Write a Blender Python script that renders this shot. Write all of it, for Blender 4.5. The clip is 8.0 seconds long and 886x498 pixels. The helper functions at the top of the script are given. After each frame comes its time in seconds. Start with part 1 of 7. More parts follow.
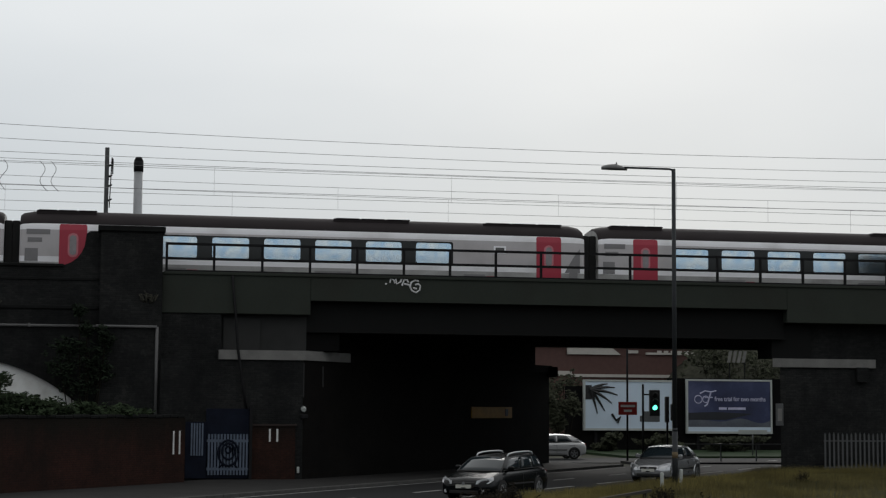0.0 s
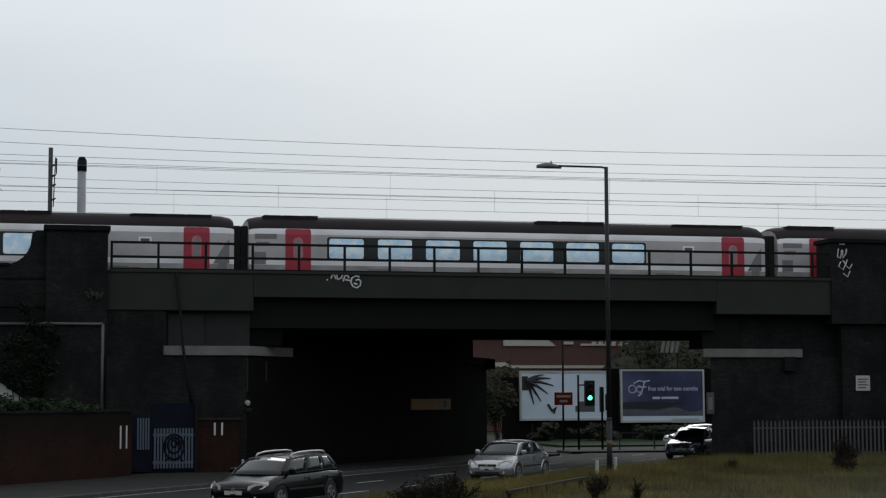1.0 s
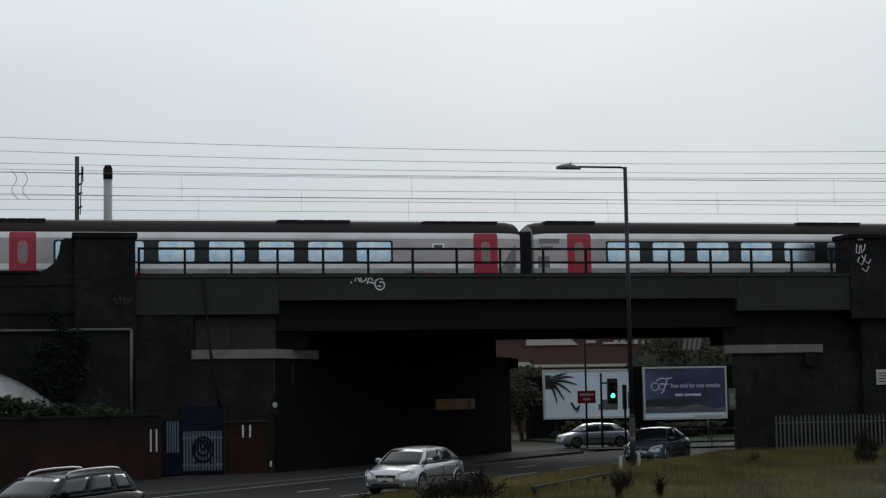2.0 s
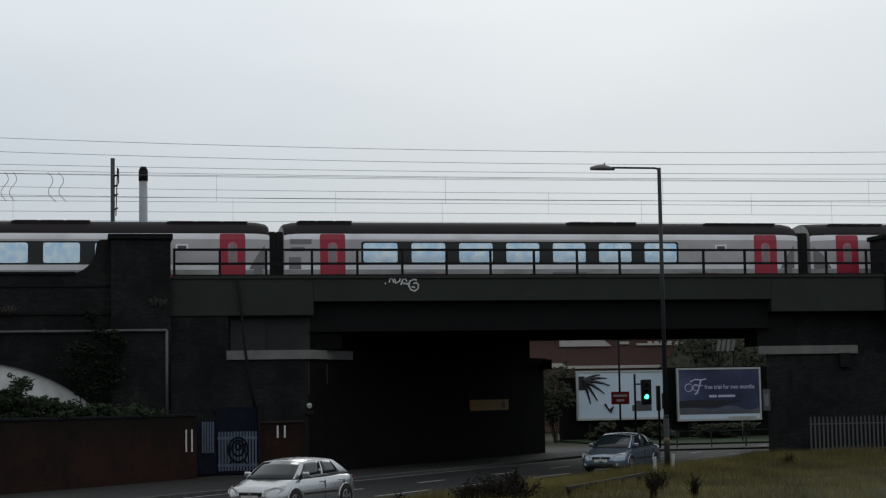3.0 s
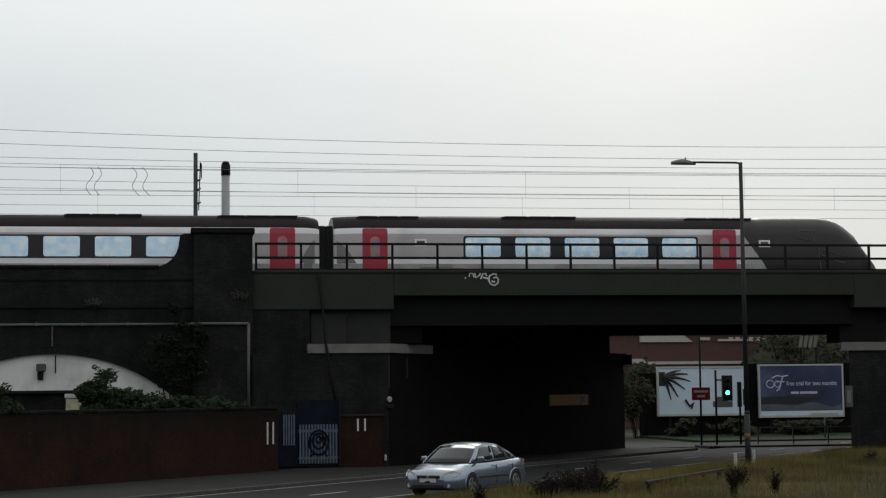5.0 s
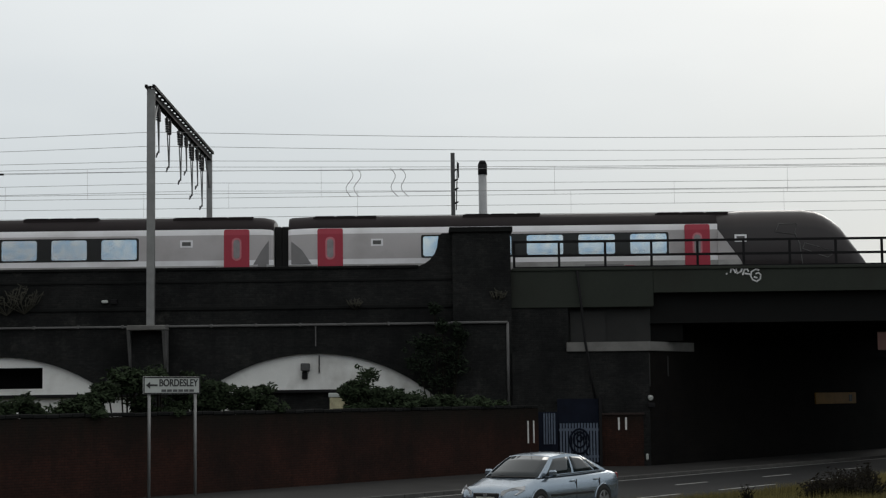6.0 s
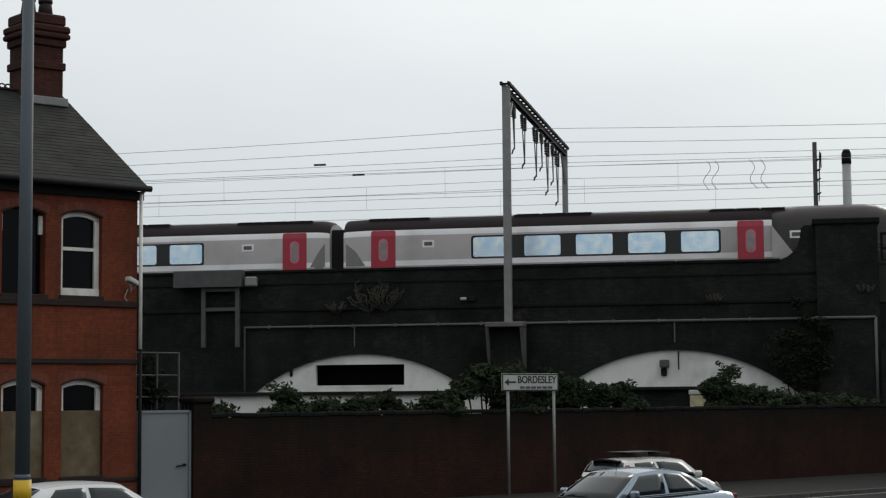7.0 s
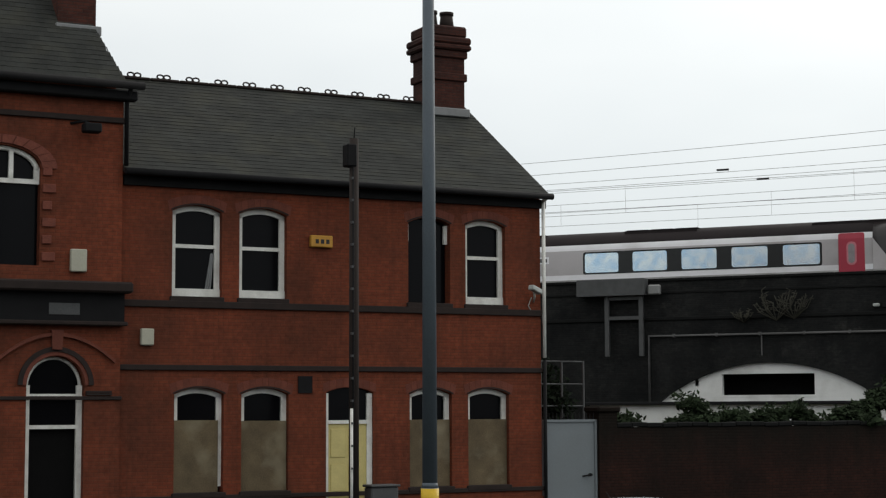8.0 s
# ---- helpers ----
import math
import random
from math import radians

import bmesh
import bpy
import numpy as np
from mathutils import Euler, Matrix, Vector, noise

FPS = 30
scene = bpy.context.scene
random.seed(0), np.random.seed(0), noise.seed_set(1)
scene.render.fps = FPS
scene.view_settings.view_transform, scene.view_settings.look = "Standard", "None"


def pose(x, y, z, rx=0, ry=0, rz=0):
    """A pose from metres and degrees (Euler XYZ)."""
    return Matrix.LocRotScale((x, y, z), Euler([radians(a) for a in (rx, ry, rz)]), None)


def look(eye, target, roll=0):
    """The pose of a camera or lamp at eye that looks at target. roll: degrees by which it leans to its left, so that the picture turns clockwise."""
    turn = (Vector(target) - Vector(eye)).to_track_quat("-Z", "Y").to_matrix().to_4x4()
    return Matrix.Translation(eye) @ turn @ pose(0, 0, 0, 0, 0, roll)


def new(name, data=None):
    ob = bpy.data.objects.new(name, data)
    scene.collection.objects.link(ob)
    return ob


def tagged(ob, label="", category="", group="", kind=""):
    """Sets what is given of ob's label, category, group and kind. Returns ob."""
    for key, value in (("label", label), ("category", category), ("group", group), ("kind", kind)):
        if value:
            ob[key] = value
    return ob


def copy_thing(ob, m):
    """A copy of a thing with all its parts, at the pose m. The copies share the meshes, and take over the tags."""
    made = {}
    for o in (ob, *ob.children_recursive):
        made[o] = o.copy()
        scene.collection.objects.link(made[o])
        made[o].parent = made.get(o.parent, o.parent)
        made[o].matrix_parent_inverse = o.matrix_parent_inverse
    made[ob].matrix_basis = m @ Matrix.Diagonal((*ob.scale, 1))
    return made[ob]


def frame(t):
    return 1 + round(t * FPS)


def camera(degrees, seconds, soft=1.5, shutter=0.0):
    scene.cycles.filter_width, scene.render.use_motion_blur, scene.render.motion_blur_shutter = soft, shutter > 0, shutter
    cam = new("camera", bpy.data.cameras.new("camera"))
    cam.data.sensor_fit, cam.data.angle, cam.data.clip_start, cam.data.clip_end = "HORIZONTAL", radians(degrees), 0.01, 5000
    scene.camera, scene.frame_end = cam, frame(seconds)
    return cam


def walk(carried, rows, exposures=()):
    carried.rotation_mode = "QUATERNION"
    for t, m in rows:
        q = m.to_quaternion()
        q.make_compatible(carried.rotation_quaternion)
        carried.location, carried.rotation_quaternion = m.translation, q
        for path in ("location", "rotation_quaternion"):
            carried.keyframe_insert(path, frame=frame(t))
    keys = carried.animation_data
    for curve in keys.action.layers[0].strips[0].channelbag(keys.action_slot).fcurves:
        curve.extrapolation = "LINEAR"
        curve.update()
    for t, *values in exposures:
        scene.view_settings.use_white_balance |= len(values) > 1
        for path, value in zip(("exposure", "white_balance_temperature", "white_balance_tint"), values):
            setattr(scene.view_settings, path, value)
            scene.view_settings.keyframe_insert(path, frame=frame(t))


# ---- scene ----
cam = camera(28.785, 8.0, soft=1.25, shutter=0.0)
PATH = [
    (0.0, (-2.672, 5.404, 2.903), (10.941, 73.774, 9.246), 0.404),
    (0.5, (-2.876, 4.754, 2.900), (12.399, 72.787, 9.072), 0.095),
    (1.0, (-3.196, 3.782, 2.909), (13.004, 71.614, 8.934), -0.225),
    (1.2, (-3.250, 3.602, 2.899), (13.087, 71.402, 8.918), -0.418),
    (2.3, (-3.548, 2.611, 2.843), (11.426, 70.718, 8.956), -1.143),
    (2.5, (-3.602, 2.431, 2.832), (11.157, 70.582, 8.974), -1.090),
    (3.0, (-3.517, 2.837, 2.830), (10.562, 71.130, 8.987), -1.001),
    (3.5, (-3.533, 2.712, 2.826), (9.842, 71.157, 8.860), -0.841),
    (4.0, (-3.658, 2.380, 2.829), (9.130, 70.945, 8.769), -0.697),
    (4.2, (-3.623, 2.407, 2.827), (8.916, 71.020, 8.743), -0.542),
    (5.3, (-3.538, 2.822, 2.776), (5.614, 71.955, 8.845), -0.743),
    (5.5, (-3.701, 2.875, 2.769), (3.656, 72.221, 8.854), -0.757),
    (6.0, (-3.588, 3.121, 2.803), (-3.013, 72.856, 8.866), -0.724),
    (6.5, (-3.641, 3.539, 2.820), (-10.178, 72.973, 8.836), -0.593),
    (7.0, (-3.696, 3.929, 2.855), (-17.418, 72.305, 8.890), -0.470),
    (7.5, (-3.779, 4.343, 2.862), (-24.755, 70.841, 9.027), -0.422),
    (8.0, (-3.965, 4.647, 2.844), (-33.059, 67.978, 9.374), -0.245),
]
walk(cam, [(t, look(eye, target, roll)) for t, eye, target, roll in PATH],
     exposures=((0.0, -0.14, 6520, 10), (1.0, -0.20, 6250, 9), (3.0, -0.20, 6250, 9), (4.0, -0.10, 6580, 9), (5.5, -0.05, 6620, 9),
                (6.5, 0.0, 6580, 9), (7.0, 0.08, 6600, 9), (7.5, 0.18, 6630, 9), (8.0, 0.32, 6720, 9)))

# ---------------------------------------------------------------- light
world = bpy.data.worlds.new("overcast_sky")
scene.world = world
world.use_nodes = True
wn, wl = world.node_tree.nodes, world.node_tree.links
wn.clear()
w_out = wn.new("ShaderNodeOutputWorld")
w_bg = wn.new("ShaderNodeBackground")
w_bg.inputs["Strength"].default_value = 1.0
w_sky = wn.new("ShaderNodeTexSky")
w_sky.sky_type = "NISHITA"
w_sky.sun_disc = False
w_sky.sun_elevation, w_sky.sun_rotation = radians(25), radians(19)
w_scale = wn.new("ShaderNodeVectorMath")
w_scale.operation = "SCALE"
w_scale.inputs["Scale"].default_value = 0.10
wl.new(w_sky.outputs["Color"], w_scale.inputs[0])
w_tc = wn.new("ShaderNodeTexCoord")
w_sep = wn.new("ShaderNodeSeparateXYZ")
wl.new(w_tc.outputs["Generated"], w_sep.inputs[0])
w_ramp = wn.new("ShaderNodeValToRGB")
w_ramp.color_ramp.interpolation = "B_SPLINE"
cr = w_ramp.color_ramp.elements
cr[0].position, cr[0].color = 0.0, (0.52, 0.575, 0.63, 1)
cr[1].position, cr[1].color = 1.0, (1.02, 1.02, 1.0, 1)
e = cr.new(0.11)
e.color = (0.535, 0.585, 0.635, 1)
e = cr.new(0.26)
e.color = (0.93, 0.965, 0.98, 1)
w_noise = wn.new("ShaderNodeTexNoise")
w_noise.inputs["Scale"].default_value = 2.2
w_noise.inputs["Detail"].default_value = 4
w_map = wn.new("ShaderNodeMapping")
w_map.inputs["Scale"].default_value = (1, 1, 3)
wl.new(w_tc.outputs["Generated"], w_map.inputs[0])
wl.new(w_map.outputs[0], w_noise.inputs["Vector"])
w_add = wn.new("ShaderNodeMath")
w_add.operation = "MULTIPLY_ADD"
w_add.inputs[1].default_value = 0.16
w_sub = wn.new("ShaderNodeMath")
w_sub.operation = "SUBTRACT"
w_sub.inputs[1].default_value = 0.08
wl.new(w_sep.outputs["Z"], w_sub.inputs[0])
wl.new(w_noise.outputs["Fac"], w_add.inputs[0])
wl.new(w_sub.outputs[0], w_add.inputs[2])
wl.new(w_add.outputs[0], w_ramp.inputs["Fac"])
w_mix = wn.new("ShaderNodeMixRGB")
w_mix.inputs["Fac"].default_value = 0.90
wl.new(w_scale.outputs[0], w_mix.inputs[1])
wl.new(w_ramp.outputs["Color"], w_mix.inputs[2])
# brighter towards the veiled sun, dimmer away from it
w_dot = wn.new("ShaderNodeVectorMath")
w_dot.operation = "DOT_PRODUCT"
w_dot.inputs[1].default_value = (0.62, 0.68, 0.40)
wl.new(w_tc.outputs["Generated"], w_dot.inputs[0])
w_fall = wn.new("ShaderNodeMapRange")
w_fall.interpolation_type = "SMOOTHSTEP"
w_fall.inputs["From Min"].default_value, w_fall.inputs["From Max"].default_value = -0.5, 1.0
w_fall.inputs["To Min"].default_value, w_fall.inputs["To Max"].default_value = 0.80, 1.02
wl.new(w_dot.outputs["Value"], w_fall.inputs["Value"])
w_lit = wn.new("ShaderNodeVectorMath")
w_lit.operation = "SCALE"
wl.new(w_mix.outputs[0], w_lit.inputs[0])
wl.new(w_fall.outputs[0], w_lit.inputs["Scale"])
wl.new(w_lit.outputs[0], w_bg.inputs["Color"])
wl.new(w_bg.outputs[0], w_out.inputs["Surface"])

sun_data = bpy.data.lights.new("sun", "SUN")
sun_data.energy, sun_data.angle, sun_data.color = 0.6, radians(25), (1.0, 0.97, 0.93)
sun = new("sun", sun_data)
sun.matrix_world = look((30, 146, 42), (0, 60, 0))

# ---------------------------------------------------------------- materials


def mat(name, col, rough=0.7, metal=0.0, var=0.25, scale=3.0, fine=40.0, bump=0.15, dist=0.02, tint=None, stain=None, stain_scale=0.6, stain_amount=0.5, spec=0.4, per_island=0.0):
    """Base colour varied at two scales, with optional stains and fine relief, in object space."""
    m = bpy.data.materials.new(name)
    m.use_nodes = True
    n, l = m.node_tree.nodes, m.node_tree.links
    b = n["Principled BSDF"]
    b.inputs["Roughness"].default_value, b.inputs["Metallic"].default_value = rough, metal
    b.inputs["Specular IOR Level"].default_value = spec
    tc = n.new("ShaderNodeTexCoord")
    n1, n2 = n.new("ShaderNodeTexNoise"), n.new("ShaderNodeTexNoise")
    n1.inputs["Scale"].default_value, n1.inputs["Detail"].default_value = scale, 5
    n2.inputs["Scale"].default_value, n2.inputs["Detail"].default_value = fine, 3
    l.new(tc.outputs["Object"], n1.inputs["Vector"])
    l.new(tc.outputs["Object"], n2.inputs["Vector"])
    lo = [max(0.0, c * (1 - var)) for c in col]
    hi = [min(1.0, c * (1 + var)) for c in (tint or col)]
    r = n.new("ShaderNodeValToRGB")
    r.color_ramp.elements[0].position, r.color_ramp.elements[1].position = 0.3, 0.7
    r.color_ramp.elements[0].color, r.color_ramp.elements[1].color = (*lo, 1), (*hi, 1)
    mixv = n.new("ShaderNodeMath")
    mixv.operation = "MULTIPLY_ADD"
    mixv.inputs[1].default_value = 0.45
    l.new(n2.outputs["Fac"], mixv.inputs[0])
    half = n.new("ShaderNodeMath")
    half.operation = "MULTIPLY"
    half.inputs[1].default_value = 0.55
    l.new(n1.outputs["Fac"], half.inputs[0])
    l.new(half.outputs[0], mixv.inputs[2])
    l.new(mixv.outputs[0], r.inputs["Fac"])
    colour = r.outputs["Color"]
    if stain:
        n3 = n.new("ShaderNodeTexNoise")
        n3.inputs["Scale"].default_value, n3.inputs["Detail"].default_value = stain_scale, 6
        l.new(tc.outputs["Object"], n3.inputs["Vector"])
        r3 = n.new("ShaderNodeValToRGB")
        r3.color_ramp.elements[0].position, r3.color_ramp.elements[1].position = 0.48, 0.72
        r3.color_ramp.elements[0].color = (0, 0, 0, 1)
        r3.color_ramp.elements[1].color = (stain_amount, stain_amount, stain_amount, 1)
        l.new(n3.outputs["Fac"], r3.inputs["Fac"])
        mx = n.new("ShaderNodeMixRGB")
        mx.inputs[2].default_value = (*stain, 1)
        l.new(r3.outputs["Color"], mx.inputs["Fac"])
        l.new(colour, mx.inputs[1])
        colour = mx.outputs[0]
    if per_island:
        g = n.new("ShaderNodeNewGeometry")
        mr = n.new("ShaderNodeMapRange")
        mr.inputs["To Min"].default_value, mr.inputs["To Max"].default_value = 1 - per_island, 1 + per_island
        l.new(g.outputs["Random Per Island"], mr.inputs["Value"])
        vm = n.new("ShaderNodeVectorMath")
        vm.operation = "SCALE"
        l.new(colour, vm.inputs[0])
        l.new(mr.outputs[0], vm.inputs["Scale"])
        colour = vm.outputs[0]
    l.new(colour, b.inputs["Base Color"])
    if bump:
        bp = n.new("ShaderNodeBump")
        bp.inputs["Strength"].default_value, bp.inputs["Distance"].default_value = bump, dist
        l.new(mixv.outputs[0], bp.inputs["Height"])
        l.new(bp.outputs[0], b.inputs["Normal"])
    return m


def brick_mat(name, c1, c2, mortar, soot, soot_amount=0.5, axis="x", rough=0.85, size=0.075, streak=0.5, lime=None, runs=None):
    """Coursed brickwork in object space, its courses along x (or y), with soot and weathering at a larger scale."""
    m = bpy.data.materials.new(name)
    m.use_nodes = True
    n, l = m.node_tree.nodes, m.node_tree.links
    b = n["Principled BSDF"]
    b.inputs["Roughness"].default_value = rough
    b.inputs["Specular IOR Level"].default_value = 0.1
    tc = n.new("ShaderNodeTexCoord")
    sp, cb = n.new("ShaderNodeSeparateXYZ"), n.new("ShaderNodeCombineXYZ")
    l.new(tc.outputs["Object"], sp.inputs[0])
    ad = n.new("ShaderNodeMath")
    ad.operation = "ADD"
    l.new(sp.outputs["X"], ad.inputs[0])
    l.new(sp.outputs["Y"], ad.inputs[1])
    l.new(ad.outputs[0], cb.inputs["X"])
    l.new(sp.outputs["Z"], cb.inputs["Y"])
    bt = n.new("ShaderNodeTexBrick")
    bt.inputs["Color1"].default_value, bt.inputs["Color2"].default_value = (*c1, 1), (*c2, 1)
    bt.inputs["Mortar"].default_value = (*mortar, 1)
    bt.inputs["Scale"].default_value = 1.0
    bt.inputs["Brick Width"].default_value, bt.inputs["Row Height"].default_value = size * 3, size
    bt.inputs["Mortar Size"].default_value = 0.010
    bt.inputs["Mortar Smooth"].default_value = 0.3
    bt.inputs["Bias"].default_value = -0.1
    l.new(cb.outputs[0], bt.inputs["Vector"])
    n1 = n.new("ShaderNodeTexNoise")
    n1.inputs["Scale"].default_value, n1.inputs["Detail"].default_value = 0.55, 7
    n1.inputs["Roughness"].default_value = 0.65
    l.new(tc.outputs["Object"], n1.inputs["Vector"])
    r1 = n.new("ShaderNodeValToRGB")
    r1.color_ramp.elements[0].position, r1.color_ramp.elements[1].position = 0.36, 0.66
    r1.color_ramp.elements[0].color = (0, 0, 0, 1)
    r1.color_ramp.elements[1].color = (soot_amount, soot_amount, soot_amount, 1)
    l.new(n1.outputs["Fac"], r1.inputs["Fac"])
    mx = n.new("ShaderNodeMixRGB")
    mx.inputs[2].default_value = (*soot, 1)
    l.new(r1.outputs["Color"], mx.inputs["Fac"])
    l.new(bt.outputs["Color"], mx.inputs[1])
    # rain streaks, long and narrow, and pale lime blooms
    mp = n.new("ShaderNodeMapping")
    mp.inputs["Scale"].default_value = (2.6, 2.6, 0.30)
    l.new(tc.outputs["Object"], mp.inputs["Vector"])
    layers = [(mp.outputs[0], 1.0, 0.50, 0.74, soot, streak)]
    if lime:
        layers.append((tc.outputs["Object"], 0.75, 0.60, 0.74, lime, 0.6))
    for vec, sc, lo, hi, col, amount in layers:
        n4 = n.new("ShaderNodeTexNoise")
        n4.inputs["Scale"].default_value, n4.inputs["Detail"].default_value = sc, 8
        n4.inputs["Roughness"].default_value = 0.7
        l.new(vec, n4.inputs["Vector"])
        r4 = n.new("ShaderNodeMapRange")
        r4.inputs["From Min"].default_value, r4.inputs["From Max"].default_value = lo, hi
        r4.inputs["To Max"].default_value = amount
        l.new(n4.outputs["Fac"], r4.inputs["Value"])
        m4 = n.new("ShaderNodeMixRGB")
        m4.inputs[2].default_value = (*col, 1)
        l.new(r4.outputs[0], m4.inputs["Fac"])
        l.new(mx.outputs[0], m4.inputs[1])
        mx = m4
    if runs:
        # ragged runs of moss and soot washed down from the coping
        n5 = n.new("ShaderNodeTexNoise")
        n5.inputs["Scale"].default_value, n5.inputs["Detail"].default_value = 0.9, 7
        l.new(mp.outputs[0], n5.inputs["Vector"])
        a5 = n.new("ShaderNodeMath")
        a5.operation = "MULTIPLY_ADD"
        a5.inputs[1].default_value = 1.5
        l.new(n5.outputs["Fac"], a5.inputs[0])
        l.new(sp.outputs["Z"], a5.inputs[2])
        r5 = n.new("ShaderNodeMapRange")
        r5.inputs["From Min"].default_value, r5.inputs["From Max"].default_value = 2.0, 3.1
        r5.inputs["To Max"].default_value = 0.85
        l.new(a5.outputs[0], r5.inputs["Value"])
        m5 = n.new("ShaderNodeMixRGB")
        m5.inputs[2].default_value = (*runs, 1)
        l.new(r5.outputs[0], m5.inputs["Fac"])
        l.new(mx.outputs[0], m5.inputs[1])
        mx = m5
    n2 = n.new("ShaderNodeTexNoise")
    n2.inputs["Scale"].default_value, n2.inputs["Detail"].default_value = 9.0, 4
    l.new(tc.outputs["Object"], n2.inputs["Vector"])
    r2 = n.new("ShaderNodeMapRange")
    r2.inputs["To Min"].default_value, r2.inputs["To Max"].default_value = 0.60, 1.40
    l.new(n2.outputs["Fac"], r2.inputs["Value"])
    vm = n.new("ShaderNodeVectorMath")
    vm.operation = "SCALE"
    l.new(mx.outputs[0], vm.inputs[0])
    l.new(r2.outputs[0], vm.inputs["Scale"])
    l.new(vm.outputs[0], b.inputs["Base Color"])
    bp = n.new("ShaderNodeBump")
    bp.inputs["Strength"].default_value, bp.inputs["Distance"].default_value = 0.5, 0.01
    bp.invert = True
    l.new(bt.outputs["Fac"], bp.inputs["Height"])
    l.new(bp.outputs[0], b.inputs["Normal"])
    return m


def glass_mat(name, col, rough=0.04, spec=0.6):
    m = bpy.data.materials.new(name)
    m.use_nodes = True
    b = m.node_tree.nodes["Principled BSDF"]
    b.inputs["Base Color"].default_value = (*col, 1)
    b.inputs["Roughness"].default_value = rough
    b.inputs["Specular IOR Level"].default_value = spec
    return m


def glow_mat(name, col, strength):
    m = bpy.data.materials.new(name)
    m.use_nodes = True
    b = m.node_tree.nodes["Principled BSDF"]
    b.inputs["Base Color"].default_value = (*col, 1)
    b.inputs["Emission Color"].default_value = (*col, 1)
    b.inputs["Emission Strength"].default_value = strength
    return m


SOOT_BRICK = brick_mat("sooty_blue_brick", (0.0165, 0.0178, 0.0178), (0.0285, 0.0282, 0.0274), (0.0185, 0.019, 0.019), (0.0060, 0.0066, 0.0070), 0.85, lime=(0.056, 0.056, 0.051))
# Darker copy of the sooty brick: the underpass's shade is in its colour.
UNDERPASS = brick_mat("shade_darkened_underpass_brick", (0.0070, 0.0062, 0.0056), (0.0092, 0.0079, 0.0070), (0.0068, 0.0062, 0.0056), (0.0028, 0.0027, 0.0026), 0.8)
SOOT_COPING = mat("sooty_coping_stone", (0.011, 0.0115, 0.0115), 0.9, var=0.4, scale=2, spec=0.1)
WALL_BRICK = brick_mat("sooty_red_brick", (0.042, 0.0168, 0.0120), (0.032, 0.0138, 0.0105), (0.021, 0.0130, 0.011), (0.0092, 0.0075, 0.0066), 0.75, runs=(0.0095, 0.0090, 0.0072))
RED_BRICK = brick_mat("red_engineering_brick", (0.208, 0.054, 0.027), (0.176, 0.044, 0.024), (0.155, 0.050, 0.029), (0.070, 0.028, 0.018), 0.75, streak=0.65)
HEAD_BRICK = mat("dark_red_arch_brick", (0.135, 0.038, 0.023), 0.85, var=0.3, scale=4, per_island=0.2)
DARK_TRIM = mat("dark_brick_trim", (0.020, 0.0125, 0.0105), 0.85, var=0.35, scale=4)
TERRACOTTA = mat("terracotta_trim", (0.16, 0.045, 0.028), 0.8, var=0.3, scale=5)
STONE = mat("weathered_concrete", (0.15, 0.148, 0.142), 0.9, var=0.3, scale=1.5, stain=(0.05, 0.05, 0.048), stain_amount=0.7)
DARK_STONE = mat("dirty_concrete", (0.024, 0.0245, 0.024), 0.9, var=0.35, scale=1.2, stain=(0.02, 0.02, 0.02), stain_amount=0.7)
GIRDER = mat("dark_green_girder_paint", (0.027, 0.032, 0.026), 0.75, var=0.12, scale=0.8, fine=12, bump=0.08, stain=(0.022, 0.019, 0.016), stain_amount=0.4, spec=0.2)
# Much darker colour than the outer girder, for the recessed and far beams.
GIRDER_DARK = mat("near_black_beam", (0.0042, 0.0045, 0.0044), 0.8, var=0.2, scale=0.8, spec=0.2)
# Even near-black colour shared by the deck underside, bearing, arch back and hoarding.
SOFFIT = mat("matt_near_black", (0.005, 0.005, 0.005), 0.95, var=0.3, spec=0.1)
IRON = mat("black_iron", (0.011, 0.011, 0.012), 0.8, var=0.25, spec=0.15)
GALV = mat("galvanised_steel", (0.23, 0.235, 0.235), 0.55, 0.3, var=0.18, scale=3, bump=0.05)
DULL_STEEL = mat("dull_grey_steel", (0.075, 0.078, 0.080), 0.6, 0.2, var=0.25)
PIPE_GREY = mat("grey_pipe", (0.105, 0.105, 0.105), 0.7, var=0.35, scale=1.2)
WHITE_WASH = mat("whitewashed_render", (0.74, 0.75, 0.74), 0.9, var=0.12, scale=0.9, stain=(0.33, 0.32, 0.30), stain_amount=0.6, stain_scale=0.9)
BLACK = mat("black_room_void", (0.006, 0.006, 0.006), 0.95, var=0.2, spec=0.1)
ASPHALT = mat("worn_asphalt", (0.0175, 0.018, 0.0185), 0.85, var=0.22, scale=0.5, fine=60, bump=0.3, dist=0.006, stain=(0.017, 0.017, 0.018), stain_amount=0.6, stain_scale=0.35, spec=0.12)
PAVING = mat("grey_pavement", (0.027, 0.0265, 0.026), 0.9, var=0.25, scale=0.8, fine=30, stain=(0.030, 0.030, 0.029), stain_amount=0.7, spec=0.12)
KERB = mat("kerb_stone", (0.06, 0.059, 0.057), 0.9, var=0.25, scale=2)
ROAD_PAINT = mat("worn_white_road_paint", (0.30, 0.30, 0.29), 0.8, var=0.4, scale=6)
EARTH = mat("rough_ground", (0.035, 0.036, 0.024), 0.95, var=0.4, scale=0.3, spec=0.12)
GRASS_BASE = mat("verge_soil", (0.020, 0.024, 0.010), 0.95, var=0.4, scale=0.8, tint=(0.032, 0.033, 0.015), spec=0.1)
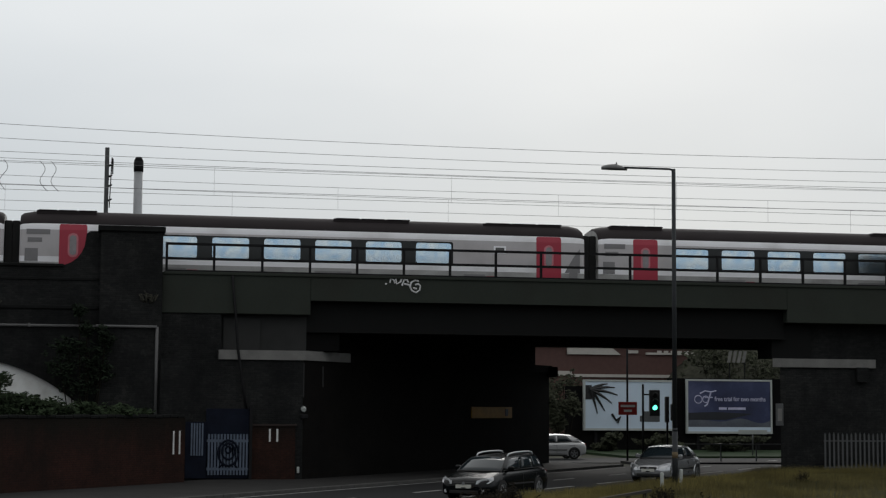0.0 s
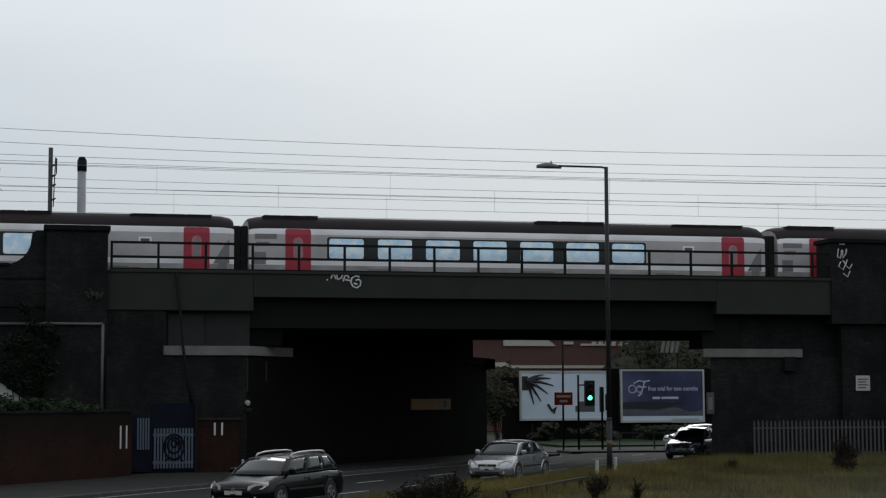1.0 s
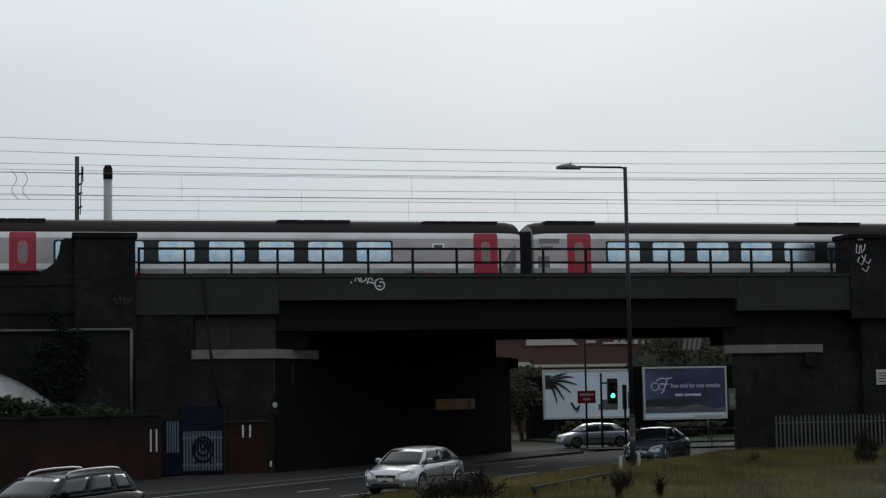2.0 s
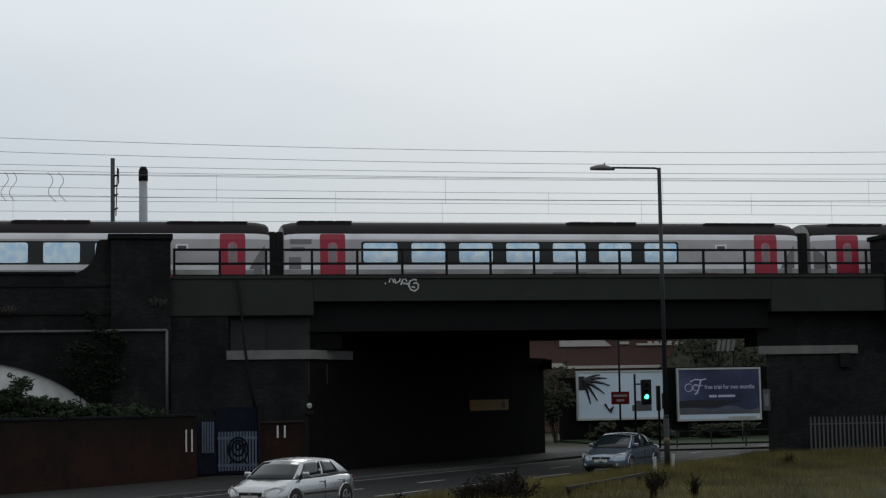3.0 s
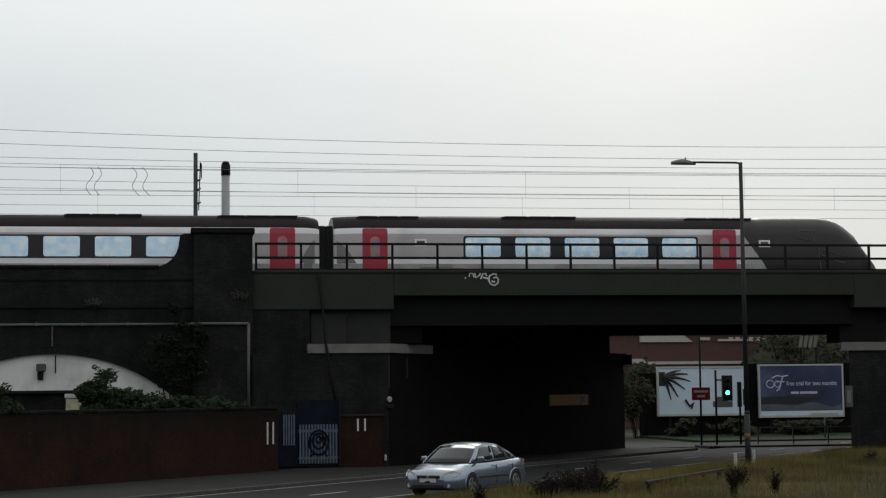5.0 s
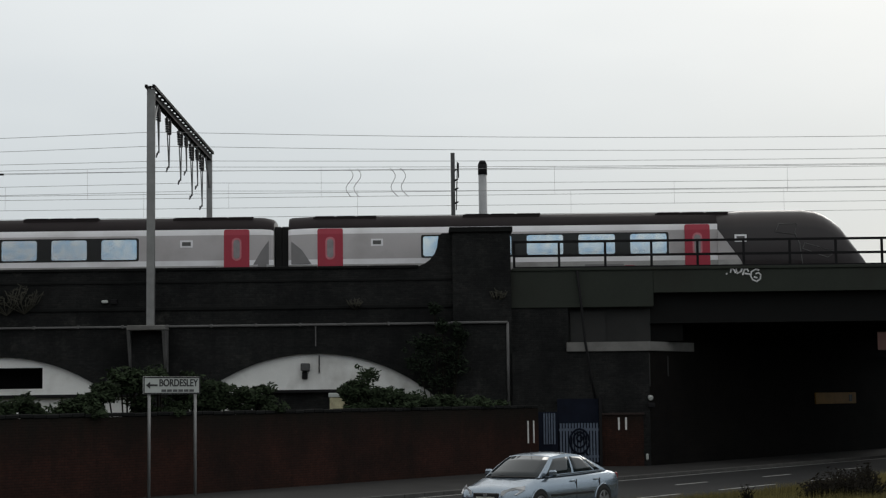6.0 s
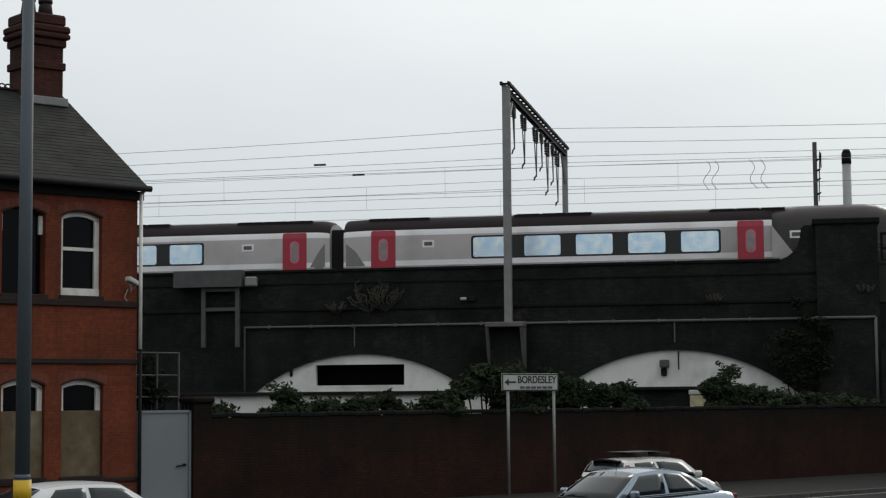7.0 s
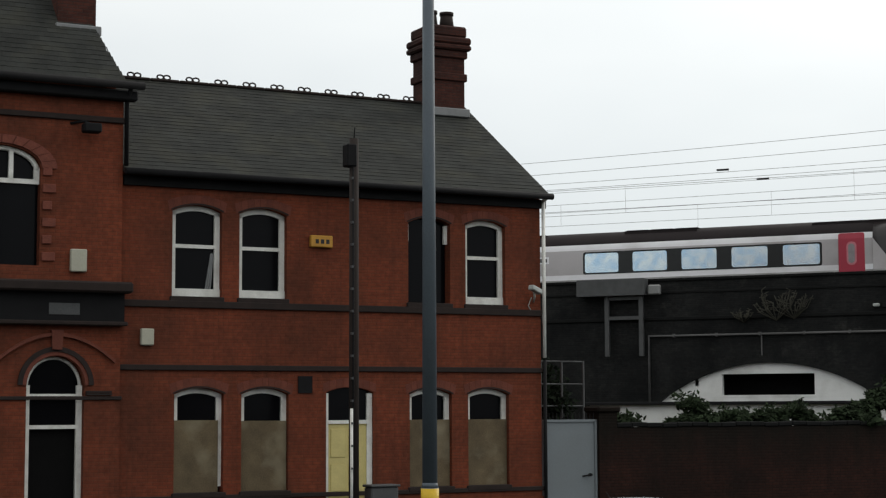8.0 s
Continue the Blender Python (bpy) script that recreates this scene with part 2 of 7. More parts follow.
GRASS = mat("dry_verge_grass", (0.026, 0.030, 0.010), 0.9, spec=0.1, var=0.6, scale=0.45, tint=(0.175, 0.145, 0.050), bump=0, per_island=0.5, stain=(0.012, 0.014, 0.006), stain_amount=0.85, stain_scale=0.33)
LEAF = mat("dark_bramble_leaf", (0.022, 0.033, 0.017), 0.9, spec=0.08, var=0.4, scale=1.5, bump=0, per_island=0.55)
LEAF_DARK = mat("sooty_buddleia_leaf", (0.012, 0.018, 0.011), 0.9, spec=0.08, var=0.4, scale=1.5, bump=0, per_island=0.5)
LEAF_FAR = mat("far_shrub_leaf", (0.040, 0.044, 0.029), 0.9, spec=0.08, var=0.4, scale=0.8, bump=0, per_island=0.5)
TWIG = mat("bare_twig", (0.013, 0.011, 0.008), 0.95, spec=0.1)
SLATE = mat("old_roof_slate", (0.028, 0.030, 0.028), 0.85, spec=0.15, var=0.45, scale=1.3, per_island=0.12, stain=(0.046, 0.046, 0.036), stain_amount=0.7, stain_scale=1.1)
LEAD = mat("lead_flashing", (0.20, 0.205, 0.21), 0.6, var=0.2)
WHITE_PAINT = mat("flaking_white_paint", (0.74, 0.74, 0.70), 0.6, var=0.15, scale=4, stain=(0.36, 0.34, 0.30), stain_amount=0.4, stain_scale=3)
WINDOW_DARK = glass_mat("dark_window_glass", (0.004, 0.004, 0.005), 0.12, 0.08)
PLYWOOD = mat("weathered_plywood", (0.118, 0.088, 0.050), 0.85, var=0.5, scale=2.2, stain=(0.25, 0.215, 0.145), stain_amount=0.75, stain_scale=1.3)
YELLOW_DOOR = mat("faded_yellow_paint", (0.60, 0.51, 0.21), 0.6, var=0.12, scale=3)
AMBER = mat("amber_alarm_box", (0.50, 0.25, 0.035), 0.5, var=0.15)
SIGN_YELLOW = mat("dirty_yellow_sign", (0.34, 0.17, 0.02), 0.6, var=0.3)
GATE_GREY = mat("pale_grey_gate_paint", (0.185, 0.21, 0.225), 0.6, var=0.1, scale=1.2, stain=(0.13, 0.14, 0.145), stain_amount=0.5)
BLUE_PAINT = mat("faded_blue_door_paint", (0.006, 0.0085, 0.017), 0.7, spec=0.1, var=0.4, scale=3)
BLUE_GATE = mat("pale_blue_pales", (0.085, 0.11, 0.155), 0.6, var=0.3, scale=4)
CHALK = mat("white_marker_paint", (0.58, 0.58, 0.57), 0.8, var=0.2, scale=6)
GRAFFITI = mat("white_spray_paint", (0.62, 0.62, 0.63), 0.8, var=0.3, scale=5)
LAMP_GREY = mat("lamp_column_grey", (0.020, 0.023, 0.026), 0.6, 0.2, var=0.2)
LAMP_HOOD = mat("lamp_hood", (0.14, 0.14, 0.14), 0.5, var=0.2)
LAMP_BLUE = mat("lamp_column_blue_grey", (0.075, 0.095, 0.115), 0.6, var=0.15, scale=2)
BAND_YELLOW = mat("yellow_band", (0.62, 0.40, 0.02), 0.5, var=0.1)
POLE_BROWN = mat("creosoted_pole", (0.020, 0.014, 0.012), 0.9, var=0.3, scale=4)
WIRE = mat("overhead_wire", (0.19, 0.19, 0.195), 0.6)
WIRE_DARK = mat("insulator_black", (0.012, 0.012, 0.013), 0.5)
SIGN_WHITE = mat("dirty_white_sign", (0.40, 0.425, 0.41), 0.5, var=0.12, scale=2)
SIGN_BLACK = mat("sign_black", (0.015, 0.015, 0.016), 0.5)
SIGN_RED = mat("sign_red", (0.22, 0.012, 0.010), 0.5)
BOARD_SKY = mat("poster_pale_blue", (0.52, 0.62, 0.72), 0.5, var=0.12, scale=0.5)
BOARD_NAVY = mat("poster_navy", (0.012, 0.016, 0.048), 0.5, var=0.6, scale=0.45, tint=(0.034, 0.044, 0.110), stain=(0.13, 0.14, 0.22), stain_amount=0.5, stain_scale=0.45)
BOARD_SHORE = mat("poster_slate_blue", (0.05, 0.06, 0.085), 0.5, var=0.4, scale=0.6, tint=(0.10, 0.11, 0.13))
BOARD_DUSK = mat("poster_dusk_grey", (0.016, 0.018, 0.024), 0.5, var=0.4, scale=0.8)
BOARD_TEXT = mat("poster_lettering", (0.45, 0.45, 0.60), 0.5)
FAR_BRICK = mat("far_red_brick", (0.085, 0.046, 0.040), 0.9, var=0.15)
FAR_ROOF = mat("far_brown_roof", (0.10, 0.075, 0.06), 0.9, var=0.2)
FAR_WHITE = mat("far_white_trim", (0.42, 0.40, 0.37), 0.8, var=0.1)
GREEN_LIGHT = glow_mat("green_signal_lens", (0.10, 1.0, 0.62), 3.5)
CHIMNEY_METAL = mat("flue_metal", (0.30, 0.31, 0.32), 0.5, 0.2, var=0.15)
# train
TR_WHITE = mat("train_white_stripe", (0.84, 0.84, 0.87), 0.35, var=0.06, scale=0.7, bump=0, stain=(0.40, 0.38, 0.36), stain_amount=0.4)
TR_GREY = mat("train_silver_grey", (0.46, 0.44, 0.45), 0.4, var=0.07, scale=0.7, bump=0, stain=(0.19, 0.17, 0.16), stain_amount=0.4)
TR_SKIRT = mat("train_dirty_skirt", (0.36, 0.36, 0.355), 0.6, var=0.25, scale=1.2, stain=(0.14, 0.13, 0.12), stain_amount=0.6, stain_scale=1.0)
TR_DARKGREY = mat("train_end_grey", (0.10, 0.10, 0.10), 0.5, var=0.1, bump=0)
TR_ROOF = mat("train_dark_roof", (0.017, 0.013, 0.014), 0.7, spec=0.2, var=0.25, scale=1.0)
TR_NOSE = mat("train_maroon_black_nose", (0.016, 0.011, 0.012), 0.3, spec=0.5, var=0.15, scale=0.8, bump=0)
TR_RED = mat("train_crimson_door", (0.36, 0.030, 0.055), 0.4, var=0.08, scale=1.0, bump=0)
TR_BLACK = mat("train_black_band", (0.014, 0.016, 0.016), 0.25, var=0.15, bump=0)
TR_RUBBER = mat("train_gangway_rubber", (0.010, 0.010, 0.010), 0.9)
TYRE = mat("tyre_rubber", (0.012, 0.012, 0.012), 0.85)
RIM = mat("alloy_rim", (0.26, 0.27, 0.28), 0.35, 0.6, var=0.1, bump=0)
CAR_GLASS = glass_mat("car_glass", (0.014, 0.021, 0.025), 0.05, 0.45)
CAR_TRIM = mat("black_car_trim", (0.012, 0.012, 0.012), 0.6, bump=0)
LENS = glass_mat("clear_lamp_lens", (0.45, 0.46, 0.48), 0.15, 0.6)
LENS_RED = glass_mat("red_lamp_lens", (0.16, 0.010, 0.014), 0.2, 0.6)
PLATE = mat("number_plate", (0.5, 0.5, 0.46), 0.5, bump=0)


def train_glass():
    """Train glazing: metallic panes that mirror the sky, its pale blue also painted in."""
    m = bpy.data.materials.new("sky_tinted_train_glass")
    m.use_nodes = True
    n, l = m.node_tree.nodes, m.node_tree.links
    b = n["Principled BSDF"]
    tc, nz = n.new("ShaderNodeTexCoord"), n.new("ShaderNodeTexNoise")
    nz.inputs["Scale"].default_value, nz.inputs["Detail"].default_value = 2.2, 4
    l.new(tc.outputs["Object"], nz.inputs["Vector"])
    # Mottled blue-white base colour: the sky showing in the panes is painted here.
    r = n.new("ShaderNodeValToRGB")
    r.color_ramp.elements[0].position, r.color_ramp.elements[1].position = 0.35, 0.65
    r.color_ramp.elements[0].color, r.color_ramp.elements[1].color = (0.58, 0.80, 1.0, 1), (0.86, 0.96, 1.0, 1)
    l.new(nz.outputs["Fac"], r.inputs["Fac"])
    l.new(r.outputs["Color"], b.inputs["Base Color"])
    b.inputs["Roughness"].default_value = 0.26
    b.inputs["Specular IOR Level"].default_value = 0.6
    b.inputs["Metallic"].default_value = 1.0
    return m


TR_GLASS = train_glass()


def car_paint(name, col, metal=0.7, coat=0.5):
    m = mat(name, col, 0.22, metal, var=0.05, scale=1.5, bump=0, spec=0.5 * min(1.0, coat * 2))
    m.node_tree.nodes["Principled BSDF"].inputs["Coat Weight"].default_value = coat
    m.node_tree.nodes["Principled BSDF"].inputs["Coat Roughness"].default_value = 0.1
    return m


# ---------------------------------------------------------------- mesh helpers
def box(bm, x0, x1, y0, y1, z0, z1, mi=0, bevel=0.0):
    vs = [bm.verts.new((x, y, z)) for z in (z0, z1) for y in (y0, y1) for x in (x0, x1)]
    fs = [bm.faces.new([vs[i] for i in f]) for f in ((0, 2, 3, 1), (4, 5, 7, 6), (0, 1, 5, 4), (2, 6, 7, 3), (0, 4, 6, 2), (1, 3, 7, 5))]
    for f in fs:
        f.material_index = mi
    if bevel:
        es = list({e for f in fs for e in f.edges})
        bmesh.ops.bevel(bm, geom=es, offset=bevel, segments=1, profile=0.5, affect="EDGES")
    return bm


def tube(bm, a, b, r0, r1=None, n=10, mi=0, caps=True):
    """A round bar from a to b, tapering from r0 to r1."""
    a, b = Vector(a), Vector(b)
    r1 = r0 if r1 is None else r1
    d = (b - a).normalized()
    u = d.orthogonal().normalized()
    v = d.cross(u)
    rings = []
    for p, r in ((a, r0), (b, r1)):
        rings.append([bm.verts.new(p + (u * math.cos(2 * math.pi * k / n) + v * math.sin(2 * math.pi * k / n)) * r) for k in range(n)])
    for k in range(n):
        f = bm.faces.new((rings[0][k], rings[0][(k + 1) % n], rings[1][(k + 1) % n], rings[1][k]))
        f.material_index = mi
        f.smooth = n > 6
    if caps:
        bm.faces.new(rings[0][::-1]).material_index = mi
        bm.faces.new(rings[1]).material_index = mi
    return bm


def path_tube(bm, pts, r, n=6, mi=0):
    """One bent bar through the points, with rings shared from stretch to stretch."""
    pts = [Vector(p) for p in pts]
    ways = [(b - a).normalized() for a, b in zip(pts, pts[1:])]
    ways = [ways[0]] + [(a + b).normalized() if (a + b).length > 0.2 else b for a, b in zip(ways, ways[1:])] + [ways[-1]]
    side = Vector((0, 0, 1)) if abs(ways[0].z) < 0.9 else Vector((1, 0, 0))
    rings = []
    for p, t in zip(pts, ways):
        side = side - t * side.dot(t)
        side = side.normalized() if side.length > 1e-4 else t.orthogonal().normalized()
        up = t.cross(side)
        rings.append([bm.verts.new(p + (side * math.cos(2 * math.pi * k / n) + up * math.sin(2 * math.pi * k / n)) * r) for k in range(n)])
    for a, b in zip(rings, rings[1:]):
        for k in range(n):
            f = bm.faces.new((a[k], a[(k + 1) % n], b[(k + 1) % n], b[k]))
            f.material_index, f.smooth = mi, n > 5
    bm.faces.new(rings[0][::-1]).material_index = mi
    bm.faces.new(rings[-1]).material_index = mi
    return bm


def prism(bm, pts, d, mi=0):
    """A closed outline in 3D, thickened by the vector d."""
    d = Vector(d)
    a = [bm.verts.new(Vector(p)) for p in pts]
    b = [bm.verts.new(Vector(p) + d) for p in pts]
    bm.faces.new(a).material_index = mi
    bm.faces.new(b[::-1]).material_index = mi
    for k in range(len(pts)):
        j = (k + 1) % len(pts)
        bm.faces.new((a[k], b[k], b[j], a[j])).material_index = mi
    return bm


def loft(bm, rings, mi=0, closed=True, caps=True, smooth=True):
    """Skin rings of equal length; mi may be a function of (station, index)."""
    vs = [[bm.verts.new(p) for p in r] for r in rings]
    m = len(rings[0])
    for i in range(len(vs) - 1):
        for k in range(m if closed else m - 1):
            j = (k + 1) % m
            f = bm.faces.new((vs[i][k], vs[i][j], vs[i + 1][j], vs[i + 1][k]))
            f.material_index = mi(i, k) if callable(mi) else mi
            f.smooth = smooth
    if caps:
        for ring in (vs[0][::-1], vs[-1]):
            f = bm.faces.new(ring)
            f.material_index = 0 if callable(mi) else mi
    return bm


def part(name, bm, material, parent, label="", kind=""):
    bmesh.ops.recalc_face_normals(bm, faces=bm.faces)
    me = bpy.data.meshes.new(name)
    bm.to_mesh(me)
    bm.free()
    for m in material if isinstance(material, (list, tuple)) else [material]:
        me.materials.append(m)
    ob = new(name, me)
    if parent:
        ob.parent = parent
    return tagged(ob, label, "", "", kind)


def thing(name, label, category, m=None, group="", kind=""):
    ob = new(name)
    ob.empty_display_size = 0.2
    if m is not None:
        ob.matrix_basis = m
    return tagged(ob, label, category, group, kind)


def B():
    return bmesh.new()


# The street: x along the frontage, y back from it (the road is at negative y), from the building's corner.
STREET = pose(-19.22, 43.49, 0, 0, 0, 52.0)


def street(x, y, z=0.0, rz=0.0):
    return STREET @ pose(x, y, z, 0, 0, rz)


def text_mesh(body, size, depth=0.004):
    cu = bpy.data.curves.new("lettering", "FONT")
    cu.offset = 0.006
    cu.body, cu.size, cu.extrude, cu.align_x, cu.align_y = body, size, depth, "CENTER", "CENTER"
    ob = bpy.data.objects.new("lettering_tmp", cu)
    me = bpy.data.meshes.new_from_object(ob)
    bpy.data.objects.remove(ob)
    bpy.data.curves.remove(cu)
    return me


def lettering(body, size, material, parent, m, stretch=1.0, name="lettering"):
    me = text_mesh(body, size)
    me.materials.append(material)
    ob = new(name, me)
    ob.parent = parent
    ob.matrix_basis = m @ Matrix.Diagonal((stretch, 1, 1, 1))
    return ob


# ---------------------------------------------------------------- ground and road
bm = B()
box(bm, -900, 900, -400, 1600, -0.5, -0.04)
tagged(part("ground", bm, EARTH, None), "dark rough open ground around the road", "ground", "", "structure")

bm = B()
box(bm, -160, 220, -15.2, -6.0, -0.3, 0.0)
road = tagged(part("road", bm, ASPHALT, None), "worn dark asphalt road running under the bridge", "road", "", "structure")
road.matrix_basis = STREET
bm = B()
box(bm, -60, 120, 93.5, 101.5, -0.28, -0.006)
tagged(part("cross_road", bm, ASPHALT, None), "asphalt cross road beyond the bridge", "road", "", "structure")

bm = B()
box(bm, -160, 36.5, -5.85, 0.6, -0.3, 0.11)
box(bm, 36.5, 61, -5.85, -2.1, -0.3, 0.11)
pavement = tagged(part("pavement", bm, PAVING, None), "grey pavement along the brick wall", "pavement", "", "structure")
pavement.matrix_basis = STREET

kerb_bm = B()
box(kerb_bm, 0, 0.9, -6.0, -5.855, -0.2, 0.115, 0, 0.015)
kerb = part("kerb", kerb_bm, KERB, pavement)
for k in range(1, 66):
    o = new("kerb", kerb.data)
    o.parent = pavement
    o.matrix_basis = pose(k * 0.915, 0, 0)
kerb.matrix_basis = pose(0, 0, 0)

bm = B()
for y, first, step, length in ((-12.0, -60, 6.0, 3.6), (-9.35, -58, 6.0, 2.0)):
    for k in range(24):
        x = first + k * step
        box(bm, x, x + length, y - 0.06, y + 0.06, -0.01, 0.005)
box(bm, -60, 60, -6.35, -6.27, -0.01, 0.005)
marks = tagged(part("road_marking", bm, ROAD_PAINT, None), "worn white dashes painted on the road", "road marking", "", "structure")
marks.matrix_basis = STREET


def verge_height(x, y):
    """Height of the grass bank at x along the street, y metres from the road edge outwards."""
    d = -15.2 - y
    h = 0.10 + 0.32 * min(1.0, max(0.0, d / 4.0)) + 0.10 * noise.noise((x * 0.25, y * 0.25, 0)) + 0.05 * noise.noise((x * 0.9, y * 0.9, 3))
    return h if d > 0.1 else 0.06


bm = B()
nx, ny = 74, 26
grid = [[bm.verts.new((-14 + i, -15.2 - j * 0.9, verge_height(-14 + i, -15.2 - j * 0.9))) for i in range(nx)] for j in range(ny)]
for j in range(ny - 1):
    for i in range(nx - 1):
        bm.faces.new((grid[j][i], grid[j + 1][i], grid[j + 1][i + 1], grid[j][i + 1])).smooth = True
for i in range(nx - 1):
    a, b2 = grid[0][i], grid[0][i + 1]
    c, d = bm.verts.new((b2.co.x, b2.co.y, -0.2)), bm.verts.new((a.co.x, a.co.y, -0.2))
    bm.faces.new((a, b2, c, d))
verge = tagged(part("verge", bm, GRASS_BASE, None), "rough grassy bank beside the road", "ground", "", "structure")
verge.matrix_basis = STREET

# ---------------------------------------------------------------- railway viaduct
WY = 71.47     # face of the viaduct
BACK = 90.0    # its far face
RAIL = 6.9     # top of the rails


def arch_z(x, centre, half=5.45, r=7.25, crown=4.67):
    dx = abs(x - centre)
    if dx >= half:
        return 0.0
    return crown - r + math.sqrt(r * r - dx * dx)


def face_wall(bm, x0, x1, y0, y1, top, arches, step=0.45):
    """A wall along x with arched openings right through it."""
    xs = {x0, x1}
    for c in arches:
        for k in range(-12, 13):
            xs.add(c + 5.45 * k / 12)
        xs.update((c - 5.4505, c + 5.4505))
    xs = sorted(x for x in xs if x0 <= x <= x1)
    for a, b in zip(xs, xs[1:]):
        mid = (a + b) / 2
        za = zb = 0.0
        for c in arches:
            if abs(mid - c) < 5.45:
                za, zb = arch_z(a, c, 5.4501), arch_z(b, c, 5.4501)
        v = [bm.verts.new(p) for p in ((a, y0, za), (b, y0, zb), (b, y0, top), (a, y0, top), (a, y1, za), (b, y1, zb), (b, y1, top), (a, y1, top))]
        for f in ((0, 1, 2, 3), (7, 6, 5, 4), (3, 2, 6, 7), (0, 4, 5, 1)):
            bm.faces.new([v[i] for i in f])
        if (za == 0) or abs(a - x0) < 1e-6:
            bm.faces.new([v[i] for i in (0, 3, 7, 4)])
        if (zb == 0) or abs(b - x1) < 1e-6:
            bm.faces.new([v[i] for i in (1, 5, 6, 2)])
    bmesh.ops.remove_doubles(bm, verts=bm.verts, dist=0.0002)
    return bm


ARCHES = (-45.75, -33.2, -20.68, -8.14)
bm = B()
face_wall(bm, -70, -0.35, WY, BACK, 7.6, ARCHES)
viaduct = tagged(part("wall_viaduct", bm, SOOT_BRICK, None), "soot-blackened brick railway viaduct with segmental arches", "viaduct", "", "structure")
# parapet with its coping, swept up to the bridge pier
bm = B()
box(bm, -70, -4.2, WY + 0.02, WY + 0.5, 7.6, 8.02)
prof = [(-4.3, 7.6), (-2.66, 7.6), (-2.66, 9.38), (-3.05, 9.38), (-3.2, 9.28)] + [(-4.25 + 1.02 * math.sin(a), 9.07 - 1.02 * math.cos(a)) for a in [radians(d) for d in (90, 75, 60, 45, 30, 15, 0)]]
prism(bm, [(x, WY + 0.012, z) for x, z in prof], (0, 0.50, 0))
part("parapet", bm, SOOT_BRICK, viaduct)
bm = B()
for k in range(33):
    box(bm, -70 + k * 2.0, -70 + k * 2.0 + 1.99, WY - 0.05, WY + 0.57, 8.0, 8.12, 0, 0.02)
part("coping", bm, SOOT_COPING, viaduct)
bm = B()
box(bm, -70, -2.7, WY - 0.07, WY + 0.01, 6.42, 6.56, 0, 0.02)
box(bm, -70, -2.7, WY - 0.04, WY + 0.01, 7.5, 7.6, 0, 0.015)
part("string_course", bm, SOOT_COPING, viaduct)
for c in ARCHES:
    bm = B()
    n = 60

    def at(x, out):
        u = Vector((-(arch_z(x + 0.02, c, 5.46) - arch_z(x - 0.02, c, 5.46)) / 0.04, 1.0)).normalized()
        return (x + u.x * out, WY - 0.018, arch_z(x, c, 5.46) + u.y * out)
    for ring in range(2):
        for k in range(n):
            a0 = c - 5.45 + 10.9 * k / n
            a1 = c - 5.45 + 10.9 * (k + 0.965) / n
            dz = ring * 0.26
            a0, a1 = max(a0, c - 5.4), min(a1, c + 5.4)
            prism(bm, [at(a0, dz), at(a1, dz), at(a1, dz + 0.25), at(a0, dz + 0.25)], (0, 0.03, 0))
    part("arch_ring", bm, SOOT_BRICK, viaduct)
# pier at the bridge end
bm = B()
box(bm, -2.66, -0.36, WY - 0.32, WY + 1.3, 0.0, 9.36)
part("end_pier", bm, SOOT_BRICK, viaduct)
bm = B()
box(bm, -2.78, -0.27, WY - 0.42, WY + 1.4, 9.36, 9.58, 0, 0.03)
part("pier_cap", bm, SOOT_COPING, viaduct)
# whitewashed arch infill
for c, hatch in ((-20.68, True), (-8.14, False), (-33.2, False)):
    bm = B()
    pts = [(c - 5.4, 0.0)] + [(c - 5.4 + 10.8 * k / 24, arch_z(c - 5.4 + 10.8 * k / 24, c, 5.46) + 0.03) for k in range(25)] + [(c + 5.4, 0.0)]
    if hatch:
        for a, b, lo, hi in ((c - 5.4, c - 1.9, 0, None), (c + 1.77, c + 5.4, 0, None), (c - 1.9, c + 1.77, 0, 3.41), (c - 1.9, c + 1.77, 4.24, None)):
            top = [(a + (b - a) * k / 10, arch_z(a + (b - a) * k / 10, c, 5.46) + 0.03 if hi is None else hi) for k in range(11)]
            prism(bm, [(a, WY + 0.16, lo)] + [(x, WY + 0.16, z) for x, z in top] + [(b, WY + 0.16, lo)], (0, 0.25, 0))
    else:
        prism(bm, [(x, WY + 0.16, z) for x, z in pts], (0, 0.25, 0))
    part("arch_infill", bm, SOOT_BRICK if c < -30 else WHITE_WASH, viaduct, "sooty brick infill wall" if c < -30 else "whitewashed infill wall")
    if hatch:
        bm = B()
        box(bm, c - 1.98, c + 1.85, WY + 0.14, WY + 0.24, 3.33, 3.41)
        box(bm, c - 1.98, c + 1.85, WY + 0.14, WY + 0.24, 4.24, 4.30)
        part("hatch_frame", bm, WHITE_WASH, viaduct)
        bm = B()
        box(bm, c - 3.0, c - 2.86, WY + 0.34, WY + 0.16, 3.78, 4.1)
        part("vent", bm, IRON, viaduct)
# Near-black sheet behind the hatch: the arch's inner darkness is in its colour.
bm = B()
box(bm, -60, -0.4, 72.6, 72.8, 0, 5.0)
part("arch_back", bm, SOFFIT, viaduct)

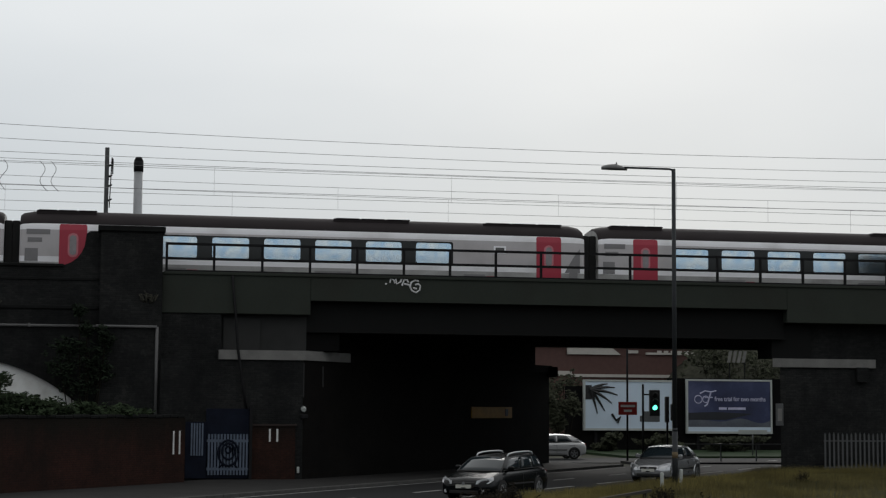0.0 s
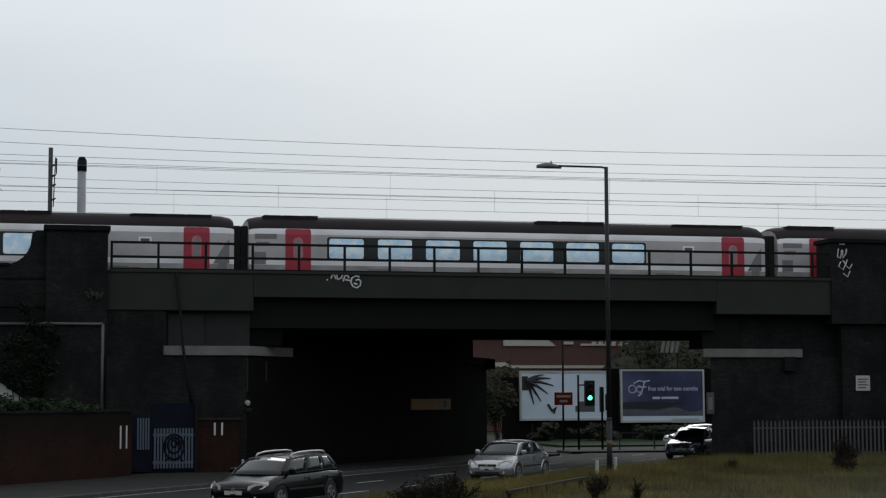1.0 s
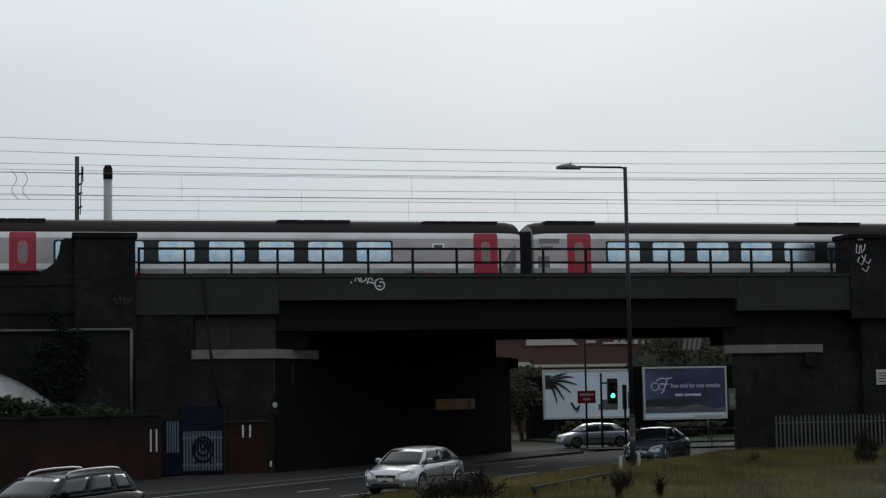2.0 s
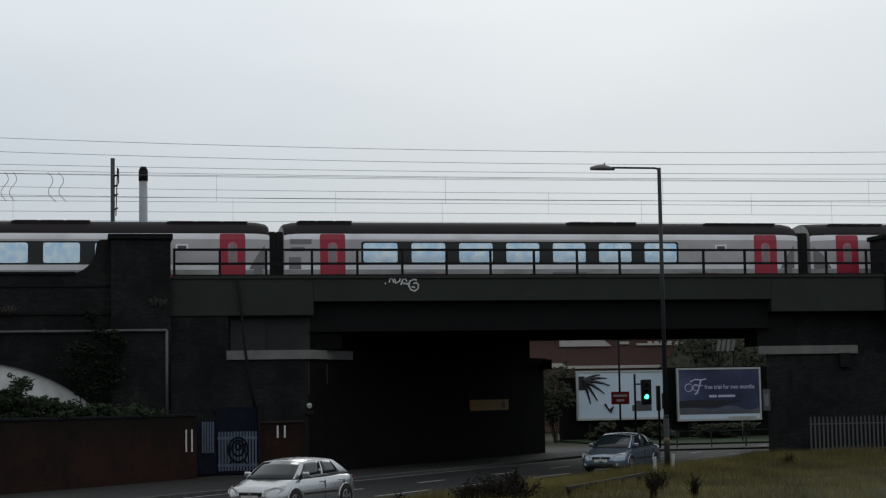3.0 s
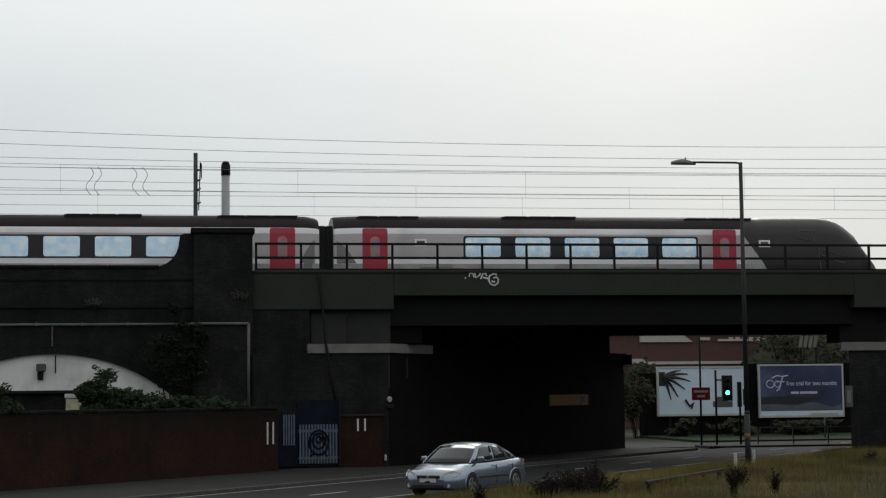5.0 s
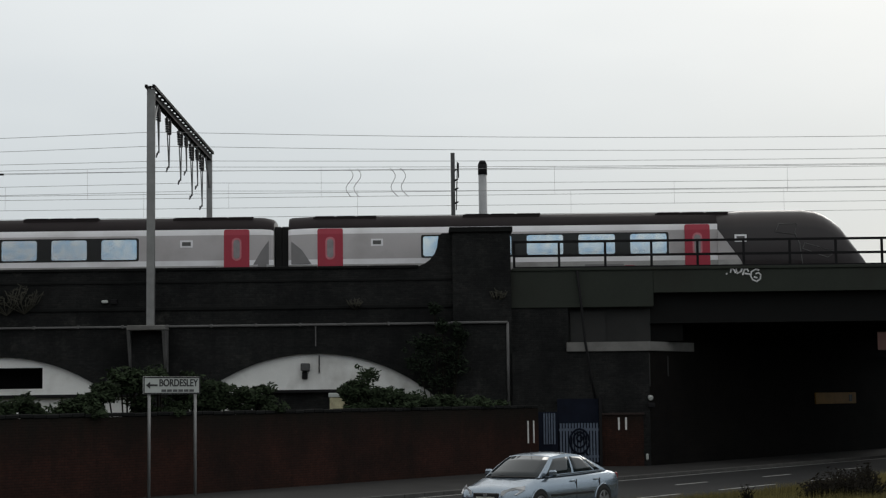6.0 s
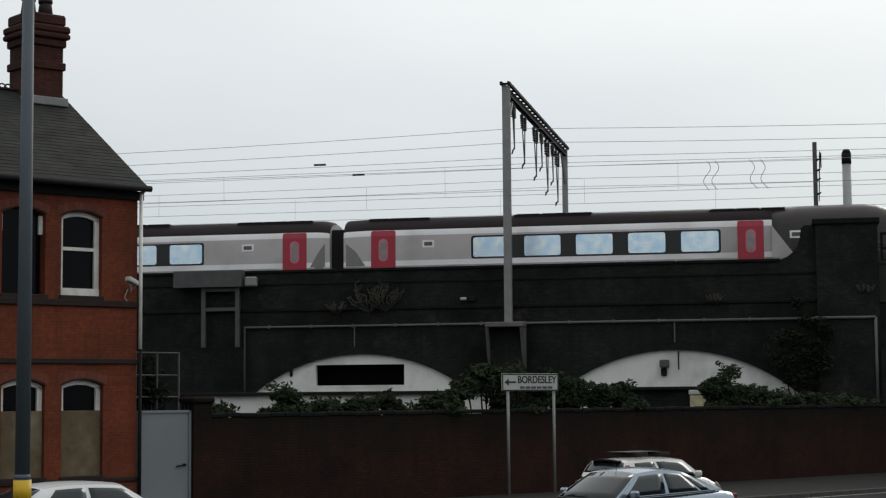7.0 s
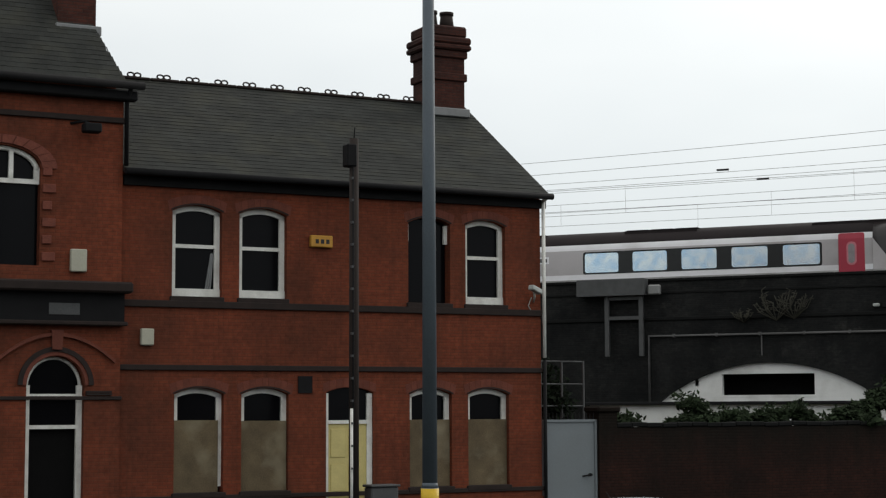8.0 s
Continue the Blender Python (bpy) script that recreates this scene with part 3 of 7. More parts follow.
# drain pipe along the wall
pipe = thing("drain_pipe", "pale grey drain pipe fixed along the sooty viaduct", "pipe")
bm = B()
path_tube(bm, [(-25.5, WY - 0.09, 3.0), (-25.5, WY - 0.09, 5.80), (-0.62, WY - 0.09, 5.79)], 0.055, 8)
path_tube(bm, [(-0.52, WY - 0.36, 5.79), (-0.52, WY - 0.36, 2.4)], 0.06, 8)
path_tube(bm, [(-0.62, WY - 0.09, 5.79), (-2.75, WY - 0.09, 5.79), (-2.75, WY - 0.38, 5.79), (-0.52, WY - 0.38, 5.79)], 0.055, 8)
part("pipe_run", bm, PIPE_GREY, pipe)
for k in range(12):
    bm = B()
    box(bm, -24.5 + k * 1.75, -24.42 + k * 1.75, WY - 0.16, WY, 5.74, 5.87)
    part("bracket", bm, PIPE_GREY, pipe)
for x, z0, z1 in ((-20.9, 4.95, 5.75), (-8.1, 4.95, 5.75)):
    bm = B()
    tube(bm, (x, WY - 0.07, z0), (x, WY - 0.07, z1), 0.03, n=6)
    part("stub_pipe", bm, PIPE_GREY, pipe)

# steel access frame on the parapet
frame_t = thing("access_frame", "dull grey steel access frame bolted to the viaduct parapet", "steel frame")
for x in (-27.2, -25.75):
    bm = B()
    box(bm, x - 0.09, x + 0.09, WY - 0.35, WY - 0.2, 5.0, 8.1, 0, 0.01)
    part("upright", bm, DULL_STEEL, frame_t)
bm = B()
for z in (6.55, 7.35, 8.02):
    box(bm, -27.2, -25.75, WY - 0.33, WY - 0.23, z - 0.07, z + 0.07)
box(bm, -28.4, -25.5, WY - 0.6, WY - 0.1, 7.45, 8.12)
part("walkway", bm, DULL_STEEL, frame_t)
bm = B()
box(bm, -25.4, -24.9, WY - 0.5, WY - 0.25, 7.45, 7.85, 0, 0.05)
part("equipment_box", bm, GALV, frame_t, "pale metal equipment box")

lb = thing("wall_light", "small white bulkhead light on the sooty viaduct", "light")
bm = B()
box(bm, -16.55, -16.3, WY - 0.14, WY, 6.74, 6.86, 0, 0.03)
part("lens", bm, SIGN_WHITE, lb)
bm = B()
box(bm, -16.2, -15.95, WY - 0.1, WY, 6.7, 6.9, 0, 0.02)
part("junction_box", bm, IRON, lb)
al = thing("arch_lamp", "dark floodlight on the white arch infill", "light")
bm = B()
box(bm, -8.70, -8.34, WY - 0.12, WY + 0.155, 3.98, 4.28, 0, 0.03)
part("housing", bm, DULL_STEEL, al)
bm = B()
box(bm, -8.66, -8.44, WY + 0.04, WY + 0.155, 3.66, 3.96, 0, 0.02)
part("bracket", bm, IRON, al)
bm = B()
tube(bm, (-7.98, WY + 0.12, 3.9), (-7.98, WY + 0.12, 4.6), 0.025, n=6)
part("stay", bm, IRON, al)

# ---------------------------------------------------------------- bridge
GY = 71.44
bridge = thing("railway_bridge", "dark green plate-girder railway bridge over the road", "bridge", kind="structure")
for name, x0, x1, z0 in (("end_girder", -0.357, 5.3, 6.35), ("end_girder", 24.76, 30.46, 6.37)):
    bm = B()
    box(bm, x0, x1, GY, GY + 0.9, z0, 7.9, 0, 0.02)
    part(name, bm, GIRDER, bridge)
bm = B()
box(bm, 5.302, 24.758, GY, GY + 0.6, 6.9, 7.9, 0, 0.015)
part("main_girder", bm, GIRDER, bridge)
bm = B()
box(bm, -0.3, 30.46, GY - 0.06, GY - 0.003, 7.82, 7.93, 0, 0.01)
part("top_flange", bm, GIRDER, bridge)
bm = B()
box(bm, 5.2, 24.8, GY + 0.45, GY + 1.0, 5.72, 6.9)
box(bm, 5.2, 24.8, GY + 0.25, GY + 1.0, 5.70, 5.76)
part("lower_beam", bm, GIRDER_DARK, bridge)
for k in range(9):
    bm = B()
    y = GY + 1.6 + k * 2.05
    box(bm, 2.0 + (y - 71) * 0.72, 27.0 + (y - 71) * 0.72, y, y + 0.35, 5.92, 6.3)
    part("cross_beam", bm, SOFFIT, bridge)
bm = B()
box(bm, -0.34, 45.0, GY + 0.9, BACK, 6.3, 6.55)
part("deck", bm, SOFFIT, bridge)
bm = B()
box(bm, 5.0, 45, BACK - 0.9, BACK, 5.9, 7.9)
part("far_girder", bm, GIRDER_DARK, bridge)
rail_y = GY + 0.12
for k in range(17):
    bm = B()
    x = -1.17 + 1.84 * (k + 0.5) if k else -0.2
    box(bm, x - 0.046, x + 0.046, rail_y - 0.04, rail_y + 0.04, 7.9, 9.04)
    part("rail_post", bm, IRON, bridge)
for z in (8.99, 8.43):
    bm = B()
    box(bm, -0.25, 30.2, rail_y - 0.036, rail_y + 0.036, z - 0.048, z + 0.048)
    part("hand_rail", bm, IRON, bridge)
bm = B()
box(bm, -0.25, 30.2, rail_y - 0.02, rail_y + 0.02, 7.93, 8.0)
part("hand_rail", bm, IRON, bridge)


def scrawl(name, parent, strokes, origin, ux, uy, r, material):
    """Sprayed or brushed strokes laid on a surface: lists of (u, v) in metres."""
    o, ux, uy = Vector(origin), Vector(ux), Vector(uy)
    for s in strokes:
        bm = B()
        path_tube(bm, [o + ux * u + uy * v for u, v in s], r, 5)
        part(name, bm, material, parent)


tag_a = thing("bridge_graffiti", "white sprayed graffiti scrawl on the dark girder", "graffiti")
scrawl("paint_stroke", tag_a, [
    [(0.0, -0.02), (0.05, -0.04)], [(0.18, 0.02), (0.22, 0.2), (0.34, 0.12), (0.38, 0.0)], [(0.40, 0.22), (0.45, -0.02), (0.6, 0.06), (0.64, 0.18)],
    [(0.66, -0.08), (0.74, 0.14), (0.86, 0.15), (0.9, 0.05)], [(0.74, -0.02), (0.98, -0.06)],
    [(1.32, 0.10), (1.18, 0.14), (1.02, 0.05), (0.98, -0.12), (1.06, -0.28), (1.22, -0.34), (1.36, -0.24), (1.38, -0.08), (1.3, 0.0), (1.18, -0.04)],
    [(1.1, -0.16), (1.24, -0.2)]], (8.2, GY - 0.006, 7.64), (1, 0, 0), (0, 0, 1), 0.036, GRAFFITI)

# left abutment under the girder
abut = thing("bridge_abutment", "sooty brick bridge abutment with a concrete ledge", "abutment", kind="structure")
bm = B()
v = [(-0.36, 71.0), (5.0, 71.0), (5.0, 71.9), (-0.36, 71.9)]
prism(bm, [(x, y, 0.0) for x, y in v], (0, 0, 4.6))
part("pier_mass", bm, SOOT_BRICK, abut)
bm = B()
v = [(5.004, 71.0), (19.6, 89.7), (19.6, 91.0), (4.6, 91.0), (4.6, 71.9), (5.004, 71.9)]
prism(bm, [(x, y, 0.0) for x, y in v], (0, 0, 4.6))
part("underpass_wall", bm, UNDERPASS, abut, "sooty underpass wall, its shade put into the brick colour")
bm = B()
v = [(1.8, 70.92), (5.06, 70.92), (7.2, 73.66), (6.6, 73.66), (4.6, 71.6), (1.8, 71.6)]
prism(bm, [(x, y, 4.602) for x, y in v], (0, 0, 0.36))
part("ledge", bm, STONE, abut, "pale weathered concrete ledge")
# Pale ledge turned dark here: the tunnel's shade is put into its colour.
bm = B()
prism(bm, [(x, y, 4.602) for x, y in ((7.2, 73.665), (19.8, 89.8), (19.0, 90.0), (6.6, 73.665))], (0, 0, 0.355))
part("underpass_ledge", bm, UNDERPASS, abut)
bm = B()
prism(bm, [(x, y, 4.6) for x, y in ((-0.36, 71.5), (1.9, 71.5), (1.9, 73), (-0.36, 73))], (0, 0, 1.8))
part("upper_wall", bm, SOOT_BRICK, abut)
bm = B()
box(bm, 1.9, 5.2, 71.85, 73.0, 4.97, 6.4)
box(bm, 2.0, 3.4, 71.75, 71.85, 4.97, 6.2)
part("bearing_block", bm, DARK_STONE, abut)
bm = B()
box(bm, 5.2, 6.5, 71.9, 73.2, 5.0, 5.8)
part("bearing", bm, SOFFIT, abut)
# Far bearing in the same brick, darkened for the tunnel's shade.
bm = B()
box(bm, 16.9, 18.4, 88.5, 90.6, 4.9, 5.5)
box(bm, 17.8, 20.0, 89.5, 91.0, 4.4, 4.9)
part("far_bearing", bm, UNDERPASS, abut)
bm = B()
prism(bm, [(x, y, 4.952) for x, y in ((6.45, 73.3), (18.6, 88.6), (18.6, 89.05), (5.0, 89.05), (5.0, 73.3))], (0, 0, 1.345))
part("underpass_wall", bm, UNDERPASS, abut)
bm = B()
for x, z0, z1 in ((5.02, 3.2, 4.5), (5.9, 3.6, 4.4)):
    box(bm, x - 0.02, x + 0.03, 70.98 + (x - 5) * 1.25, 71.1 + (x - 5) * 1.25, z0, z1)
part("lime_streak", bm, DARK_STONE, abut)
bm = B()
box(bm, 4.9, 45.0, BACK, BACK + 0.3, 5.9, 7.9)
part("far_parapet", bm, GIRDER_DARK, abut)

# right abutment
abr = thing("bridge_abutment", "sooty brick bridge abutment beside a palisade fence", "abutment", kind="structure")
bm = B()
v = [(24.62, 71.9), (60, 71.9), (60, 91.0), (39.5, 91.0)]
prism(bm, [(x, y, 0.0) for x, y in v], (0, 0, 4.58))
part("pier_mass", bm, SOOT_BRICK, abr)
bm = B()
v = [(24.25, 71.78), (28.75, 71.78), (28.75, 72.6), (25.0, 72.6), (39.4, 91.0), (38.8, 91.0)]
prism(bm, [(x, y, 4.582) for x, y in v], (0, 0, 0.35))
part("ledge", bm, STONE, abr, "pale weathered concrete ledge")
bm = B()
prism(bm, [(25.3, 72.3, 4.58), (60, 72.3, 4.58), (60, 91.0, 4.58), (40.2, 91.0, 4.58)], (0, 0, 1.79))
part("upper_wall", bm, SOOT_BRICK, abr)
bm = B()
box(bm, 24.3, 26.0, 72.0, 73.5, 4.95, 6.3)
part("bearing", bm, GIRDER_DARK, abr)
bm = B()
box(bm, 27.9, 28.4, 71.7, 71.9, 4.0, 4.6)
part("ledge_end", bm, SOOT_BRICK, abr)
bm = B()
box(bm, 29.95, 32.7, GY - 0.1, GY + 1.3, 6.0, 9.45)
box(bm, 32.7, 60, GY + 0.3, GY + 0.8, 6.0, 8.1)
box(bm, 30.5, 60, GY + 0.2, GY + 1.2, 0.0, 7.6)
part("end_pier", bm, SOOT_BRICK, abr)
bm = B()
box(bm, 29.85, 32.8, GY - 0.2, GY + 1.4, 9.45, 9.65, 0, 0.03)
part("pier_cap", bm, SOOT_COPING, abr)
tag_b = thing("pier_graffiti", "white sprayed graffiti on the sooty pier", "graffiti")
scrawl("paint_stroke", tag_b, [
    [(0.1, 0.75), (0.05, 0.4), (0.2, 0.35), (0.25, 0.7)], [(0.3, 0.7), (0.3, 0.35), (0.45, 0.55), (0.48, 0.75)], [(0.2, 0.2), (0.1, 0.0), (0.3, -0.15), (0.42, 0.1), (0.3, 0.25)],
    [(0.5, 0.3), (0.42, 0.05), (0.6, -0.1), (0.72, 0.1)], [(0.3, -0.3), (0.5, -0.45), (0.62, -0.2)], [(0.15, 0.95), (0.4, 0.95)]], (30.2, GY - 0.106, 8.45), (1, 0, 0), (0, 0, 1), 0.028, GRAFFITI)
ntc = thing("notice_board", "small white notice on the sooty brick abutment", "sign")
bm = B()
box(bm, 31.1, 31.75, GY + 0.13, GY + 0.19, 3.15, 3.8, 0, 0.01)
part("board", bm, SIGN_WHITE, ntc)
for k in range(4):
    bm = B()
    box(bm, 31.18, 31.66 - 0.1 * (k % 2), GY + 0.124, GY + 0.13, 3.62 - k * 0.12, 3.67 - k * 0.12)
    part("text_bar", bm, DULL_STEEL, ntc)

# ---------------------------------------------------------------- tracks on the deck
bm = B()
box(bm, -70, 60, WY + 0.5, BACK, 6.55, 6.72)
tagged(part("ballast", bm, mat("dirty_ballast", (0.06, 0.055, 0.05), 0.95, var=0.4, scale=6), None), "dirty stone ballast under the railway tracks", "ballast", "", "structure")
TRACKS = (75.32, 78.75, 82.4, 85.9)
for y in TRACKS:
    tr = thing("railway_track", "steel railway track on ballast", "track", group="tracks on the viaduct", kind="structure")
    for s in (-0.75, 0.75):
        bm = B()
        box(bm, -70, 60, y + s - 0.035, y + s + 0.035, 6.72, RAIL)
        part("rail", bm, DULL_STEEL, tr)

# ---------------------------------------------------------------- train
HALF = [(1.24, 0.45), (1.36, 1.0), (1.37, 1.48), (1.37, 1.70), (1.365, 2.74), (1.33, 2.98), (1.25, 3.14), (1.05, 3.36), (0.7, 3.52), (0.0, 3.60)]
RING = [(-y, z) for y, z in HALF] + [(y, z) for y, z in HALF[-2::-1]]


def shell_material(i, k):
    j = k if k < 9 else 17 - k
    return (0, 0, 1, 2, 1, 3, 3, 3, 3)[j] if 0 <= j < 9 else 0


def side_panel(bm, x0, x1, z0, z1, proud, mi=0, r=0.0, side=-1):
    """A panel lying on the body side, following its lean, between x0..x1 and z0..z1."""
    def yat(z):
        for (ya, za), (yb, zb) in zip(HALF, HALF[1:]):
            if za <= z <= zb:
                return ya + (yb - ya) * (z - za) / (zb - za)
        return 1.37
    zs = sorted({z0, z1, *[z for _, z in HALF if z0 < z < z1], *([z0 + r * q for q in (0.15, 0.5, 1)] + [z1 - r * q for q in (0.15, 0.5, 1)] if r else [])})

    def inset(z):
        d = max(0.0, r - (z - z0), r - (z1 - z))
        return r - math.sqrt(max(0.0, r * r - d * d)) if r else 0.0
    rows = [(x0 + inset(z), x1 - inset(z), z) for z in zs]
    out = [[bm.verts.new((x, side * (yat(z) + proud), z)) for x in (a, b)] for a, b, z in rows]
    inn = [[bm.verts.new((x, side * (yat(z) - 0.02), z)) for x in (a, b)] for a, b, z in rows]
    for k in range(len(rows) - 1):
        for q in ((out[k][0], out[k][1], out[k + 1][1], out[k + 1][0]), (out[k][0], out[k + 1][0], inn[k + 1][0], inn[k][0]), (out[k][1], inn[k][1], inn[k + 1][1], out[k + 1][1])):
            bm.faces.new(q).material_index = mi
    for k in (0, -1):
        bm.faces.new((out[k][0], inn[k][0], inn[k][1], out[k][1])).material_index = mi
    return bm


def door_on(car, x0, x1, side):
    bm = B()
    side_panel(bm, x0, x1, 1.14, 2.97, 0.012, 0, 0.08, side)
    d = part("door", bm, TR_RED, car, "crimson plug door")
    bm = B()
    xm = (x0 + x1) / 2
    side_panel(bm, xm - 0.2, xm + 0.2, 1.68, 2.62, 0.018, 0, 0.18, side)
    part("door_window_surround", bm, mat_pink, d)
    bm = B()
    side_panel(bm, xm - 0.13, xm + 0.13, 1.76, 2.54, 0.024, 0, 0.12, side)
    part("door_window", bm, TR_PALE, d)


mat_pink = mat("train_door_window_rim", (0.50, 0.17, 0.20), 0.5, bump=0)
TR_PALE = mat("train_door_glass", (0.26, 0.24, 0.25), 0.25, bump=0)
TR_MID = mat("train_end_triangle_grey", (0.20, 0.195, 0.20), 0.5, var=0.1, bump=0)


def roof_gear(car, spots):
    for x0, x1, h in spots:
        bm = B()
        box(bm, x0, x1, -0.98, 0.98, 3.30, 3.45 + h, 0, 0.03)
        for k in range(3):
            a = x0 + (x1 - x0) * (k + 0.1) / 3
            box(bm, a, a + (x1 - x0) * 0.31, -1.0, -0.6, 3.42 + h, 3.465 + h, 0, 0.015)
        part("roof_unit", bm, TR_ROOF, car)


def bogies(car, xs):
    for xc in xs:
        bm = B()
        box(bm, xc - 1.6, xc + 1.6, -1.05, 1.05, 0.35, 0.62, 0, 0.04)
        bg = part("bogie", bm, TR_RUBBER, car)
        for dx in (-1.12, 1.12):
            bm = B()
            for s in (-0.75, 0.75):
                tube(bm, (xc + dx, s - 0.07, 0.39), (xc + dx, s + 0.07, 0.39), 0.39, n=20)
            tube(bm, (xc + dx, -0.9, 0.39), (xc + dx, 0.9, 0.39), 0.08, n=8)
            part("wheelset", bm, DULL_STEEL, bg)


def windows_on(car, x0, n, side, pitch=2.05, w=1.45):
    bm = B()
    side_panel(bm, x0 - 0.09, x0 + pitch * (n - 1) + w + 0.09, 1.70, 2.66, 0.006, 0, 0.10, side)
    band = part("window_band", bm, TR_BLACK, car, "black glazing band")
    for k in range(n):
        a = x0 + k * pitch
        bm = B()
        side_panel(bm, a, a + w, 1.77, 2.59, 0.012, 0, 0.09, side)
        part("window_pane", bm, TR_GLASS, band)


def lower_marks(car, spots, side):
    for x0, x1, red in spots:
        bm = B()
        side_panel(bm, x0, x1, 1.22, 1.36, 0.006, 0, 0, side)
        part("faint_lettering_bar", bm, TR_MID, car)
        if red:
            bm = B()
            side_panel(bm, x1 + 0.05, x1 + 0.45, 1.20, 1.30, 0.006, 0, 0, side)
            part("red_mark", bm, TR_RED, car)


def middle_car(name="train_carriage"):
    """A middle carriage, 22.7 m long, from x = 0 to the right; z = 0 on the rails."""
    car = thing(name, "silver-grey express train carriage with crimson doors and dark roof", "train", group="carriages of the train")
    bm = B()
    xs = [0.0, 0.12, 0.5, 1.2, 21.5, 22.2, 22.58, 22.7]
    sc = [0.86, 0.93, 0.985, 1.0, 1.0, 0.985, 0.93, 0.86]
    rings = [[(x, y * (0.97 + 0.03 * (s - 0.86) / 0.14), z if z < 2.6 else 2.6 + (z - 2.6) * s ** 1.5) for y, z in RING] for x, s in zip(xs, sc)]
    loft(bm, rings, shell_material, closed=True)
    part("body_shell", bm, [TR_SKIRT, TR_WHITE, TR_GREY, TR_ROOF], car)
    for side in (-1, 1):
        windows_on(car, 3.32, 7, side)
        door_on(car, 1.5, 2.56, side)
        door_on(car, 20.65, 21.7, side)
        bm = B()
        side_panel(bm, 18.85, 19.37, 2.24, 2.54, 0.014, 0, 0, side)
        dpn = part("data_panel", bm, TR_WHITE, car)
        bm = B()
        side_panel(bm, 18.93, 19.29, 2.31, 2.47, 0.02, 0, 0, side)
        part("data_plate", bm, TR_DARKGREY, dpn)
        for a, b, z0, z1 in ((0.25, 1.15, 2.55, 2.75), (0.3, 0.85, 2.25, 2.42), (22.05, 22.4, 1.25, 1.6), (0.2, 0.7, 1.5, 2.0)):
            bm = B()
            side_panel(bm, a, b, z0, z1, 0.008, 0, 0, side)
            part("end_panel", bm, TR_MID, car)
        bm = B()
        prism(bm, [(x, side * 1.372, z) for x, z in ((22.5, 1.5), (21.85, 1.5), (22.2, 2.1), (22.5, 2.5))], (0, side * 0.008, 0))
        part("end_panel", bm, TR_MID, car)
        lower_marks(car, ((4.9, 6.4, True), (11.5, 13.0, False), (17.6, 18.5, True)), side)
    for x0, x1 in ((-0.3, 0.0), (22.7, 23.0)):
        bm = B()
        box(bm, x0, x1, -1.0, 1.0, 0.9, 3.1, 0, 0.04)
        part("gangway", bm, TR_RUBBER, car)
    roof_gear(car, ((0.6, 2.9, 0.10), (12.3, 15.4, 0.09), (18.5, 21.8, 0.06)))
    bogies(car, (3.3, 19.4))
    return car


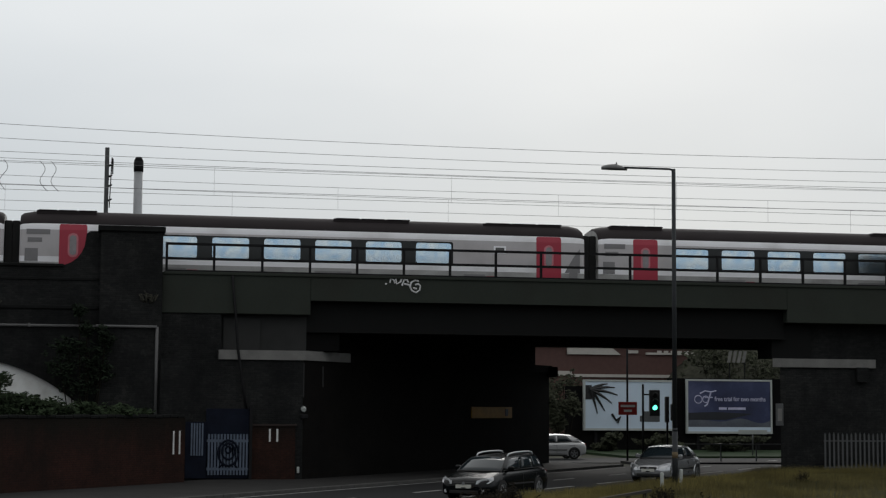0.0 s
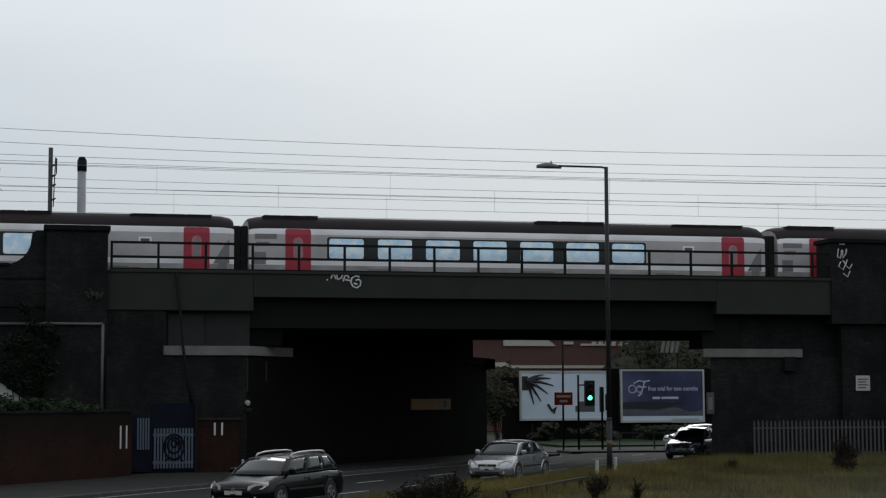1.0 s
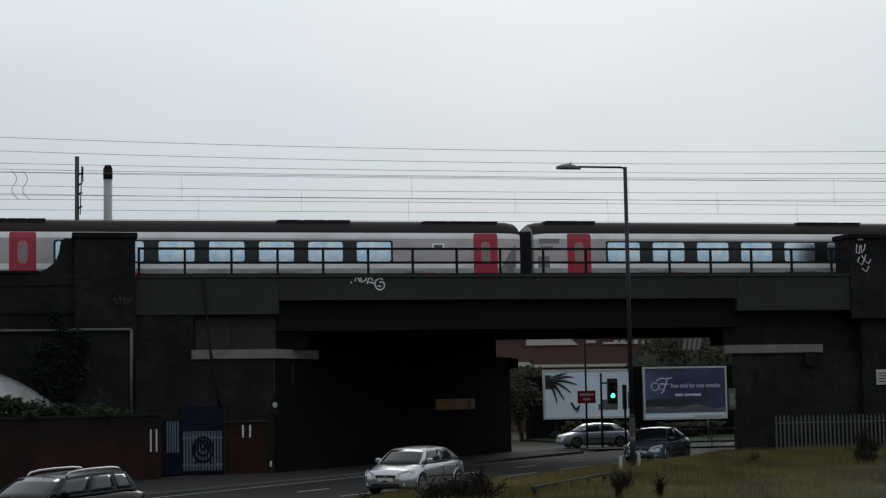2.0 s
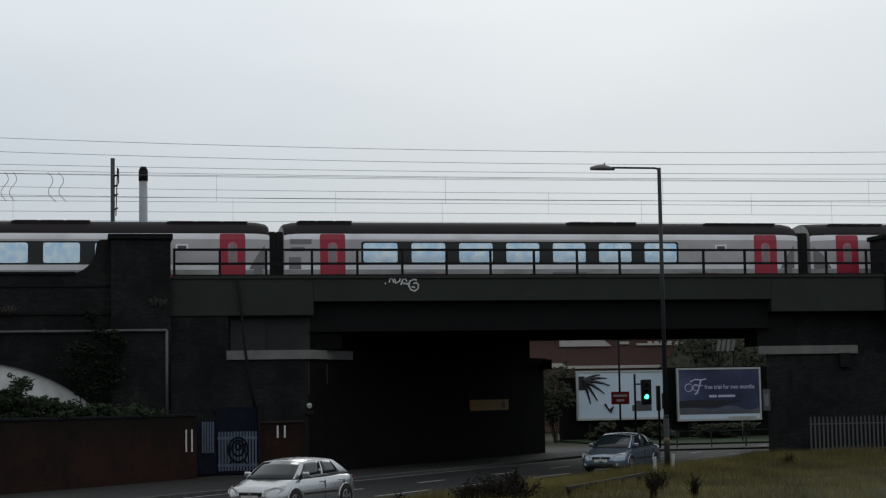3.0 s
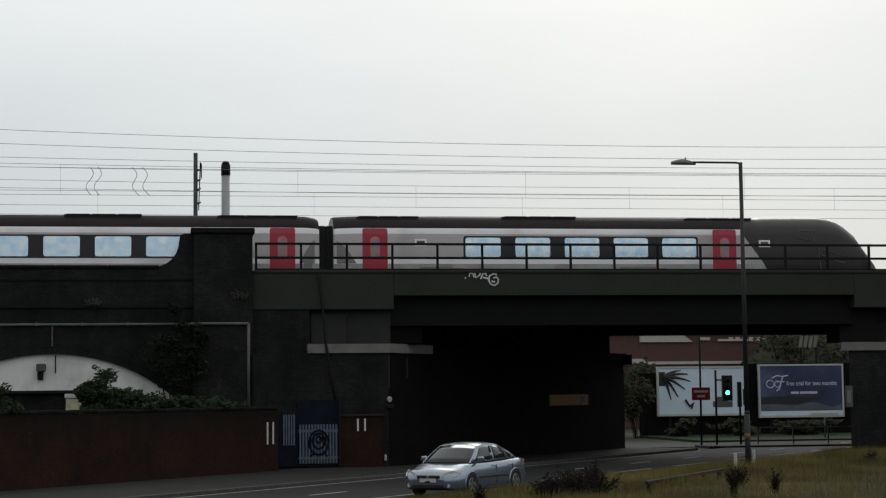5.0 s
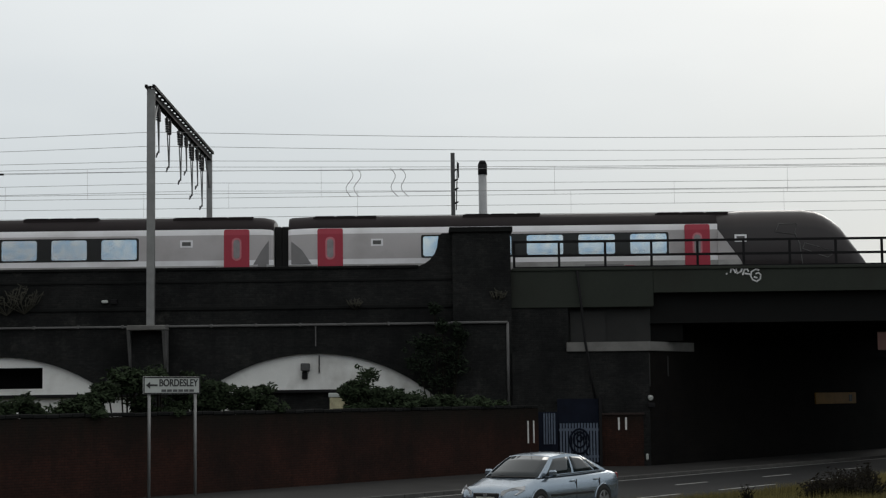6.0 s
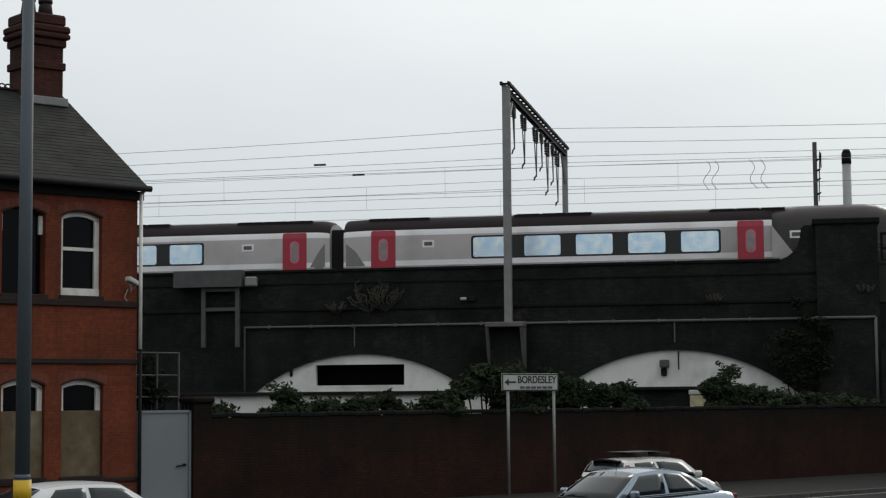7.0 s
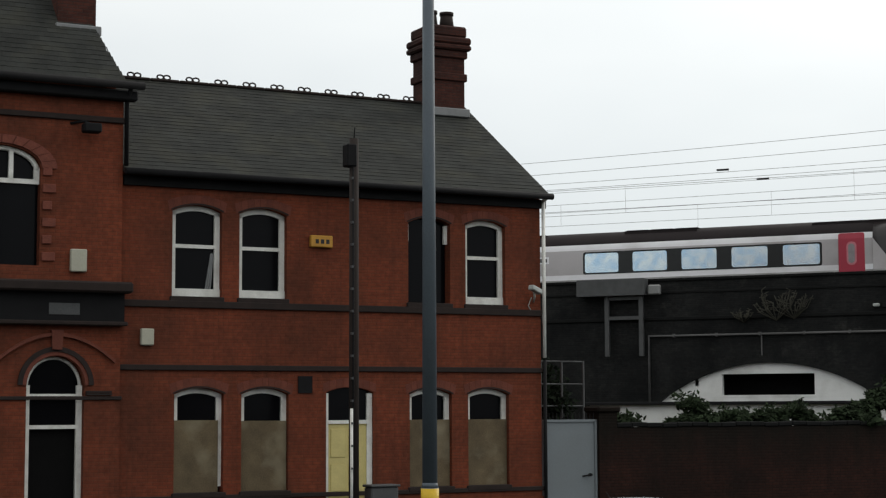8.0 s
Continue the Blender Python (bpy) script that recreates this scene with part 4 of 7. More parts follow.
def end_car():
    """The tail carriage with its raked nose to the right; x = 0 at the inner end."""
    car = thing("driving_carriage", "tail carriage of the train with a raked dark maroon nose", "train", group="carriages of the train")
    bm = B()
    def ring(x, wide, low, high, lift=0.0):
        out = []
        for y, z in RING:
            zz = z if z < 1.0 else 1.0 + (z - 1.0) * high
            out.append((x, y * wide, max(zz, low)))
        return out
    rings = [ring(0.0, 0.97, 0, 0.97), ring(0.12, 0.985, 0, 0.985), ring(1.0, 1, 0, 1), ring(17.7, 1, 0, 1)]
    loft(bm, rings, shell_material, caps=True)
    part("body_shell", bm, [TR_SKIRT, TR_WHITE, TR_GREY, TR_ROOF], car)
    bm = B()
    rows = [(17.7, 1.0, 1.0), (18.5, 1.0, 1.0), (18.75, 1.0, 1.012), (20.4, 0.99, 1.02), (21.3, 0.975, 1.02), (21.8, 0.955, 1.0), (22.15, 0.935, 0.955), (22.5, 0.91, 0.87), (22.9, 0.88, 0.74), (23.2, 0.84, 0.57), (23.5, 0.78, 0.41), (23.8, 0.69, 0.25), (24.05, 0.55, 0.10)]
    loft(bm, [ring(x, w, 0.45, h) for x, w, h in rows], 0)
    nose = part("nose", bm, TR_NOSE, car, "maroon-black raked nose cone")
    for side in (-1, 1):
        bm = B()
        pts = [(17.7, 1.48), (18.62, 1.48), (18.45, 1.72), (17.72, 2.72), (17.7, 2.72)]
        prism(bm, [(x, side * 1.372, z) for x, z in pts], (0, side * 0.006, 0))
        part("flank_panel", bm, TR_GREY, car)
        bm = B()
        prism(bm, [(x, side * 1.37, z) for x, z in ((17.7, 1.0), (18.85, 1.0), (18.62, 1.48), (17.7, 1.48))], (0, side * 0.008, 0))
        part("flank_panel", bm, TR_SKIRT, car)
        windows_on(car, 5.55, 5, side, 2.135, 1.5)
        door_on(car, 1.2, 2.25, side)
        door_on(car, 16.34, 17.38, side)
        for x0 in (3.4, 18.4):
            bm = B()
            side_panel(bm, x0, x0 + 0.5, 2.22, 2.52, 0.014, 0, 0, side)
            f = part("data_panel", bm, TR_WHITE, car)
            bm = B()
            side_panel(bm, x0 + 0.08, x0 + 0.42, 2.29, 2.45, 0.02, 0, 0, side)
            part("data_plate", bm, TR_DARKGREY, f)
        for ln in ([(20.25, 2.95), (21.0, 2.95), (20.87, 2.5), (20.1, 2.62)], [(21.3, 2.14), (22.59, 1.77), (22.24, 1.54), (21.2, 1.91)], [(20.9, 2.55), (21.1, 2.1), (21.2, 1.2), (21.08, 2.1)]):
            bm = B()
            pp = [(x, side * (1.385 - max(0, z - 2.74) * 0.15 - max(0, x - 20.3) * 0.035 - max(0, x - 21.4) * 0.045), z) for x, z in ln + ln[:1]]
            path_tube(bm, pp, 0.018, 4)
            part("cab_line", bm, TR_DARKGREY, nose)
        lower_marks(car, ((3.6, 5.0, True), (12.2, 13.8, True)), side)
        for a, b, z0, z1 in ((0.2, 0.85, 1.5, 2.4),):
            bm = B()
            prism(bm, [(x, side * 1.372, z) for x, z in ((0.12, 1.5), (0.95, 1.5), (0.55, 2.1), (0.12, 2.45))], (0, side * 0.008, 0))
            part("end_panel", bm, TR_MID, car)
    bm = B()
    box(bm, -0.3, 0.0, -1.0, 1.0, 0.9, 3.1, 0, 0.04)
    part("gangway", bm, TR_RUBBER, car)
    roof_gear(car, ((1.0, 3.6, 0.05), (7.2, 10.4, 0.08), (15.2, 18.2, 0.04)))
    bogies(car, (3.4, 19.0))
    return car


carriage = middle_car()
carriages = [carriage] + [copy_thing(carriage, pose(0, 0, 0)) for _ in range(3)]
tail = end_car()
# left end of the tail carriage along the track, by time
TAIL_X = [(0.0, 64.14), (1.0, 52.01), (2.5, 33.81), (3.0, 27.72), (4.0, 15.54), (5.5, -3.12), (6.0, -9.37), (6.5, -15.68), (7.0, -22.02), (7.5, -28.35), (8.0, -34.68)]


# ---------------------------------------------------------------- cars
SECTION = [(0.78, 0.0), (0.92, 0.03), (0.972, 0.10), (0.99, 0.25), (1.0, 0.42), (1.0, 0.56), (0.985, 0.70), (0.955, 0.84), (0.90, 0.93), (0.80, 0.975), (0.45, 1.0)]


def body_ring(x, half, z0, z1, crown=0.02):
    """One cross-section of a car body: sill, rounded flank, soft shoulder and a slightly crowned top."""
    pts = [(half * a, z0 + (z1 - z0) * b) for a, b in SECTION]
    return [(x, -y, z) for y, z in pts] + [(x, 0.0, z1 + crown)] + [(x, y, z) for y, z in pts[::-1]]


def patch(bm, at, u0, u1, v0, v1, nu=6, nv=4, lift=0.0, depth=0.0):
    """A curved panel of the surface at(u, v, lift), with a rim that goes inwards by depth."""
    grid = [[bm.verts.new(at(u0 + (u1 - u0) * i / nu, v0 + (v1 - v0) * k / nv, lift)) for i in range(nu + 1)] for k in range(nv + 1)]
    for k in range(nv):
        for i in range(nu):
            bm.faces.new((grid[k][i], grid[k][i + 1], grid[k + 1][i + 1], grid[k + 1][i])).smooth = True
    if depth:
        rim = [(i, 0) for i in range(nu)] + [(nu, k) for k in range(nv)] + [(nu - i, nv) for i in range(nu)] + [(0, nv - k) for k in range(nv)]
        outer = [grid[k][i] for i, k in rim]
        inner = [bm.verts.new(at(u0 + (u1 - u0) * i / nu, v0 + (v1 - v0) * k / nv, lift - depth)) for i, k in rim]
        for q in range(len(rim)):
            w = (q + 1) % len(rim)
            bm.faces.new((outer[q], outer[w], inner[w], inner[q]))
    return bm


def car(name, label, paint, length, width, height, belt, bonnet, kind, wheelbase, front_overhang, roof_rails=False, tall_lights=False):
    """A car with its nose towards -x, origin on the road under its front axle's middle; kind: saloon, hatch or estate."""
    t = thing(name, label, "car")
    hw = width / 2
    f = -front_overhang
    r = f + length
    gx = {"saloon": (0.19, 0.40, 0.69, 0.915), "hatch": (0.185, 0.385, 0.78, 0.955), "estate": (0.19, 0.385, 0.87, 0.975)}[kind]
    if tall_lights:
        gx = (0.17, 0.36, 0.885, 0.97)
    tail_h = {"saloon": belt + 0.05, "hatch": belt + 0.02, "estate": belt + 0.02}[kind]
    xs = [(0.0, 0.60, 0.34, 0.60 * bonnet), (0.006, 0.73, 0.27, 0.70 * bonnet), (0.02, 0.84, 0.22, 0.80 * bonnet), (0.045, 0.92, 0.19, 0.88 * bonnet), (0.08, 0.965, 0.18, 0.935 * bonnet), (0.13, 0.99, 0.17, 0.985 * bonnet), (gx[0], 1.0, 0.17, belt - 0.045), (gx[0] + 0.06, 1.0, 0.17, belt - 0.01), (gx[1], 1.0, 0.17, belt), (0.6, 1.0, 0.17, belt + 0.02), (0.8, 0.995, 0.18, belt + 0.04), (0.90, 0.975, 0.20, tail_h), (0.955, 0.945, 0.23, tail_h - 0.015), (0.982, 0.90, 0.27, tail_h - 0.06), (0.995, 0.83, 0.32, tail_h - 0.14), (1.0, 0.76, 0.36, tail_h - 0.22)]
    bm = B()
    loft(bm, [body_ring(f + a * length, hw * w, z0, z1) for a, w, z0, z1 in xs], 0)
    body = part("body", bm, paint, t)
    # cabin: a painted shell with panes let into it
    g0, g1, g2, g3 = [f + a * length for a in gx]
    top = height - 0.05

    def blend(a, b, v):
        return a + (b - a) * v

    def flank(side):
        def at(u, v, lift):
            bx, rx = blend(g0 + 0.20, g3 - 0.13, u), blend(g1, g2, u)
            by = hw * (0.885 - 0.06 * max(0.0, u - 0.6) / 0.4 - 0.02 * (1 - u) ** 4)
            ry = hw * (0.715 - 0.05 * abs(2 * u - 1) ** 3)
            rz = top - 0.10 * (1 - u) ** 2.0 - {"saloon": 0.13, "hatch": 0.10, "estate": 0.05}[kind] * u ** 2.2
            bz = belt - 0.03 + 0.06 * u
            return (blend(bx, rx, v), side * (blend(by, ry, v) + 0.10 * v * (1 - v) + lift), blend(bz, rz, v))
        return at

    def screen(front):
        def at(w, v, lift):
            side = flank(1)
            b, q = side(0.0 if front else 1.0, 0.0, 0.0), side(0.0 if front else 1.0, 1.0, 0.0)
            k = -1 if front else 1
            bow = (1 - w * w)
            x = blend(b[0] + k * 0.20 * bow, q[0] + k * 0.08 * bow, v) + k * lift * 0.6
            y = blend(b[1], q[1], v) * w + 0.10 * v * (1 - v) * w
            z = blend(b[2] + 0.01 * bow, q[2] + 0.045 * bow, v) + 0.03 * v * (1 - v) + lift * 0.8
            return (x, y, z)
        return at

    def crown(u, w, lift):
        p, front, rear = flank(1)(u, 1.0, 0.0), screen(True)(w, 1.0, 0.0), screen(False)(w, 1.0, 0.0)
        x = blend(front[0], rear[0], u)
        return (x, p[1] * w, p[2] + 0.045 * (1 - w * w) + lift)
    bm = B()
    for side in (-1, 1):
        patch(bm, flank(side), 0, 1, 0, 1, 10, 5)
    for front in (True, False):
        patch(bm, screen(front), -1, 1, 0, 1, 8, 4)
    part("cabin_shell", bm, paint, t)
    bm = B()
    patch(bm, crown, 0, 1, -1, 1, 10, 8)
    part("roof", bm, paint, t)
    for front in (True, False):
        bm = B()
        low = 0.02 if front else {"saloon": 0.05, "hatch": 0.26, "estate": 0.24}[kind]
        patch(bm, screen(front), -0.945, 0.945, low, 0.945, 8, 4, 0.008, 0.012)
        part("windscreen" if front else "rear_window", bm, CAR_GLASS, t, "dark car glass")
    panes = {"saloon": ((0.07, 0.45), (0.49, 0.80), (0.83, 0.92)), "hatch": ((0.07, 0.47), (0.51, 0.83)), "estate": ((0.07, 0.40), (0.43, 0.71), (0.74, 0.93))}[kind]
    if tall_lights:
        panes = ((0.07, 0.52), (0.56, 0.86))
    for s in (-1, 1):
        for a, b in panes:
            bm = B()
            patch(bm, flank(s), a, b, 0.10, 0.86, 5, 4, 0.007, 0.012)
            part("side_window", bm, CAR_GLASS, t)
        bm = B()
        path_tube(bm, [flank(s)(0.03 + 0.93 * k / 8, 0.045, 0.004) for k in range(9)], 0.011, 5)
        part("window_trim", bm, CAR_TRIM, t)
        bm = B()
        ax, ay, az = flank(s)(0.10, 0.12, 0.0)
        box(bm, ax - 0.05, ax + 0.06, min(ay, ay + s * 0.06), max(ay, ay + s * 0.06), az - 0.03, az + 0.03)
        part("mirror_arm", bm, CAR_TRIM, t)
        bm = B()
        box(bm, ax - 0.09, ax + 0.05, min(ay + s * 0.06, ay + s * 0.25), max(ay + s * 0.06, ay + s * 0.25), az - 0.045, az + 0.11, 0, 0.04)
        part("mirror", bm, paint, t)
        bm = B()
        prism(bm, [(f + 0.025, s * hw * 0.46, bonnet * 0.67), (f + 0.06, s * hw * 0.48, bonnet * 0.80), (f + 0.20, s * hw * 0.74, bonnet * 0.895), (f + 0.42, s * hw * 0.93, bonnet * 0.93), (f + 0.34, s * hw * 0.972, bonnet * 0.82), (f + 0.15, s * hw * 0.87, bonnet * 0.70)], (-0.03, s * 0.006, 0.012))
        part("headlight", bm, LENS, t, "clear headlight")
        bm = B()
        if kind in ("hatch", "estate"):
            box(bm, r - 0.16, r - 0.03, min(s * hw * 0.60, s * hw * 0.84), max(s * hw * 0.60, s * hw * 0.84), belt - 0.26, belt - 0.06, 0, 0.02)
        else:
            box(bm, r - 0.18, r - 0.03, min(s * hw * 0.55, s * hw * 0.86), max(s * hw * 0.55, s * hw * 0.86), belt - 0.20, belt - 0.03, 0, 0.02)
        part("tail_light", bm, LENS_RED, t, "red tail light")
        bm = B()
        box(bm, 0.45, wheelbase - 0.42, s * hw - 0.012, s * hw + 0.010, 0.49, 0.54, 0, 0.005)
        part("side_strip", bm, CAR_TRIM, t)
        ends = [flank(s)(a, 0.0, 0.0)[0] for a in (panes[0][1] + 0.02, panes[1][1] + 0.015)]
        for xd in ends:
            bm = B()
            box(bm, xd - 0.24, xd - 0.07, min(s * hw * 0.955, s * hw * 0.998), max(s * hw * 0.955, s * hw * 0.998), belt - 0.165, belt - 0.13, 0, 0.008)
            part("door_handle", bm, paint, t)
            bm = B()
            box(bm, xd, xd + 0.012, s * (hw - 0.02), s * (hw + 0.003), 0.32, belt - 0.12)
            part("door_gap", bm, CAR_TRIM, t)
        if roof_rails:
            bm = B()
            path_tube(bm, [crown(u, s * 0.86, h) for u, h in ((0.10, 0.0), (0.15, 0.07), (0.30, 0.085), (0.55, 0.085), (0.80, 0.085), (0.92, 0.07), (0.97, 0.0))], 0.024, 6)
            part("roof_rail", bm, RAIL_SILVER, t, "silver roof rail")
        for xw in (0.0, wheelbase):
            bm = B()
            rr = [(0.315, -0.10), (0.315, 0.08), (0.29, 0.105), (0.205, 0.105)]
            n = 24
            y0 = s * (hw - 0.085)
            rings = [[(xw + q * math.cos(2 * math.pi * k / n), y0 + s * d, 0.315 + q * math.sin(2 * math.pi * k / n)) for q, d in rr] for k in range(n + 1)]
            loft(bm, rings, 0, closed=True, caps=False)
            w = part("wheel", bm, TYRE, t, "black tyre")
            bm = B()
            tube(bm, (xw, y0 + s * 0.02, 0.315), (xw, y0 + s * 0.06, 0.315), 0.205, 0.20, 20)
            part("rim_well", bm, CAR_TRIM, w)
            for k in range(5):
                a = 2 * math.pi * k / 5 + 0.3
                bm = B()
                c, q = Vector((xw, y0 + s * 0.085, 0.315)), Vector((math.cos(a), 0, math.sin(a)))
                side_v = Vector((-q.z, 0, q.x))
                prism(bm, [c + q * 0.03 + side_v * 0.03, c + q * 0.20 + side_v * 0.045, c + q * 0.20 - side_v * 0.045, c + q * 0.03 - side_v * 0.03], (0, s * 0.02, 0))
                part("rim_spoke", bm, RIM, w)
            bm = B()
            ring = [(xw + 0.205 * math.cos(2 * math.pi * k / 20), y0 + s * 0.10, 0.315 + 0.205 * math.sin(2 * math.pi * k / 20)) for k in range(21)]
            path_tube(bm, ring, 0.016, 5)
            part("rim", bm, RIM, w, "alloy rim")
            bm = B()
            arch = [(xw + 0.37 * math.cos(radians(a)), s * (hw * 0.99), 0.315 + 0.37 * math.sin(radians(a))) for a in range(-22, 203, 16)]
            prism(bm, arch, (0, s * (hw * 0.01 + 0.002), 0))
            part("wheel_arch", bm, CAR_TRIM, body)
            bm = B()
            path_tube(bm, [(x, s * (hw - 0.004), z) for x, y, z in arch], 0.02, 5)
            part("arch_lip", bm, paint, body)
        bm = B()
        box(bm, 0.40, wheelbase - 0.40, s * hw - 0.05, s * hw - 0.002, 0.165, 0.25, 0, 0.01)
        part("sill", bm, CAR_TRIM, t)
        bm = B()
        tube(bm, (f + 0.10, s * hw * 0.70, 0.33), (f + 0.02, s * hw * 0.70, 0.33), 0.055, n=10)
        part("fog_light", bm, LENS, t)
        if tall_lights:
            bm = B()
            patch(bm, flank(s), 0.94, 1.0, 0.0, 0.80, 2, 4, 0.012, 0.02)
            part("tail_light", bm, LENS_RED, t, "tall red tail light")
    if tall_lights:
        bm = B()
        patch(bm, lambda u, v, l: (lambda p: (p[0] + 0.16 * v, p[1], p[2] + 0.01))(crown(1.0, u, l)), -0.85, 0.85, 0.0, 1.0, 6, 2, 0.02, 0.03)
        part("spoiler", bm, CAR_TRIM, t)
    bm = B()
    box(bm, f - 0.012, f + 0.06, -hw * 0.40, hw * 0.40, bonnet * 0.62, bonnet * 0.75, 0, 0.02)
    gr_part = part("grille", bm, CAR_TRIM, t)
    bm = B()
    tube(bm, (f - 0.012, 0, bonnet * 0.70), (f - 0.03, 0, bonnet * 0.70), 0.05, n=12)
    part("badge", bm, RIM, gr_part)
    bm = B()
    path_tube(bm, [(f + 0.30 * a * a - 0.012, hw * 0.86 * a, bonnet * 0.535) for a in (-1, -0.8, -0.5, 0, 0.5, 0.8, 1)], 0.028, 6)
    part("bumper_strip", bm, CAR_TRIM, t)
    bm = B()
    path_tube(bm, [screen(True)(w, 0.0, 0.01) for w in (-0.9, -0.6, -0.3, 0, 0.3, 0.6, 0.9)], 0.022, 5)
    part("wiper_panel", bm, CAR_TRIM, t)
    bm = B()
    box(bm, f - 0.005, f + 0.10, -hw * 0.55, hw * 0.55, 0.25, 0.37, 0, 0.02)
    part("lower_intake", bm, CAR_TRIM, t)
    for x, z in ((f - 0.02, 0.42), (r - 0.035, belt - 0.34)):
        bm = B()
        box(bm, x, x + 0.04, -0.26, 0.26, z, z + 0.11)
        part("number_plate", bm, PLATE, t)
    ax, ay, az = crown(0.06, 0.0, 0.0)
    bm = B()
    tube(bm, (ax + 0.08, 0, az), (ax, 0, az + 0.13), 0.008, 0.004, n=5)
    part("aerial", bm, CAR_TRIM, t)
    return t


RAIL_SILVER = mat("brushed_roof_rail", (0.52, 0.53, 0.55), 0.4, 0.3, var=0.08, bump=0)
estate_car = car("estate_car", "black estate car with silver roof rails", car_paint("black_green_paint", (0.0035, 0.0045, 0.005), 0.0, 0.12), 4.70, 1.77, 1.46, 0.93, 0.80, "estate", 2.75, 0.95, True)
silver_hatch = car("hatchback_car", "silver five-door hatchback car", car_paint("silver_paint", (0.42, 0.435, 0.45)), 4.11, 1.71, 1.47, 0.94, 0.81, "hatch", 2.61, 0.82)
blue_saloon = car("saloon_car", "pale silver-blue saloon car", car_paint("silver_blue_paint", (0.23, 0.285, 0.345)), 4.60, 1.81, 1.55, 0.96, 0.82, "saloon", 2.75, 0.93)
white_hatch = car("hatchback_car", "pale silver three-door hatchback car with roof bars", car_paint("pale_silver_paint", (0.62, 0.62, 0.60), 0.2), 3.80, 1.66, 1.48, 0.95, 0.84, "hatch", 2.46, 0.76, False, True)
white_car = car("hatchback_car", "plain white hatchback car with dark windows", car_paint("white_paint", (0.74, 0.76, 0.78), 0.0), 4.05, 1.70, 1.46, 0.95, 0.82, "hatch", 2.55, 0.80)
far_hatch = car("hatchback_car", "silver hatchback car on the cross road", car_paint("far_silver_paint", (0.34, 0.38, 0.43), 0.2), 4.0, 1.70, 1.44, 0.93, 0.82, "hatch", 2.55, 0.80)
nosing_car = car("hatchback_car", "white hatchback nosing out behind the underpass wall", car_paint("nosing_white_paint", (0.58, 0.60, 0.62), 0.0), 4.0, 1.70, 1.44, 0.93, 0.80, "hatch", 2.55, 0.80)
far_white = car("hatchback_car", "pale silver hatchback on the cross road", car_paint("far_white_paint", (0.45, 0.46, 0.47), 0.1), 4.1, 1.72, 1.45, 0.93, 0.82, "hatch", 2.55, 0.80)
for dx in (0.0, 0.75):
    bm = B()
    box(bm, 1.1 + dx, 1.16 + dx, -0.60, 0.60, 1.46, 1.535, 0, 0.01)
    part("roof_bar", bm, CAR_TRIM, white_hatch, "black roof bar")
bm = B()
box(bm, 1.0, 2.1, -0.5, 0.2, 1.536, 1.548)
part("roof_tray", bm, CAR_TRIM, white_hatch, "flat black roof tray")

# ---------------------------------------------------------------- street frontage
def wall_cells(bm, x0, x1, y0, y1, z0, z1, holes):
    """A wall with rectangular openings (x0, x1, z0, z1) right through it."""
    xs = sorted({x0, x1, *[h[0] for h in holes], *[h[1] for h in holes]})
    for a, b in zip(xs, xs[1:]):
        zs = sorted([(h[2], h[3]) for h in holes if h[0] < (a + b) / 2 < h[1]])
        lo = z0
        for h0, h1 in zs + [(z1, z1)]:
            if h0 > lo + 1e-4:
                box(bm, a, b, y0, y1, lo, h0)
            lo = h1
    bmesh.ops.remove_doubles(bm, verts=bm.verts, dist=0.0002)
    return bm


def arch_top(x0, x1, z, rise, n=8):
    return [(x0 + (x1 - x0) * k / n, z - rise * (2 * k / n - 1) ** 2) for k in range(n + 1)]


